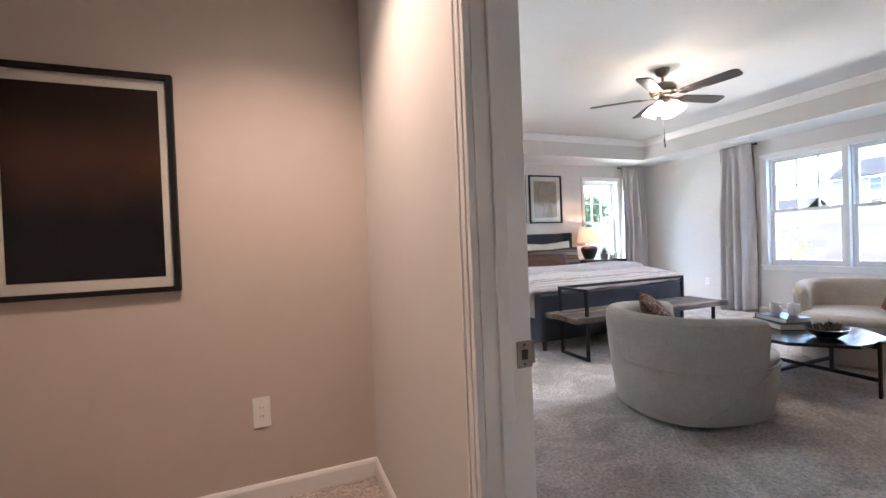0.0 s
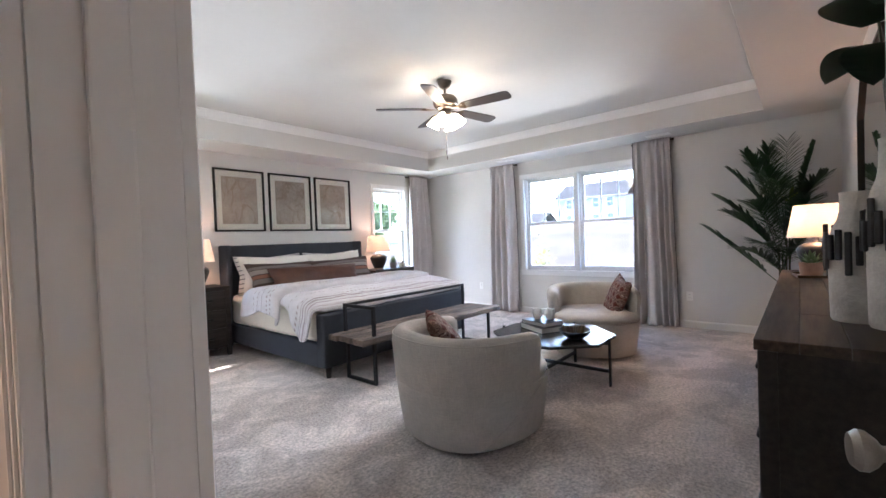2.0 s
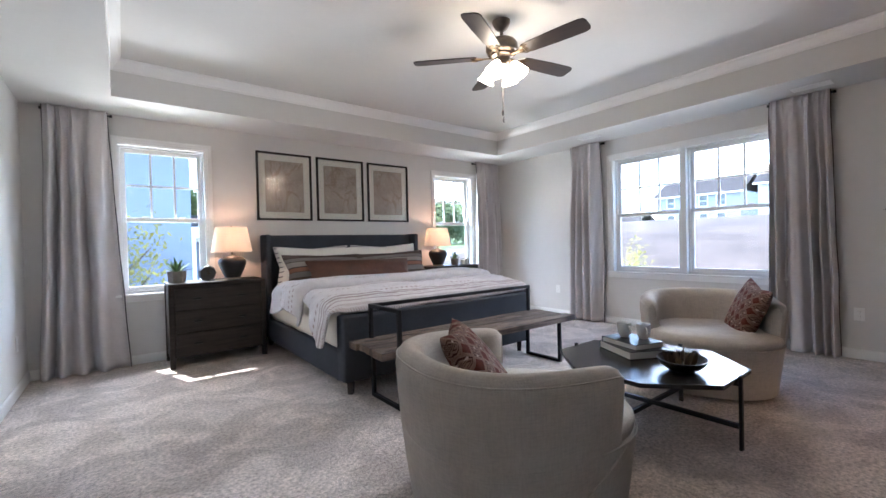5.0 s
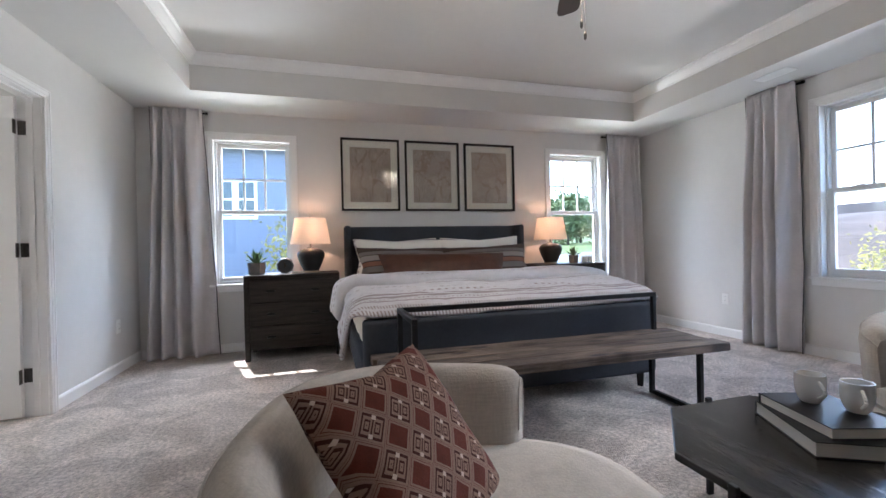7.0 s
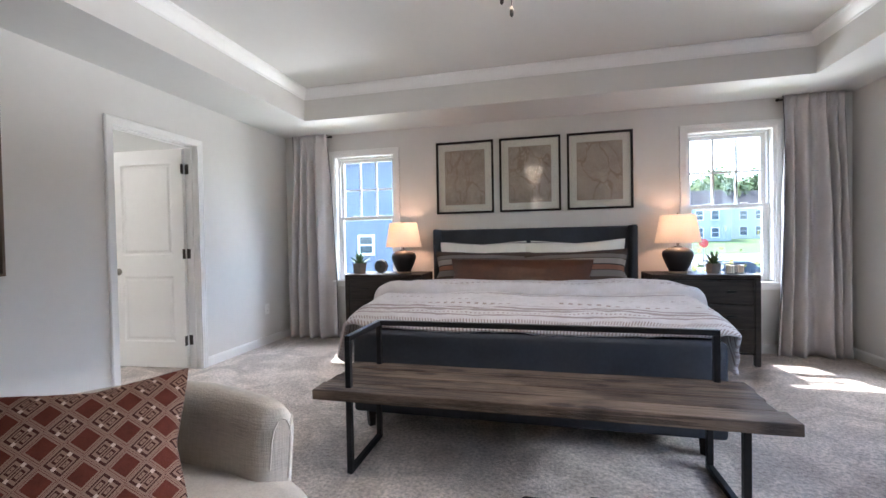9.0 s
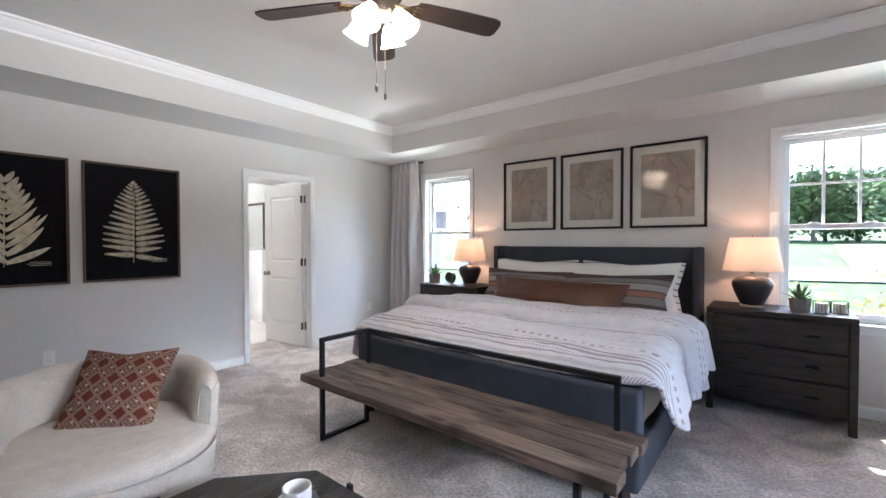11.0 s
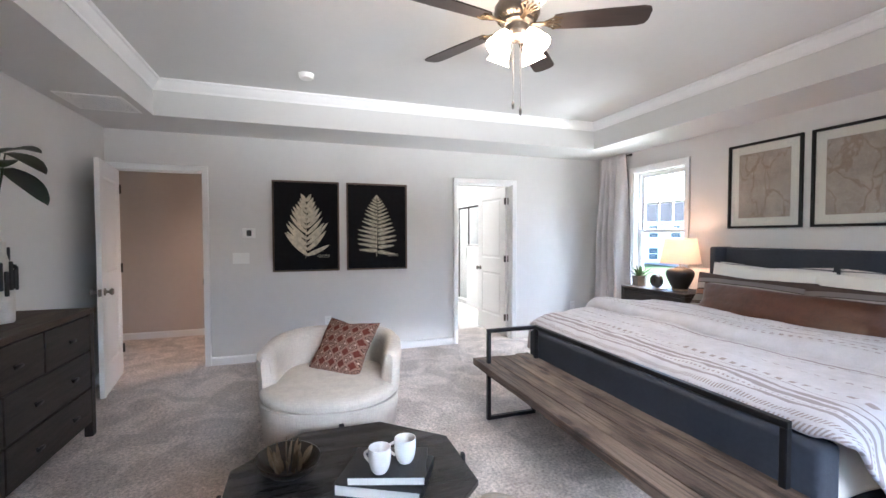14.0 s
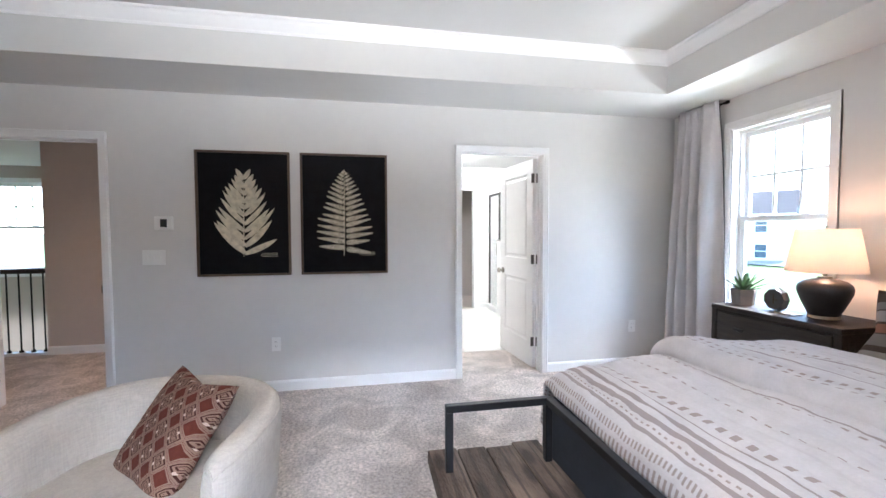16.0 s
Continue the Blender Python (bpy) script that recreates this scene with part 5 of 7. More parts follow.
def fern(kind, w, h):
    """A cream pressed fern: a rib with opposed leaflets, plain blades (1) or feathered ones (2)."""
    bm = bmesh.new()
    rnd = random.Random(kind)
    flat = Vector((0, 1, 0))
    n = 11 if kind == 1 else 17
    for i in range(n):
        t = i / (n - 1)
        for s in (-1, 1):
            if kind == 1:
                # blades rise steeply and curl outward; the lowest pair sweeps wide
                zc = -h * 0.5 + h * (0.015 + 0.83 * t) + rnd.uniform(-0.008, 0.008)
                ln = w * (0.57 - 0.45 * t) * rnd.uniform(0.88, 1.08) * (0.92 if i == 0 else 1)
                rise = 0.50 + 0.50 * t + rnd.uniform(-0.08, 0.08)
                if i == 0:
                    rise = 0.85 if s > 0 else 0.30
                wd = (0.0275 - 0.006 * t) * rnd.uniform(0.8, 1.15)
                base = Vector((0, 0.0108, zc))
                reach = Vector((s * ln, 0, ln * rise))
                leaf_blade(bm, base, base + reach * 0.86 + Vector((0, 0, 0.10 * ln * rise)), -0.30 * ln if i else -0.12 * ln, wd, 10, 0.03, flat)
            else:
                zc = -h * 0.5 + h * (0.05 + 0.90 * (1 - (1 - t) ** 1.25)) + (0.010 if s > 0 else 0.0)
                ln = w * 0.55 * min(1.0, 0.74 + 1.6 * t) * (1 - t) ** 0.92 * rnd.uniform(0.93, 1.06) + 0.006
                rise = (-0.16 if s < 0 else 0.06) if i == 0 else 0.10 + 0.55 * t + rnd.uniform(-0.04, 0.04)
                base = Vector((0, 0.0108, zc))
                tip = base + Vector((s * ln, 0, ln * rise))
                leaf_blade(bm, base, tip, 0, 0.0030, 3, 0.03, flat)
                m = max(3, int(ln / 0.0115))
                side = (tip - base).normalized()
                out = Vector((-side.z, 0, side.x))
                for k in range(1, m):
                    f = k / m
                    q = 0.030 * (1 - 0.55 * t) * (1 - f) ** 0.75 * min(1.0, 0.55 + 2.5 * f) + 0.003
                    c = base.lerp(tip, f)
                    for up in (-1, 1):
                        leaf_blade(bm, c, c + side * q * 0.55 + out * up * q, 0, 0.0044, 3, 0.03, flat)
    leaf_blade(bm, (0.010, 0.0108, -h * 0.53), (0, 0.0108, h * (0.36 if kind == 1 else 0.5)), 0, 0.0045, 6, 0.03, flat)
    return bm


for i, (y0, y1) in enumerate(((1.672, 2.388), (2.470, 3.186))):
    f = framed("fern_picture", ("cream fern print on black in a brown wooden frame", "cream feathery fern print on black in a brown wooden frame")[i], 0, 0, y1 - y0, 1.012, pose(WX, (y0 + y1) / 2, 1.487, 0, 0, -90), 0.016, 0.03, BROWNFRAME, BLACKPRINT, None, 0, 0, False, "fern pictures")
    bm = fern(1 + i, (0.53, 0.50)[i], 0.72)
    bmesh.ops.translate(bm, verts=bm.verts, vec=(0.0, 0, 0.03))
    part("fern", bm, FERNCREAM, f, "cream pressed fern")
    part("caption", boxes(*[(-0.25, 0.0065, -0.325 - k * 0.013, -0.13 + 0.02 * (k % 2), 0.0075, -0.322 - k * 0.013) for k in range(3)]), FERNCREAM, f, "small illegible caption lines")


# ---- barrel chairs ----
def outline(phi, a, b, n=2.5):
    """A rounded plan shape: half-depth a along x, half-width b along y."""
    c, s = math.cos(phi), math.sin(phi)
    r = (abs(c / a) ** n + abs(s / b) ** n) ** (-1 / n)
    return r * c, r * s


def barrel_chair(m, label):
    """Faces local +x."""
    d = thing("barrel_chair", label, "armchair", m, "barrel chairs")
    A, B = 0.482, 0.450

    def taper(z):
        return 0.895 + 0.105 * min(1.0, z / 0.36) ** 0.75 + 0.045 * max(0.0, (z - 0.36) / 0.3)

    bm = bmesh.new()
    N = 72
    zs = [0.025, 0.03, 0.06, 0.12, 0.2, 0.28, 0.335, 0.355]

    def at(i, j):
        z = zs[i]
        k = taper(z) * (0.97 if i in (0,) else 1.0) * (0.985 if i == len(zs) - 1 else 1.0)
        x, y = outline(2 * math.pi * j / N, A * k, B * k)
        return Vector((x, y, z))

    g = sheet(bm, len(zs), N, at, True)
    bm.faces.new(g[0][::-1])
    bm.faces.new(g[-1])
    part("base", bm, BOUCLE, d, smooth=True)
    # seat cushion, crowned, flush with the front
    bm = bmesh.new()
    rings = [(0.93, 0.357), (0.985, 0.362), (1.0, 0.385), (0.995, 0.405), (0.96, 0.422), (0.85, 0.436), (0.6, 0.446), (0.3, 0.450)]

    def seat(i, j):
        k, z = rings[i]
        x, y = outline(2 * math.pi * j / N, A * 0.99 * k, B * 0.985 * k)
        if x < 0:
            x *= 0.80
            y *= 0.90
        return Vector((x, y, z + 0.004 * noise.noise(Vector((x * 6, y * 6, 1)))))

    g = sheet(bm, len(rings), N, seat, True)
    bm.faces.new(g[-1])
    bm.faces.new(g[0][::-1])
    part("seat_cushion", bm, BOUCLE, d, smooth=True)
    bm = bmesh.new()
    tube(bm, [(*outline(radians(-82 + 164 * j / 48), A, B), 0.359) for j in range(49)], 0.0045)
    part("piping", bm, BOUCLE, d, "welt seam under the seat cushion")
    # back and arms in one sweep; the top is round, and dips a little toward the arm fronts
    span = radians(117)
    M = 84
    T = 0.125
    prof = [(0.0, 0.357), (0.0, 0.45), (0.0, 0.55), (0.0, 0.60), (0.010, 0.645), (0.035, 0.675), (0.0625, 0.683), (0.090, 0.675), (0.115, 0.645), (0.125, 0.60), (0.125, 0.50), (0.125, 0.40), (0.125, 0.357)]
    bm = bmesh.new()

    def shell(i, j):
        f = 2 * i / (M - 1) - 1
        phi = math.pi + f * span
        t, z = prof[j]
        z2 = 0.357 + (z - 0.357) * (1.0 - 0.10 * abs(f) ** 2.0)
        k = taper(z2)
        x, y = outline(phi, A * k, B * k)
        n = Vector((x, y, 0)).normalized()
        e = 1.0
        if abs(f) > 0.90:
            e = math.sqrt(max(0.0, 1 - ((abs(f) - 0.90) / 0.10) ** 2)) * 0.55 + 0.45
            t = T / 2 + (t - T / 2) * e
            z2 = 0.357 + (z2 - 0.357) * (0.78 + 0.22 * e) if z2 > 0.36 else z2
        return Vector((x, y, z2)) - n * t

    g = sheet(bm, M, len(prof), shell)
    bm.faces.new(g[0])
    bm.faces.new(g[-1][::-1])
    for a, b in zip(g, g[1:]):
        bm.faces.new((a[0], b[0], b[-1], a[-1]))
    part("backrest", bm, BOUCLE, d, smooth=True)
    bm = bmesh.new()
    tube(bm, [shell(i, 4) for i in range(M)], 0.004, 5)
    part("top_seam", bm, BOUCLE, d, "welt seam round the back")
    for s in (-1, 1):
        bm = bmesh.new()
        pts = []
        for i in range(13):
            z = 0.352 - 0.32 * i / 12
            x, y = outline(s * radians(64 + 62 * i / 12), A * taper(z) * 1.002, B * taper(z) * 1.002)
            pts.append(Vector((x, y, z)))
        tube(bm, pts, 0.0035, 5)
        part("side_seam", bm, BOUCLE, d, "slanting welt seam on the side")
        bm = bmesh.new()
        tube(bm, [shell(0 if s < 0 else M - 1, k) for k in range(1, 11)], 0.0035, 5)
        part("arm_seam", bm, BOUCLE, d, "welt seam round the arm front")
    part("swivel_plate", lathe(bmesh.new(), ((0.0, 0.0), (0.26, 0.0), (0.26, 0.026), (0.0, 0.026)), 32), DARKPLASTIC, d, "dark swivel plate")
    return d


barrel_chair(pose(2.02, 2.17, 0, 0, 0, -12), "oatmeal woven barrel swivel chair with its back to the door")
barrel_chair(pose(4.21, 2.195, 0, 0, 0, 208), "oatmeal woven barrel swivel chair by the window")


def cushion(m, label, seed):
    return pillow("throw_pillow", label, 0.455, 0.455, 0.145, RUSTPRINT, m, corner=0.15, seed=seed, group="rust throw pillows", category="pillow")


cushion(pose(1.895, 2.250, 0.570, 38, 0, -135), "rust throw pillow with a tan geometric print on the chair", 2.0)
cushion(pose(4.305, 1.965, 0.560, 22, -8, 31), "rust throw pillow with a tan geometric print on the chair", 6.0)


# ---- coffee table ----
def coffee_table():
    d = thing("coffee_table", "octagonal coffee table with a dark wood top and black metal frame", "coffee table", pose(3.20, 2.165, 0))
    a, b, c = 0.465, 0.485, 0.20
    pts = [(-a, -c), (-c, -b), (c, -b), (a, -c), (a, c), (c, b), (-c, b), (-a, c)]
    bm = bmesh.new()
    lo, hi = [bm.verts.new((x, y, 0.358)) for x, y in pts], [bm.verts.new((x, y, 0.382)) for x, y in pts]
    bm.faces.new(lo[::-1])
    bm.faces.new(hi)
    for i in range(8):
        j = (i + 1) % 8
        bm.faces.new((lo[i], lo[j], hi[j], hi[i]))
    bmesh.ops.bevel(bm, geom=list(bm.edges), offset=0.003, segments=2, affect='EDGES', profile=0.5)
    part("tabletop", bm, TABLETOP, d, "dark grained octagonal top")
    for x, y in ((0, -b), (0, b), (-a, 0), (a, 0)):
        n = Vector((x, y, 0)).normalized()
        px, py = x + n.x * 0.010, y + n.y * 0.010
        part("leg", boxes((px - 0.013, py - 0.008, 0, px + 0.013, py + 0.008, 0.392) if x == 0 else (px - 0.008, py - 0.013, 0, px + 0.008, py + 0.013, 0.392), bevel=0.002, seg=1), BLACKMETAL, d, "flat black steel leg")
    part("stretcher", boxes((-a + 0.0, -0.010, 0.085, a - 0.0, 0.010, 0.110)), BLACKMETAL, d)
    part("stretcher", boxes((-0.010, -b, 0.111, 0.010, b, 0.136)), BLACKMETAL, d)
    part("top_rail", boxes((-a, -0.010, 0.318, a, 0.010, 0.335)), BLACKMETAL, d)
    part("top_rail", boxes((-0.010, -b, 0.336, 0.010, b, 0.357)), BLACKMETAL, d)


coffee_table()


def book(m, w, h, t, label):
    d = thing("book", label, "book", m, "books on the table")
    part("page_block", boxes((-w / 2 + 0.004, -h / 2 + 0.004, 0.003, w / 2 - 0.006, h / 2 - 0.004, t - 0.003)), PAPER, d, "white page edges")
    part("cover", boxes((-w / 2, -h / 2, 0, w / 2, h / 2, 0.0028), (-w / 2, -h / 2, t - 0.0028, w / 2, h / 2, t), (w / 2 - 0.0045, -h / 2, 0.0028, w / 2, h / 2, t - 0.0028)), BOOKBLACK, d, "black cloth cover")


book(pose(3.285, 2.295, 0.383, 0, 0, 62), 0.34, 0.265, 0.047, "thick black-covered book lying on the table")
book(pose(3.295, 2.305, 0.431, 0, 0, 72), 0.30, 0.225, 0.035, "black-covered book stacked on a larger one")


def mug(x, y, turn):
    d = thing("mug", "white ceramic coffee mug on the books", "mug", pose(x, y, 0.4665, 0, 0, turn), "mugs")
    prof = ((0.0, 0.0), (0.026, 0.0), (0.034, 0.012), (0.041, 0.035), (0.0435, 0.06), (0.043, 0.096), (0.0395, 0.096), (0.0395, 0.06), (0.036, 0.03), (0.024, 0.01), (0.0, 0.008))
    part("cup", lathe(bmesh.new(), prof, 32), CERAMIC, d, smooth=True)
    bm = bmesh.new()
    pts = [Vector((0.041 + 0.030 * math.sin(math.pi * k / 10), 0, 0.078 - 0.055 * k / 10)) for k in range(11)]
    for p, q in zip(pts, pts[1:]):
        rod(bm, p, q, 0.0055, seg=8)
    part("mug_handle", bm, CERAMIC, d, smooth=True)


mug(3.315, 2.365, -115)
mug(3.355, 2.255, -135)


def bowl():
    d = thing("bowl", "oval dark brass bowl holding dried pod petals", "bowl", pose(3.10, 1.915, 0.3825, 0, 0, 25))
    prof = ((0.0, 0.0), (0.05, 0.0), (0.085, 0.018), (0.118, 0.045), (0.133, 0.072), (0.129, 0.073), (0.113, 0.048), (0.08, 0.024), (0.045, 0.008), (0.0, 0.007))
    part("dish", lathe(bmesh.new(), prof, 40, sx=1.12, sy=0.95), BOWLMETAL, d, smooth=True)
    rnd = random.Random(5)
    for i in range(15):
        a = i * 2.4
        r = 0.022 + 0.055 * (i / 15)
        bm = bmesh.new()
        leaf_blade(bm, (0, 0, 0), (0.05 * rnd.uniform(0.2, 0.9), 0, 0.086 * rnd.uniform(0.8, 1.15)), -0.004, 0.015, 6, 0.55, Vector((0, 1, 0)))
        bmesh.ops.solidify(bm, geom=bm.faces, thickness=0.003)
        p = part("petal", bm, PETAL, d)
        p.matrix_local = pose(r * 1.1 * math.cos(a), r * 0.95 * math.sin(a), 0.012 + 0.25 * r, 0, 0, math.degrees(a))


bowl()


# ---- dresser ----
def dresser():
    x0, x1 = 1.43, 4.18
    d = thing("dresser", "long charcoal wooden dresser with many drawers and dark pulls", "dresser", pose(x0, SY + 0.012, 0))
    W, D, H = x1 - x0, 0.435, 0.885
    step = (D + 0.01) / 4
    for i in range(4):
        cuts = (0.0, (0.9, 1.7, 0.55, 1.25)[i], (1.9, 2.75, 1.6, 2.2)[i], W)
        for a, b in zip(cuts, cuts[1:]):
            if b - a > 0.05:
                part("top_board", boxes((a + 0.001, step * i + 0.001, H - 0.034, b - 0.001, step * (i + 1) - 0.001, H), bevel=0.002, seg=1), TOPWOOD, d, "brown dark-stained top board")
    part("carcass", boxes((0.05, 0.0, 0.09, W - 0.05, D - 0.02, H - 0.035)), DARKWOOD, d)
    for sx in (0.0, W - 0.052):
        part("side_panel", boxes((sx + 0.008, 0.05, 0.085, sx + 0.044, D - 0.05, H - 0.035)), DARKWOOD, d)
        for y in (0.0, D - 0.05):
            part("leg", boxes((sx, y, 0, sx + 0.052, y + 0.05, H - 0.035), bevel=0.003, seg=1), DARKWOOD, d)
    inner = W - 0.11
    z = (0.10, 0.345, 0.60, 0.845)
    for row, count in ((0, 3), (1, 3), (2, 5)):
        for k in range(count):
            a, b = 0.055 + inner * k / count + 0.006, 0.055 + inner * (k + 1) / count - 0.006
            dr = part("drawer", boxes((a, D - 0.02, z[row] + 0.006, b, D, z[row + 1] - 0.006), bevel=0.003, seg=1), DARKWOOD, d)
            for f in ((0.28, 0.72) if count == 3 else (0.5,)):
                bm = bmesh.new()
                cx, cz = a + (b - a) * f, (z[row] + z[row + 1]) / 2
                lathe(bm, ((0.0, 0.0), (0.008, 0.0), (0.007, 0.014), (0.0, 0.014)), 10)
                bmesh.ops.rotate(bm, verts=bm.verts, cent=(0, 0, 0), matrix=Matrix.Rotation(radians(-90), 3, 'X'))
                box(bm, -0.034, 0.013, -0.010, 0.034, 0.026, 0.010, bevel=0.006)
                bmesh.ops.translate(bm, verts=bm.verts, vec=(cx, D, cz))
                part("pull", bm, KNOB, dr, "dark metal pull", True)


dresser()
table_lamp(3.98, 0.395, 0.886, 0.92, 0.85, "dresser lamps")


def tray():
    d = thing("tray", "small dark brass tray on the dresser", "tray", pose(3.62, 0.44, 0.886, 0, 0, 8))
    part("plate", boxes((-0.14, -0.09, 0, 0.14, 0.09, 0.006), (-0.14, -0.09, 0.006, -0.132, 0.09, 0.018), (0.132, -0.09, 0.006, 0.14, 0.09, 0.018), (-0.132, -0.09, 0.006, 0.132, -0.082, 0.018), (-0.132, 0.082, 0.006, 0.132, 0.09, 0.018), bevel=0.002, seg=1), BRASS, d)


tray()
succulent(3.60, 0.44, 0.893, 1.05, "small succulent in a round terracotta pot on the tray", TERRA, 7, 0.10, sides=28)


def slat_vase(x, y, h, seed, label):
    d = thing("vase", label, "vase", pose(x, y, 0.886), "slat vases")
    k = h / 0.46
    prof = ((0.0, 0.0), (0.066, 0.0), (0.070, 0.01), (0.073, 0.12 * k), (0.0745, 0.22 * k), (0.073, 0.28 * k), (0.064, 0.33 * k), (0.048, 0.365 * k), (0.042, 0.395 * k), (0.041, 0.45 * k), (0.043, 0.46 * k), (0.036, 0.46 * k), (0.034, 0.40 * k), (0.0, 0.39 * k))
    part("vessel", lathe(bmesh.new(), prof, 36), VASECER, d, "off-white plaster vessel", True)
    rnd = random.Random(seed)
    for i in range(20):
        a = 2 * math.pi * i / 20
        ln, zc = rnd.uniform(0.09, 0.165), 0.245 * k + rnd.uniform(-0.03, 0.03)
        p = part("slat", boxes((-0.0095, 0.0755, zc - ln / 2, 0.0095, 0.088, zc + ln / 2), bevel=0.003, seg=1), SLAT, d)
        p.matrix_local = pose(0, 0, 0, 0, 0, math.degrees(a) + rnd.uniform(-3, 3))
    return d


slat_vase(1.905, 0.345, 0.46, 3, "off-white bottle vase ringed with charcoal wooden slats")
slat_vase(1.80, 0.255, 0.62, 4, "taller off-white vase ringed with charcoal slats, holding leaves")


def broad_leaves():
    d = thing("leaf_stems", "large dark green leaves on stems in the tall vase", "plant", pose(1.80, 0.255, 0.886))
    for tip, top, w in (((-0.42, 0.09, 0.80), (-0.10, 0.03, 0.90), 0.085), ((0.16, 0.16, 0.97), (0.03, 0.03, 0.92), 0.10), ((-0.22, 0.16, 1.12), (-0.05, 0.04, 0.98), 0.10), ((-0.50, 0.05, 1.02), (-0.14, 0.02, 1.0), 0.07)):
        s = part("stem", rod(bmesh.new(), (0, 0, 0.45), top, 0.006, 0.004, 8), BIGLEAF, d)
        bm = bmesh.new()
        leaf_blade(bm, top, Vector(tip), 0.10, w, 12, 0.18)
        bmesh.ops.solidify(bm, geom=bm.faces, thickness=0.002)
        part("leaf", bm, BIGLEAF, d, smooth=True)


broad_leaves()


def wall_mirror():
    d = thing("mirror", "eight-sided mirror in a slim black frame on the wall", "mirror", pose(3.22, SY, 1.62))
    hw, hh, c, bar = 0.70, 0.58, 0.24, 0.022
    o = [(-hw, -hh + c), (-hw + c, -hh), (hw - c, -hh), (hw, -hh + c), (hw, hh - c), (hw - c, hh), (-hw + c, hh), (-hw, hh - c)]
    k = [(x * (hw - bar) / hw, z * (hh - bar) / hh) for x, z in o]
    bm = bmesh.new()
    rings = [[bm.verts.new((x, y, z)) for x, z in q] for q, y in ((o, 0.0), (o, 0.03), (k, 0.03), (k, 0.0))]
    for a, b in zip(rings, rings[1:] + rings[:1]):
        for i in range(8):
            bm.faces.new((a[i], a[(i + 1) % 8], b[(i + 1) % 8], b[i]))
    part("mirror_frame", bm, BLACKFRAME, d)
    bm = bmesh.new()
    bm.faces.new([bm.verts.new((x, 0.012, z)) for x, z in k])
    part("mirror_glass", bm, MIRROR, d)


wall_mirror()


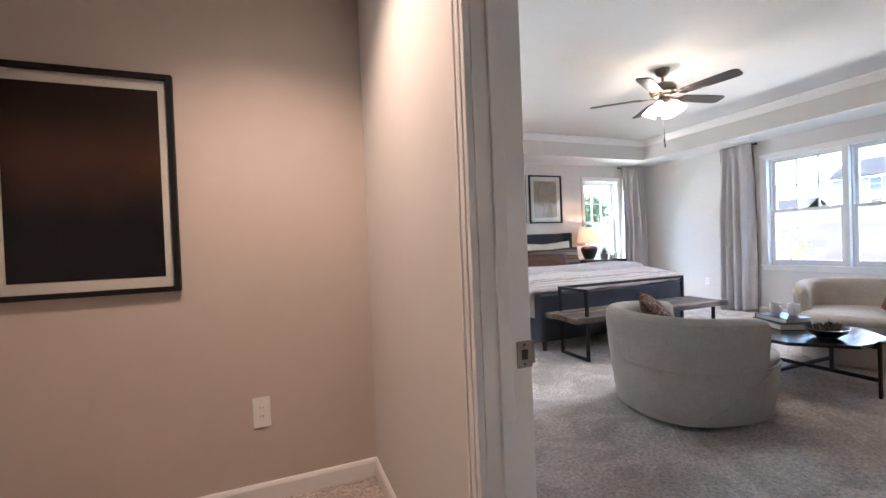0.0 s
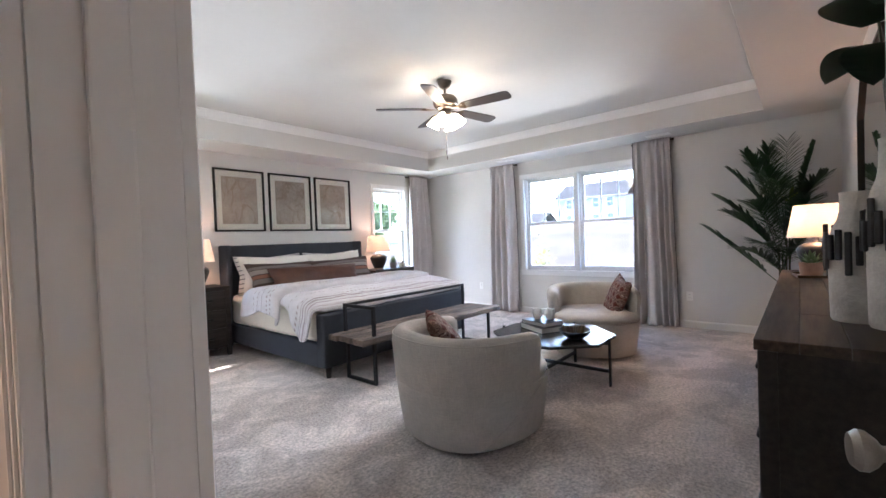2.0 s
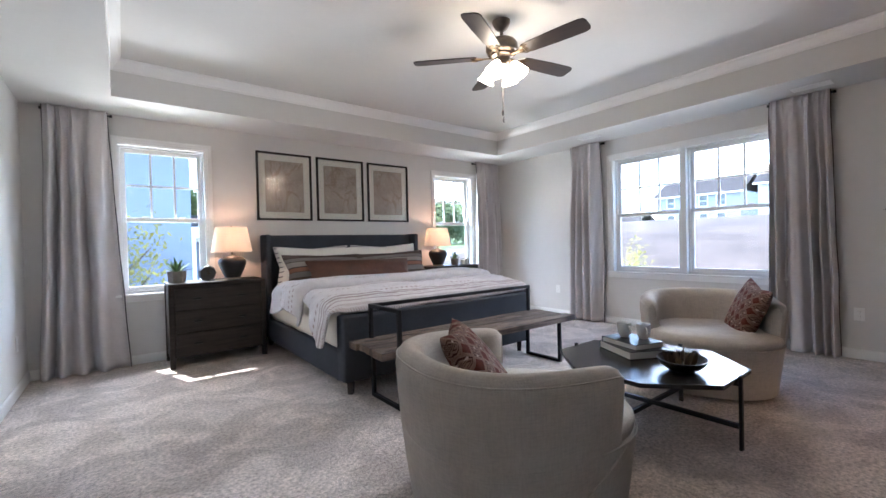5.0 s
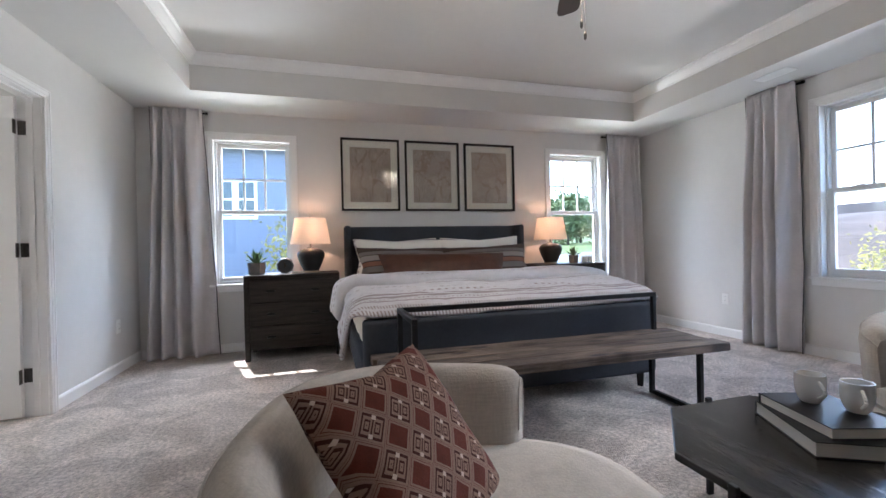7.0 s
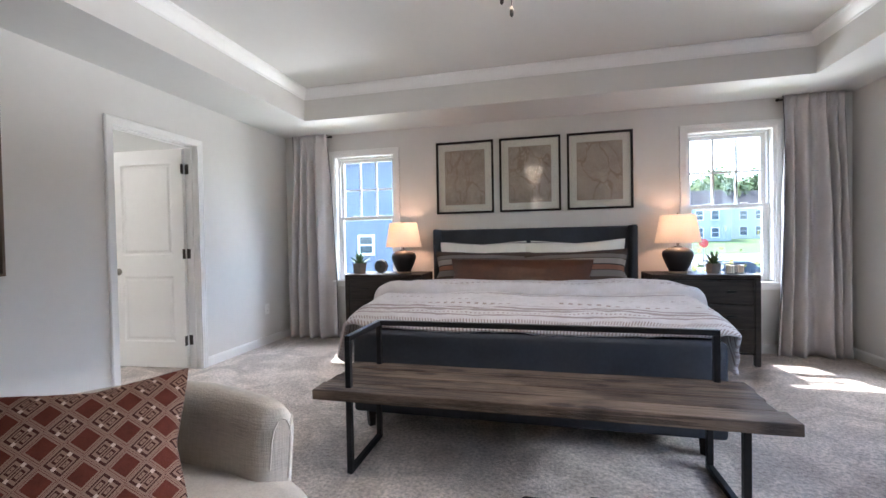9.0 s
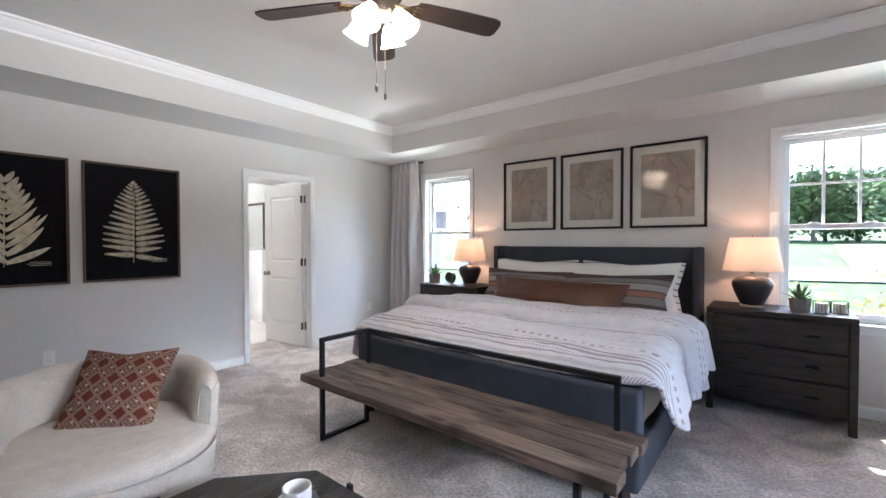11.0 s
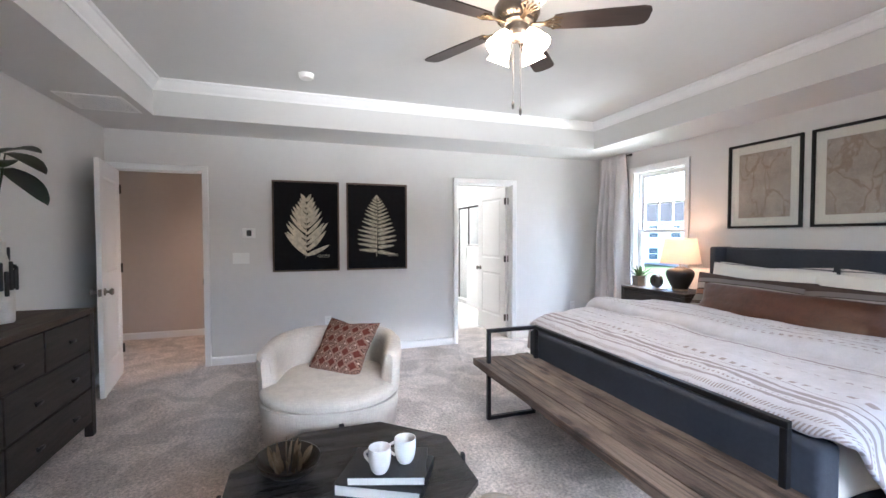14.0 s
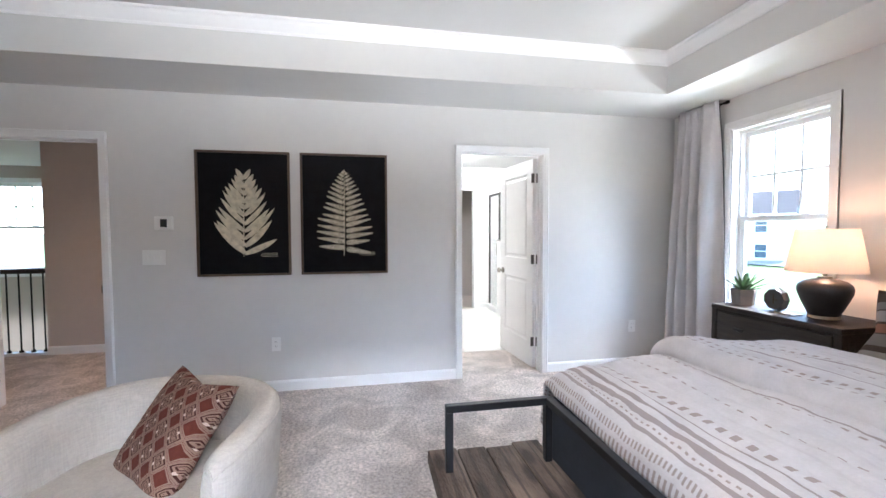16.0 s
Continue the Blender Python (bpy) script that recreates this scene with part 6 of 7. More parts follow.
# ---- palm ----
def palm():
    d = thing("palm", "tall dark green palm in a woven basket", "plant", pose(5.43, 0.62, 0))
    part("basket", lathe(bmesh.new(), ((0.0, 0.0), (0.105, 0.0), (0.125, 0.08), (0.128, 0.2), (0.118, 0.30), (0.108, 0.30), (0.116, 0.2), (0.10, 0.05), (0.0, 0.04)), 28), BASKET, d, "woven rush basket", True)
    part("soil", lathe(bmesh.new(), ((0.0, 0.255), (0.109, 0.25)), 20), SOIL, d)
    rnd = random.Random(11)
    # height at which the rib leaves the stem, the tip, how far the rib bows upward, and the leaflets' length
    fronds = ((0.60, (-0.10, 0.66, 1.24), 0.02, 0.30), (0.95, (-0.06, 0.56, 1.58), 0.12, 0.30), (0.85, (-0.20, 0.46, 1.40), 0.14, 0.30), (1.10, (0.02, 0.44, 1.86), 0.10, 0.32),
              (1.22, (-0.10, 0.30, 2.00), 0.10, 0.32), (1.25, (0.04, 0.12, 2.06), 0.06, 0.32), (1.25, (-0.12, -0.04, 2.08), 0.04, 0.32), (1.20, (-0.04, -0.24, 2.04), 0.02, 0.16),
              (1.15, (-0.18, -0.32, 1.72), 0.14, 0.24), (1.00, (0.16, -0.24, 1.66), 0.14, 0.26), (1.05, (-0.44, 0.02, 1.66), 0.16, 0.28), (0.85, (-0.46, -0.12, 1.30), 0.20, 0.28),
              (0.72, (-0.40, 0.16, 1.08), 0.18, 0.28), (0.75, (-0.14, -0.30, 1.22), 0.18, 0.26), (0.90, (0.24, 0.24, 1.52), 0.16, 0.26), (0.66, (-0.26, 0.36, 1.02), 0.14, 0.26),
              (0.70, (-0.32, -0.04, 1.02), 0.18, 0.26), (0.95, (-0.30, 0.24, 1.48), 0.16, 0.30), (1.10, (-0.30, 0.12, 1.78), 0.12, 0.30), (1.00, (-0.26, -0.20, 1.48), 0.16, 0.28))
    for k in range(4):
        a = k * 1.6
        foot, top = Vector((0.035 * math.cos(a), 0.035 * math.sin(a), 0.25)), Vector((0.05 * math.cos(a + 0.4), 0.05 * math.sin(a + 0.4), 0.95 + 0.11 * k))
        part("stem", tube(bmesh.new(), [foot.lerp(top, i / 6) for i in range(7)], [0.012 - 0.001 * i for i in range(7)], 8), PALMSTEM, d, "thin brown-green stem")
    for n, (z0, tip, bow, reach) in enumerate(fronds):
        k = n % 4
        base = Vector((0.045 * math.cos(k * 1.6 + 0.2), 0.045 * math.sin(k * 1.6 + 0.2), z0))
        tip = Vector(tip)
        elbow = base.lerp(tip, 0.5) + Vector((0, 0, bow))
        bm = bmesh.new()
        N = 30
        pts = [base * (1 - i / N) ** 2 + elbow * 2 * (i / N) * (1 - i / N) + tip * (i / N) ** 2 for i in range(N + 1)]
        tube(bm, pts, [0.0055 * (1 - 0.75 * i / N) for i in range(N + 1)])
        for i in range(7, N + 1):
            t = (i - 7) / (N - 7)
            ln = reach * math.sin(math.pi * (0.22 + 0.62 * t)) * rnd.uniform(0.85, 1.1)
            way = (pts[i] - pts[i - 1]).normalized()
            side = way.cross(Vector((0, 0, 1)))
            side = side.normalized() if side.length > 0.05 else Vector((1, 0, 0))
            up = side.cross(way)
            for s in (-1, 1):
                wild = Vector((rnd.gauss(0, 0.06), rnd.gauss(0, 0.06), rnd.gauss(0, 0.06)))
                tipv = pts[i] + (way * (0.62 + 0.7 * t * t) + side * s * 0.88 + up * 0.22 + wild).normalized() * ln
                leaf_blade(bm, pts[i], tipv, 0.16 * ln, 0.0128, 5, 0.30)
        part("frond", bm, LEAF, d)
    for dx, dy, dz in ((-0.10, -0.02, 0.22), (-0.06, -0.13, 0.17), (-0.12, 0.10, 0.12), (-0.16, -0.06, 0.14)):
        bm = bmesh.new()
        leaf_blade(bm, (-0.05, -0.06, 1.46), (-0.05 + dx, -0.06 + dy, 1.46 + dz), 0.02, 0.020, 6, 0.4)
        part("young_leaf", bm, YELLOWLEAF, d, "young yellow-green leaf")


palm()


# ---- curtains ----
def curtain(m, w_top, w_bot, shift, folds, label, edge):
    """Local x along the rod, y toward the room; hangs from z = 2.43 to the floor."""
    d = thing("curtain", label, "curtain", m, "curtains")
    rows, cols = 48, folds * 22 + 1
    rnd = random.Random(int(w_top * 1000) + folds)
    turn = rnd.uniform(0, 6)

    def at(i, j):
        t, u = i / (rows - 1), j / (cols - 1)
        z = 2.434 - t * 2.422
        w = w_top + (w_bot - w_top) * t ** 1.3
        k = u * folds + 0.34 * math.sin(u * 6.3 + turn) + 0.16 * t * math.sin(u * 9 + 2 * turn)
        wave = math.cos(2 * math.pi * k + 0.5 * math.sin(t * 1.7 + turn))
        wave = math.copysign(abs(wave) ** 0.75, wave)
        a = (0.018 + 0.060 * min(1, t * 2.2) ** 0.8) * (0.72 + 0.42 * math.sin(u * 7 + turn) ** 2)
        fall = a * wave + 0.012 * noise.noise(Vector((u * 5, t * 3, w_top)))
        # pinched pleats at the heading open into the long folds
        head = max(0.0, 1 - t / 0.10)
        pleat = 0.016 * math.cos(4 * math.pi * k)
        y = 0.092 + fall * (1 - 0.6 * head) + pleat * head
        x = -w / 2 + w * u + shift * t + 0.010 * noise.noise(Vector((u * 7, t * 5, 3))) - 0.010 * math.sin(4 * math.pi * k) * head
        if t > 0.96:
            y += 0.010 * math.sin(u * 30)
        return Vector((x, y, z))

    bm = bmesh.new()
    g = sheet(bm, rows, cols, at)
    c = part("panel", bm, CURTAIN, d, smooth=True)
    mod = c.modifiers.new("thickness", 'SOLIDIFY')
    mod.thickness = 0.003
    for e in edge:
        bm = bmesh.new()
        j = 0 if e < 0 else cols - 1
        tube(bm, [at(i * (rows - 1) / 220, j) for i in range(221)], [(0.0026, 0.0062)[i % 2] for i in range(221)], 5)
        part("edging", bm, BLACKTRIM, d, "black stitched edge")
    bm = bmesh.new()
    rod(bm, (-w_top / 2 - 0.01, 0.022, 2.414), (w_top / 2 + 0.01, 0.022, 2.414), 0.009, seg=12)
    for s in (-1, 1):
        rod(bm, (s * (w_top / 2 + 0.01), 0.022, 2.414), (s * (w_top / 2 + 0.030), 0.022, 2.414), 0.014, seg=12)
        rod(bm, (s * (w_top / 2 - 0.02), 0.002, 2.414), (s * (w_top / 2 - 0.02), 0.022, 2.414), 0.007, seg=10)
    part("rod", bm, BLACKMETAL, d, "short black curtain rod")


curtain(pose(0.37, NY, 0, 0, 0, 180), 0.45, 0.64, -0.02, 4, "pale grey-lilac linen curtain with black stitched edges, floor length", (-1, 1))
curtain(pose(5.50, NY, 0, 0, 0, 180), 0.47, 0.58, 0.02, 5, "pale grey-lilac linen curtain with black stitched edges, floor length", (-1, 1))
curtain(pose(EX, 4.245, 0, 0, 0, 90), 0.45, 0.53, 0.0, 4, "pale grey-lilac linen curtain with black stitched edges, floor length", (-1, 1))
curtain(pose(EX, 1.955, 0, 0, 0, 90), 0.45, 0.50, -0.02, 5, "pale grey-lilac linen curtain with black stitched edges, floor length", (-1, 1))


# ---- ceiling fan ----
def ceiling_fan():
    d = thing("ceiling_fan", "dark bronze ceiling fan with five dark blades and lit glass shades", "ceiling fan", pose(2.94, 3.07, TRAYTOP))
    part("canopy", lathe(bmesh.new(), ((0.0, 0.0), (0.068, 0.0), (0.066, -0.02), (0.050, -0.05), (0.028, -0.068), (0.0, -0.068)), 32), FANMETAL, d, smooth=True)
    part("downrod", rod(bmesh.new(), (0, 0, -0.068), (0, 0, -0.125), 0.013, seg=16), FANMETAL, d)
    part("motor", lathe(bmesh.new(), ((0.0, -0.118), (0.03, -0.12), (0.055, -0.135), (0.10, -0.150), (0.118, -0.175), (0.120, -0.215), (0.105, -0.235), (0.085, -0.245), (0.085, -0.262), (0.060, -0.275), (0.055, -0.305), (0.068, -0.312), (0.062, -0.335), (0.03, -0.348), (0.0, -0.35)), 40), FANMETAL, d, smooth=True)
    bm = bmesh.new()
    for i in range(36):
        a = 2 * math.pi * i / 36
        c, s = math.cos(a), math.sin(a)
        rod(bm, (0.088 * c, 0.088 * s, -0.2455), (0.108 * c, 0.108 * s, -0.2355), 0.0025, seg=5)
    part("vent_ribs", bm, BRASS, d)
    for i in range(5):
        a = 63 + 72 * i
        m = pose(0, 0, -0.262, 0, 0, a) @ pose(0, 0, 0, -11, 0, 0)
        bm = bmesh.new()
        out = [(0.19, 0.048), (0.24, 0.056), (0.45, 0.066), (0.62, 0.068), (0.652, 0.058), (0.664, 0.035)]
        ring = [(x, -y) for x, y in out] + [(x, y) for x, y in reversed(out)]
        lo, hi = [bm.verts.new((x, y, -0.004)) for x, y in ring], [bm.verts.new((x, y, 0.004)) for x, y in ring]
        bm.faces.new(lo[::-1])
        bm.faces.new(hi)
        for k in range(len(ring)):
            q = (k + 1) % len(ring)
            bm.faces.new((lo[k], lo[q], hi[q], hi[k]))
        b = part("blade", bm, BLADE, d, "dark walnut blade")
        b.matrix_local = m
        bm = boxes((0.075, -0.012, -0.010, 0.15, 0.012, -0.003), bevel=0.002)
        for k in range(5):
            w = -0.044 + 0.022 * k
            rod(bm, (0.145, w * 0.3, -0.007), (0.225 - abs(w) * 0.6, w, -0.007), 0.0045, seg=6)
        for s in (-1, 1):
            rod(bm, (0.15, 0, -0.007), (0.19, s * 0.046, -0.007), 0.004, seg=6)
            rod(bm, (0.19, s * 0.046, -0.007), (0.23, s * 0.030, -0.007), 0.004, seg=6)
        p = part("blade_bracket", bm, BRASS, b, "ornate metal bracket")
    for i in range(4):
        a = radians(20 + 90 * i)
        arm = part("lamp_arm", rod(bmesh.new(), (0.04 * math.cos(a), 0.04 * math.sin(a), -0.325), (0.085 * math.cos(a), 0.085 * math.sin(a), -0.335), 0.010, seg=10), FANMETAL, d)
        bm = lathe(bmesh.new(), ((0.022, 0.0), (0.034, -0.02), (0.046, -0.05), (0.055, -0.085), (0.066, -0.105), (0.063, -0.105), (0.052, -0.083), (0.043, -0.05), (0.030, -0.02), (0.018, -0.002), (0.022, 0.0)), 28)
        g = part("glass_shade", bm, FANGLASS, arm, "frosted bell glass, glowing", True)
        g.matrix_local = Matrix.Translation((0.088 * math.cos(a), 0.088 * math.sin(a), -0.330)) @ Matrix.Rotation(-radians(30), 4, Vector((-math.sin(a), math.cos(a), 0)))
    for s, zl in ((-1, -0.66), (1, -0.70)):
        bm = bmesh.new()
        x, y = 0.018 * s, 0.012 * s
        rod(bm, (x, y, -0.345), (x, y, zl), 0.0016, seg=5)
        lathe(bm, ((0.0, zl - 0.045), (0.007, zl - 0.036), (0.008, zl - 0.015), (0.003, zl)), 10, (x, y, 0))
        part("pull_chain", bm, BRONZE, d, "metal pull chain with a bead")


ceiling_fan()


# ---- small fixtures ----
def plate(name, label, m, w, h, kind):
    """A wall plate; local x along the wall, y toward the room."""
    d = thing(name, label, name.replace("_", " "), m)
    part("cover_plate", boxes((-w / 2, 0, -h / 2, w / 2, 0.006, h / 2), bevel=0.002), PLASTIC, d)
    if kind == "outlet":
        for z in (-0.02, 0.02):
            s = part("socket", lathe(bmesh.new(), ((0.0, 0.0), (0.0165, 0.0), (0.016, 0.002), (0.0, 0.002)), 20), PLASTIC, d)
            s.matrix_local = pose(0, 0.006, z, -90, 0, 0)
            part("slots", boxes((-0.007, 0.0081, z - 0.002, -0.005, 0.0086, z + 0.007), (0.005, 0.0081, z - 0.002, 0.007, 0.0086, z + 0.007)), DARKPLASTIC, d)
    if kind == "switch":
        for k in range(3):
            x = (k - 1) * 0.046
            part("toggle", boxes((x - 0.005, 0.006, -0.011, x + 0.005, 0.014, 0.011), bevel=0.002), PLASTIC, d)
    if kind == "thermostat":
        part("body", boxes((-w / 2 + 0.004, 0.006, -h / 2 + 0.004, w / 2 - 0.004, 0.024, h / 2 - 0.004), bevel=0.004), PLASTIC, d)
        part("display", boxes((-0.028, 0.0242, -0.030, 0.020, 0.0250, 0.032)), DARKPLASTIC, d, "dark display")


WEST = dict(rx=0, ry=0, rz=-90)
plate("thermostat", "white thermostat with a dark square display", pose(WX, 1.435, 1.41, **WEST), 0.135, 0.108, "thermostat")
plate("light_switch", "white three-gang light switch plate", pose(WX, 1.355, 1.14, **WEST), 0.165, 0.118, "switch")
for y in (2.255, 5.575):
    plate("outlet", "white wall outlet with two sockets", pose(WX, y, 0.40, **WEST), 0.072, 0.117, "outlet")
plate("outlet", "white wall outlet with two sockets", pose(EX, 1.57, 0.40, 0, 0, 90), 0.072, 0.117, "outlet")
plate("outlet", "white wall outlet with two sockets", pose(EX, 4.80, 0.40, 0, 0, 90), 0.072, 0.117, "outlet")
plate("outlet", "white wall outlet on the hall wall", pose(-0.66, HALL_N, 0.42, 0, 0, 180), 0.075, 0.14, "outlet")


def smoke_detector():
    d = thing("smoke_detector", "round white smoke detector on the ceiling", "smoke detector", pose(1.156, 2.03, TRAYTOP))
    part("base", lathe(bmesh.new(), ((0.0, 0.0), (0.066, 0.0), (0.066, -0.012), (0.0, -0.012)), 32), PLASTIC, d)
    part("cover", lathe(bmesh.new(), ((0.058, -0.012), (0.057, -0.030), (0.050, -0.038), (0.0, -0.040)), 32), PLASTIC, d, smooth=True)


smoke_detector()


def vent(name, label, x0, y0, x1, y1, slats, along_x):
    d = thing(name, label, "ceiling vent", pose(0, 0, CEILING))
    b = 0.022
    part("vent_frame", boxes((x0, y0, -0.008, x0 + b, y1, 0), (x1 - b, y0, -0.008, x1, y1, 0), (x0 + b, y0, -0.008, x1 - b, y0 + b, 0), (x0 + b, y1 - b, -0.008, x1 - b, y1, 0), bevel=0.002, seg=1), PLASTIC, d)
    part("backing", boxes((x0 + b, y0 + b, -0.0015, x1 - b, y1 - b, -0.0005)), DARKPLASTIC, d)
    for i in range(slats):
        f = (i + 0.5) / slats
        if along_x:
            y = y0 + b + (y1 - y0 - 2 * b) * f
            bm = boxes((x0 + b, y - 0.0055, -0.006, x1 - b, y + 0.0055, -0.004))
        else:
            x = x0 + b + (x1 - x0 - 2 * b) * f
            bm = boxes((x - 0.0055, y0 + b, -0.006, x + 0.0055, y1 - b, -0.004))
        part("slat", bm, PLASTIC, d)


vent("supply_vent", "white slatted air vent in the lowered ceiling", 5.40, 3.84, 5.53, 4.12, 6, False)
vent("supply_vent", "white slatted air vent in the lowered ceiling", 5.50, 1.68, 5.63, 1.96, 6, False)
vent("return_grille", "large white return-air grille in the lowered ceiling", 0.68, 0.255, 1.11, 0.69, 26, True)


def hall_lamp():
    d = thing("hall_recessed_light", "white round recessed hall ceiling light, lit warm", "ceiling light", pose(-0.60, 1.45, CEILING))
    part("ring", lathe(bmesh.new(), ((0.065, 0.0), (0.066, -0.006), (0.09, -0.008), (0.095, 0.0)), 28), PLASTIC, d, smooth=True)
    part("lens", lathe(bmesh.new(), ((0.0, -0.003), (0.064, -0.003), (0.064, 0.0)), 28), DOWNLIGHT, d)


hall_lamp()
hall_spot = bpy.data.lights.new("hall_light", 'SPOT')
hall_spot.energy, hall_spot.color, hall_spot.shadow_soft_size = 5.6, (1.0, 0.66, 0.46), 0.05
hall_spot.spot_size, hall_spot.spot_blend = radians(140), 0.8
new("hall_light", hall_spot).matrix_world = look((-0.60, 1.45, 2.425), (-0.60, 1.451, 0.0))
lamp_light("fan_light", (2.94, 3.07, 2.24), 0.9, (1.0, 0.70, 0.47), 0.12)
lamp_light("bath_light", (-1.75, 4.35, 2.39), 4.5, (1.0, 0.95, 0.88), 0.06)
lamp_light("bath_light", (-2.3, 4.2, 2.39), 4.5, (1.0, 0.95, 0.88), 0.06)


# ---- outside ----
def ground_height(x, y):
    e = max(0.0, min(1.0, (x - 9.0) / 22.0))
    hill = -2.6 + 5.0 * e * e * (3 - 2 * e) + 0.012 * max(0.0, x - 31)
    n = max(0.0, min(1.0, (y - 24.0) / 60.0))
    north = -2.9 + 3.6 * n * n * (3 - 2 * n) + 0.02 * max(0.0, y - 84)
    w = max(0.0, min(1.0, (x - 6.0) / 10.0)) * max(0.0, min(1.0, 1.25 - (y - 21.0) / 16.0))
    return north * (1 - w) + hill * w + 0.05 * noise.noise(Vector((x * 0.15, y * 0.15, 0)))


def terrain():
    bm = bmesh.new()
    xs = [-2500, -900, -300, -120, -60, -40] + [-30 + 2.5 * i for i in range(37)] + [75, 100, 150, 300, 900, 2500]
    ys = [-2500, -900, -300, -100, -40] + [-20 + 2.5 * i for i in range(45)] + [105, 130, 170, 300, 900, 2500]

    def at(i, j):
        x, y = xs[i], ys[j]
        return Vector((x, y, ground_height(x, y)))

    sheet(bm, len(xs), len(ys), at)
    ob = new("ground", mesh_of("ground", bm, GRASS, True))
    ob.data.materials.append(DRYHILL)
    for p in ob.data.polygons:
        if p.center.x > 8.5 and p.center.y < 32 + 0.1 * p.center.x:
            p.material_index = 1
    tagged(ob, "grassy ground rising to a dry bare hill", "ground", kind="structure")


terrain()


def house(m, w, dp, h, roof, wall_mat, label, wins, group="", board=0.0, rake=0.45):
    """A gabled house; local x along its front, which faces -y; base at z = 0. wins: (x, z, w, h) on the front."""
    d = thing("house", label, "house", m, group)
    wl = part("wall", boxes((-w / 2, 0, 0, w / 2, dp, h)), wall_mat, d)
    bm = bmesh.new()
    ov = rake
    a = [bm.verts.new(p) for p in ((-w / 2 - ov, -ov, h - 0.12), (w / 2 + ov, -ov, h - 0.12), (w / 2 + ov, dp / 2, h + roof), (-w / 2 - ov, dp / 2, h + roof), (w / 2 + ov, dp + ov, h - 0.12), (-w / 2 - ov, dp + ov, h - 0.12))]
    bm.faces.new((a[0], a[1], a[2], a[3]))
    bm.faces.new((a[3], a[2], a[4], a[5]))
    r = bmesh.ops.solidify(bm, geom=bm.faces, thickness=0.16)
    part("roof", bm, SHINGLE, d, "grey shingle roof")
    bm = bmesh.new()
    for s in (-1, 1):
        t = [bm.verts.new((s * w / 2, y, z)) for y, z in ((0, h), (dp, h), (dp / 2, h + roof - 0.1))]
        bm.faces.new(t)
    bmesh.ops.solidify(bm, geom=bm.faces, thickness=0.05)
    part("gable", bm, wall_mat, d)
    part("fascia", boxes((-w / 2 - ov, -ov - 0.03, h - 0.30, w / 2 + ov, -ov + 0.02, h - 0.10)), TRIM, d, "white fascia")
    if board:
        k = int(h / board)
        bb = bmesh.new()
        v = [bb.verts.new(p) for p in ((-w / 2, -0.016, 0), (w / 2, -0.016, 0), (w / 2, -0.004, board), (-w / 2, -0.004, board), (-w / 2, 0.0, 0), (w / 2, 0.0, 0))]
        bb.faces.new((v[0], v[1], v[2], v[3]))
        bb.faces.new((v[0], v[4], v[5], v[1]))
        me = mesh_of("siding_board", bb, wall_mat)
        for i in range(k):
            o = new("siding_board", me)
            o.parent = wl
            o.location = (0, 0, i * board)
    for x, z, ww, wh in wins:
        f = part("window", boxes((x - ww / 2 - 0.09, -0.06, z - 0.09, x + ww / 2 + 0.09, -0.02, z), (x - ww / 2 - 0.09, -0.06, z + wh, x + ww / 2 + 0.09, -0.02, z + wh + 0.09), (x - ww / 2 - 0.09, -0.06, z, x - ww / 2, -0.02, z + wh), (x + ww / 2, -0.06, z, x + ww / 2 + 0.09, -0.02, z + wh), (x - ww / 2, -0.055, z + wh / 2 - 0.03, x + ww / 2, -0.03, z + wh / 2 + 0.03)), TRIM, d, "white window frame")
        part("pane", boxes((x - ww / 2, -0.04, z, x + ww / 2, -0.032, z + wh)), FARGLASS, f)
    return d


# the neighbour to the north, a blue house with a lower wing and porch
nb = house(pose(-1.4, 16.0, -3.0), 7.6, 9.0, 7.6, 3.0, SIDING, "blue lap-sided two-storey house next door", ((-0.55, 5.15, 0.46, 1.1), (0.10, 5.15, 0.46, 1.1), (0.75, 5.15, 0.46, 1.1), (-1.95, 3.75, 0.5, 0.6)), board=0.16)
wing = house(pose(3.35, 18.0, -3.0), 1.9, 7.0, 4.7, 0.9, SIDING, "low blue wing with a white porch and grey roof", ((0.3, 2.0, 0.6, 1.3),), board=0.16, rake=0.2)
for x in (-0.85, -0.45, -0.05, 0.85):
    part("porch_post", boxes((x - 0.07, -1.55, 0, x + 0.07, -1.41, 4.5), bevel=0.01), TRIM, wing, "white porch post")
part("porch_roof", boxes((-1.0, -1.7, 4.5, 1.0, -0.22, 4.85)), TRIM, wing, "white porch roof edge")
part("porch_floor", boxes((-0.95, -1.6, 0, 0.95, -0.02, 1.6)), TRIM, wing, "white porch base")

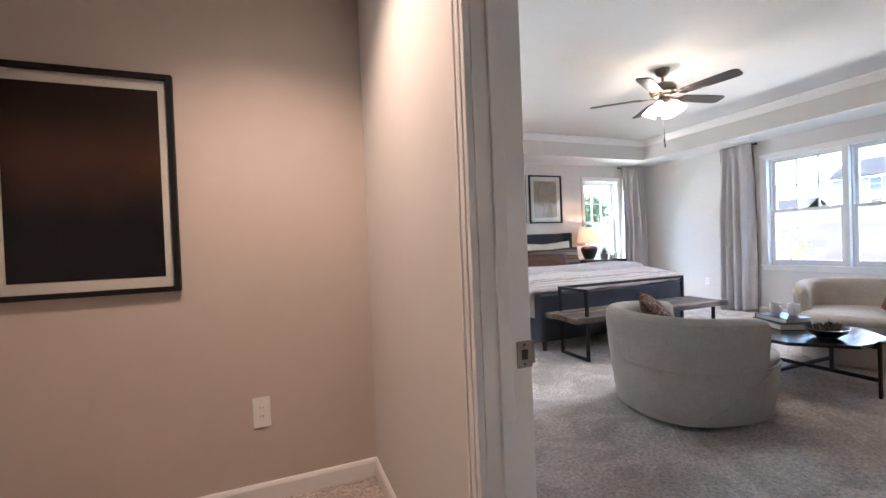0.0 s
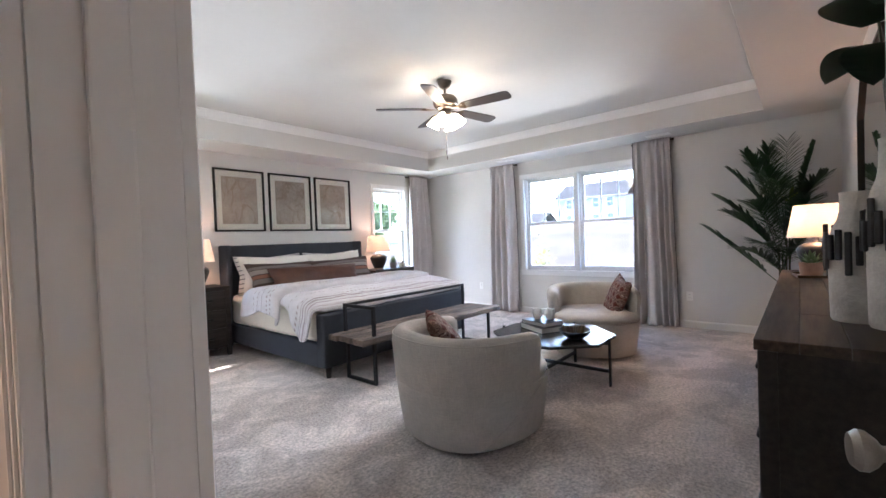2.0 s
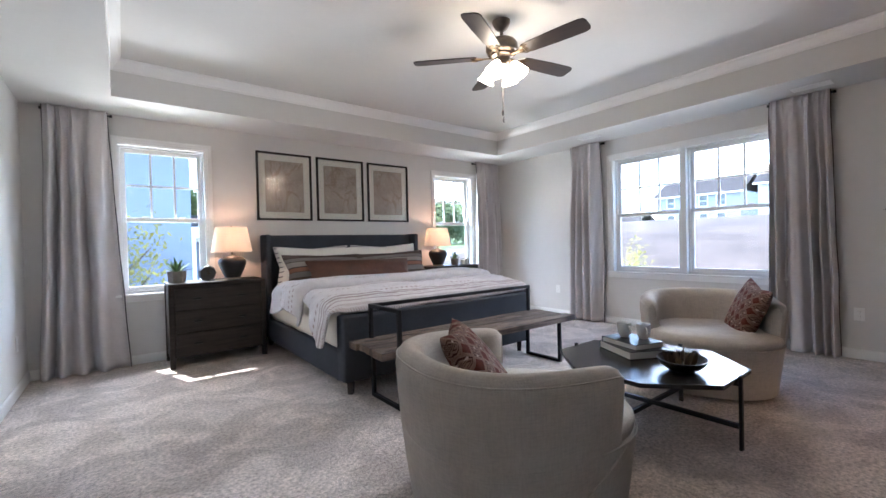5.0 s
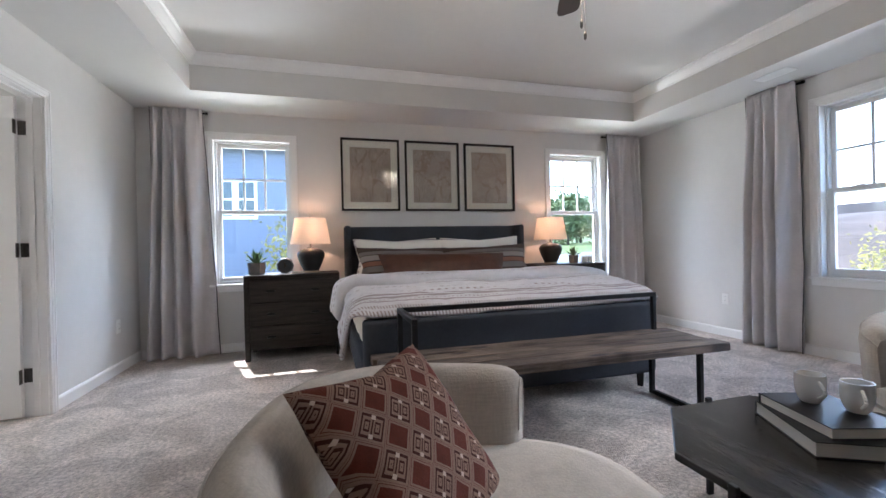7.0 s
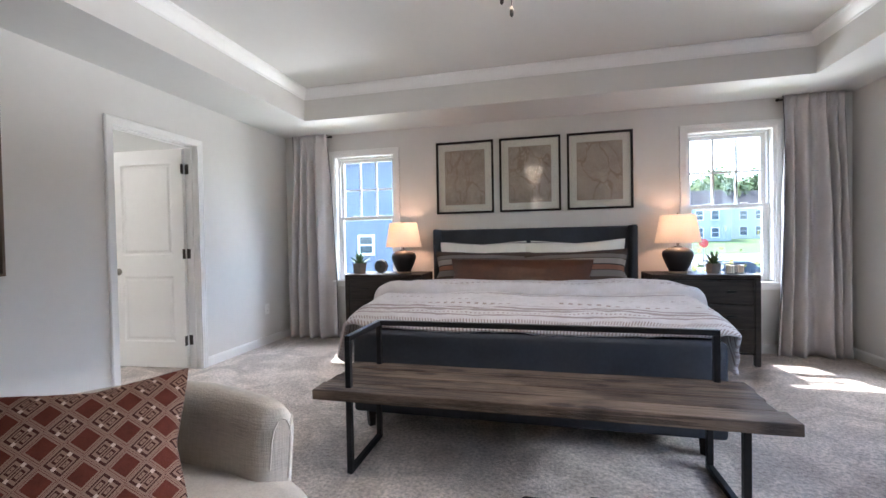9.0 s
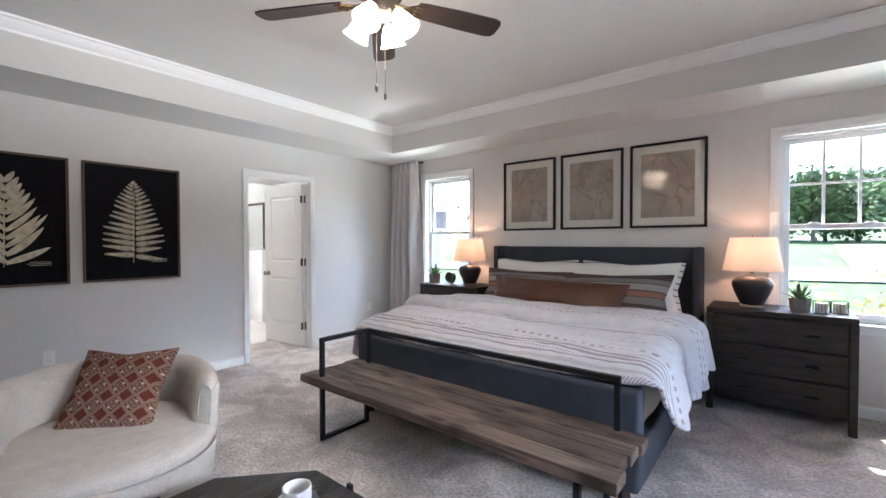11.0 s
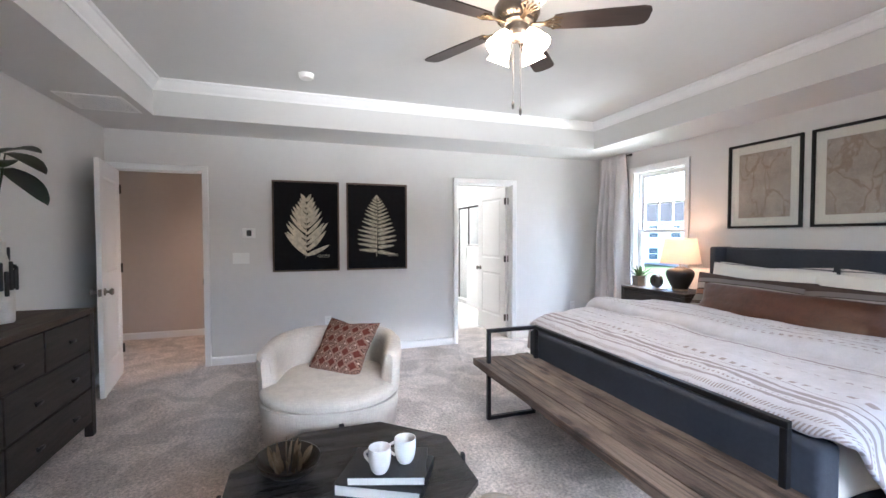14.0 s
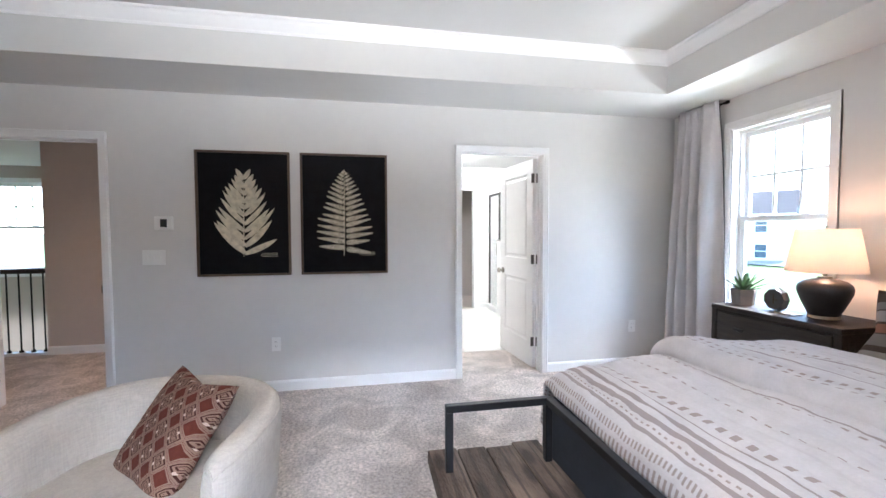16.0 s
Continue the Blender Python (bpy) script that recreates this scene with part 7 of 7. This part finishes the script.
far = ((26, 74, 0, GREYSIDING, 11, 6.0), (40, 82, -12, PALESIDING, 11, 6.2), (-24, 52, 20, GREYSIDING, 12, 6.0), (-36, 42, 34, PALESIDING, 12, 5.6), (-52, 46, 40, REDSIDING, 12, 6.0))
for x, y, turn, mt, w, h in far:
    house(pose(x, y, ground_height(x, y) - 0.3, 0, 0, turn), w, 9, h, 2.6, mt, "two-storey house across the street", [(-w * 0.3 + w * 0.2 * i, z, 1.0, 1.4) for i in range(4) for z in (0.9, 3.6)], "far houses")
for i, (x, y, mt) in enumerate(((64, 40, PALESIDING), (66, 26, GREYSIDING), (62, 12, PALESIDING), (64, 0, GREYSIDING), (60, -14, PALESIDING))):
    house(pose(x, y, ground_height(x, y) - 0.3, 0, 0, -90), 11, 9, 5.2, 2.6, mt, "two-storey house on top of the hill", [(-3.4 + 2.2 * k, z, 1.0, 1.4) for k in range(4) for z in (0.9, 3.4)], "hilltop houses")


def tree_at(name, label, x, y, h, r, material, seed, leaves=1500, size=0.16, trunk=0.35, group=""):
    d = thing(name, label, "tree", pose(x, y, ground_height(x, y) - 0.1), group)
    rnd = random.Random(seed)
    bm = rod(bmesh.new(), (0, 0, 0), (0, 0, h * 0.75), 0.028 * h, 0.008 * h, 8)
    limbs = []
    for i in range(9):
        a, z = i * 2.4, h * (trunk + 0.06 * i)
        e = Vector((r * 0.62 * math.cos(a), r * 0.62 * math.sin(a), min(h * 0.92, z + h * 0.16)))
        rod(bm, (0, 0, z), e, 0.010 * h, 0.003 * h, 6)
        limbs.append(e)
    part("trunk", bm, BARK, d)
    verts, faces = [], []
    for k in range(leaves):
        c = limbs[k % 9] if k % 3 else Vector((0, 0, h * (0.6 + 0.3 * rnd.random())))
        p = c + Vector((rnd.gauss(0, r * 0.30), rnd.gauss(0, r * 0.30), rnd.gauss(0, h * 0.10)))
        u = Vector((rnd.gauss(0, 1), rnd.gauss(0, 1), rnd.gauss(0, 1))).normalized()
        v = u.orthogonal().normalized()
        s = size * rnd.uniform(0.6, 1.3)
        b = len(verts)
        verts += [p - u * s, p + v * s * 0.55, p + u * s, p - v * s * 0.55]
        faces.append((b, b + 1, b + 2, b + 3))
    me = bpy.data.meshes.new("crown")
    me.from_pydata([tuple(v) for v in verts], [], faces)
    me.materials.append(material)
    c = new("crown", me)
    c.parent = d
    return d


wood = tree_at("tree", "leafy green tree in the distance", 16, 108, 13, 5.5, HAZYFOLIAGE, 1, 4200, 0.5, 0.1, "far trees")
rt = random.Random(3)
for i in range(26):
    x, y = -16 + i * 4.2 + rt.uniform(-2, 2), (96, 108, 122)[i % 3] + rt.uniform(-5, 5)
    copy_thing(wood, pose(x, y, ground_height(x, y) - 0.5, 0, 0, rt.uniform(0, 360)))
tree_at("sapling", "young green tree on the dry slope", 13.6, 7.7, 3.4, 0.55, SHRUB, 5, 700, 0.06, 0.2)
tree_at("shrub", "yellow-green shrub between the houses", 0.75, 14.5, 4.6, 0.95, SHRUB, 6, 850, 0.075, 0.3)
tree_at("shrub", "yellow-green shrub outside the bedroom window", 5.35, 8.5, 3.45, 0.62, SHRUB, 9, 1100, 0.045, 0.5)
tree_at("shrub", "yellow-green shrub beside the neighbouring house", 6.6, 14.0, 2.4, 1.0, SHRUB, 7, 1200, 0.08, 0.1)
tree_at("shrub", "green shrub by the porch", 8.0, 19.0, 2.2, 1.1, FOLIAGE, 8, 1000, 0.09, 0.1)


def strip(name, label, pts, half, material, category):
    bm = bmesh.new()
    rows = []
    for (x0, y0), (x1, y1) in zip(pts, pts[1:]):
        dv = Vector((x1 - x0, y1 - y0, 0)).normalized()
        n = Vector((-dv.y, dv.x, 0))
        k = 14
        for i in range(k + 1):
            c = Vector((x0 + (x1 - x0) * i / k, y0 + (y1 - y0) * i / k, 0))
            rows.append([c + n * half, c - n * half])
    rows = [[Vector((p.x, p.y, ground_height(p.x, p.y) + 0.14)) for p in r] for r in rows]
    sheet(bm, len(rows), 2, lambda i, j: rows[i][j])
    solid(name, bm, material, label, category, kind="structure")


strip("road", "grey asphalt street", ((-60, 44), (-10, 46), (30, 52), (80, 70)), 3.6, ASPHALT, "road")
strip("driveway", "pale concrete driveway", ((12, 49), (12, 62), (13, 80)), 2.4, CONCRETE, "driveway")


def stop_sign():
    x, y = 17.5, 44.0
    d = thing("stop_sign", "red octagonal stop sign on a metal post", "road sign", pose(x, y, ground_height(x, y)))
    part("post", rod(bmesh.new(), (0, 0, 0), (0, 0, 2.4), 0.035, seg=8), NICKEL, d)
    bm = lathe(bmesh.new(), ((0.0, 0.0), (0.42, 0.0), (0.42, 0.01), (0.0, 0.01)), 8)
    bmesh.ops.rotate(bm, verts=bm.verts, cent=(0, 0, 0), matrix=Matrix.Rotation(radians(90), 3, 'X') @ Matrix.Rotation(radians(22.5), 3, 'Z'))
    bmesh.ops.translate(bm, verts=bm.verts, vec=(0, -0.04, 2.5))
    part("board", bm, SIGNRED, d, "red octagonal board")


stop_sign()


def car(x, y, turn, material, label):
    d = thing("car", label, "car", pose(x, y, ground_height(x, y) + 0.15, 0, 0, turn))
    bm = bmesh.new()
    prof = ((-2.2, 0.35), (-2.25, 0.75), (-1.9, 0.95), (-1.5, 1.0), (-0.9, 1.45), (0.6, 1.47), (1.3, 1.0), (2.1, 0.85), (2.25, 0.6), (2.2, 0.35))
    sides = [[bm.verts.new((px, s * (0.88 - 0.14 * max(0, pz - 0.95) / 0.5), pz)) for px, pz in prof] for s in (-1, 1)]
    bm.faces.new(sides[0])
    bm.faces.new(sides[1][::-1])
    for i in range(len(prof)):
        j = (i + 1) % len(prof)
        bm.faces.new((sides[0][i], sides[0][j], sides[1][j], sides[1][i]))
    part("body", bm, material, d)
    part("side_glass", boxes((-1.1, -0.86, 1.03, 0.9, 0.86, 1.36)), FARGLASS, d)
    for wx in (-1.4, 1.4):
        for s in (-1, 1):
            w = part("wheel", rod(bmesh.new(), (wx, s * 0.72, 0.33), (wx, s * 0.92, 0.33), 0.33, seg=18), DARKPLASTIC, d)
            part("rim", rod(bmesh.new(), (wx, s * 0.921, 0.33), (wx, s * 0.93, 0.33), 0.2, seg=14), NICKEL, w)


car(15.5, 33.0, 20, FARGLASS, "dark blue car parked at the kerb")
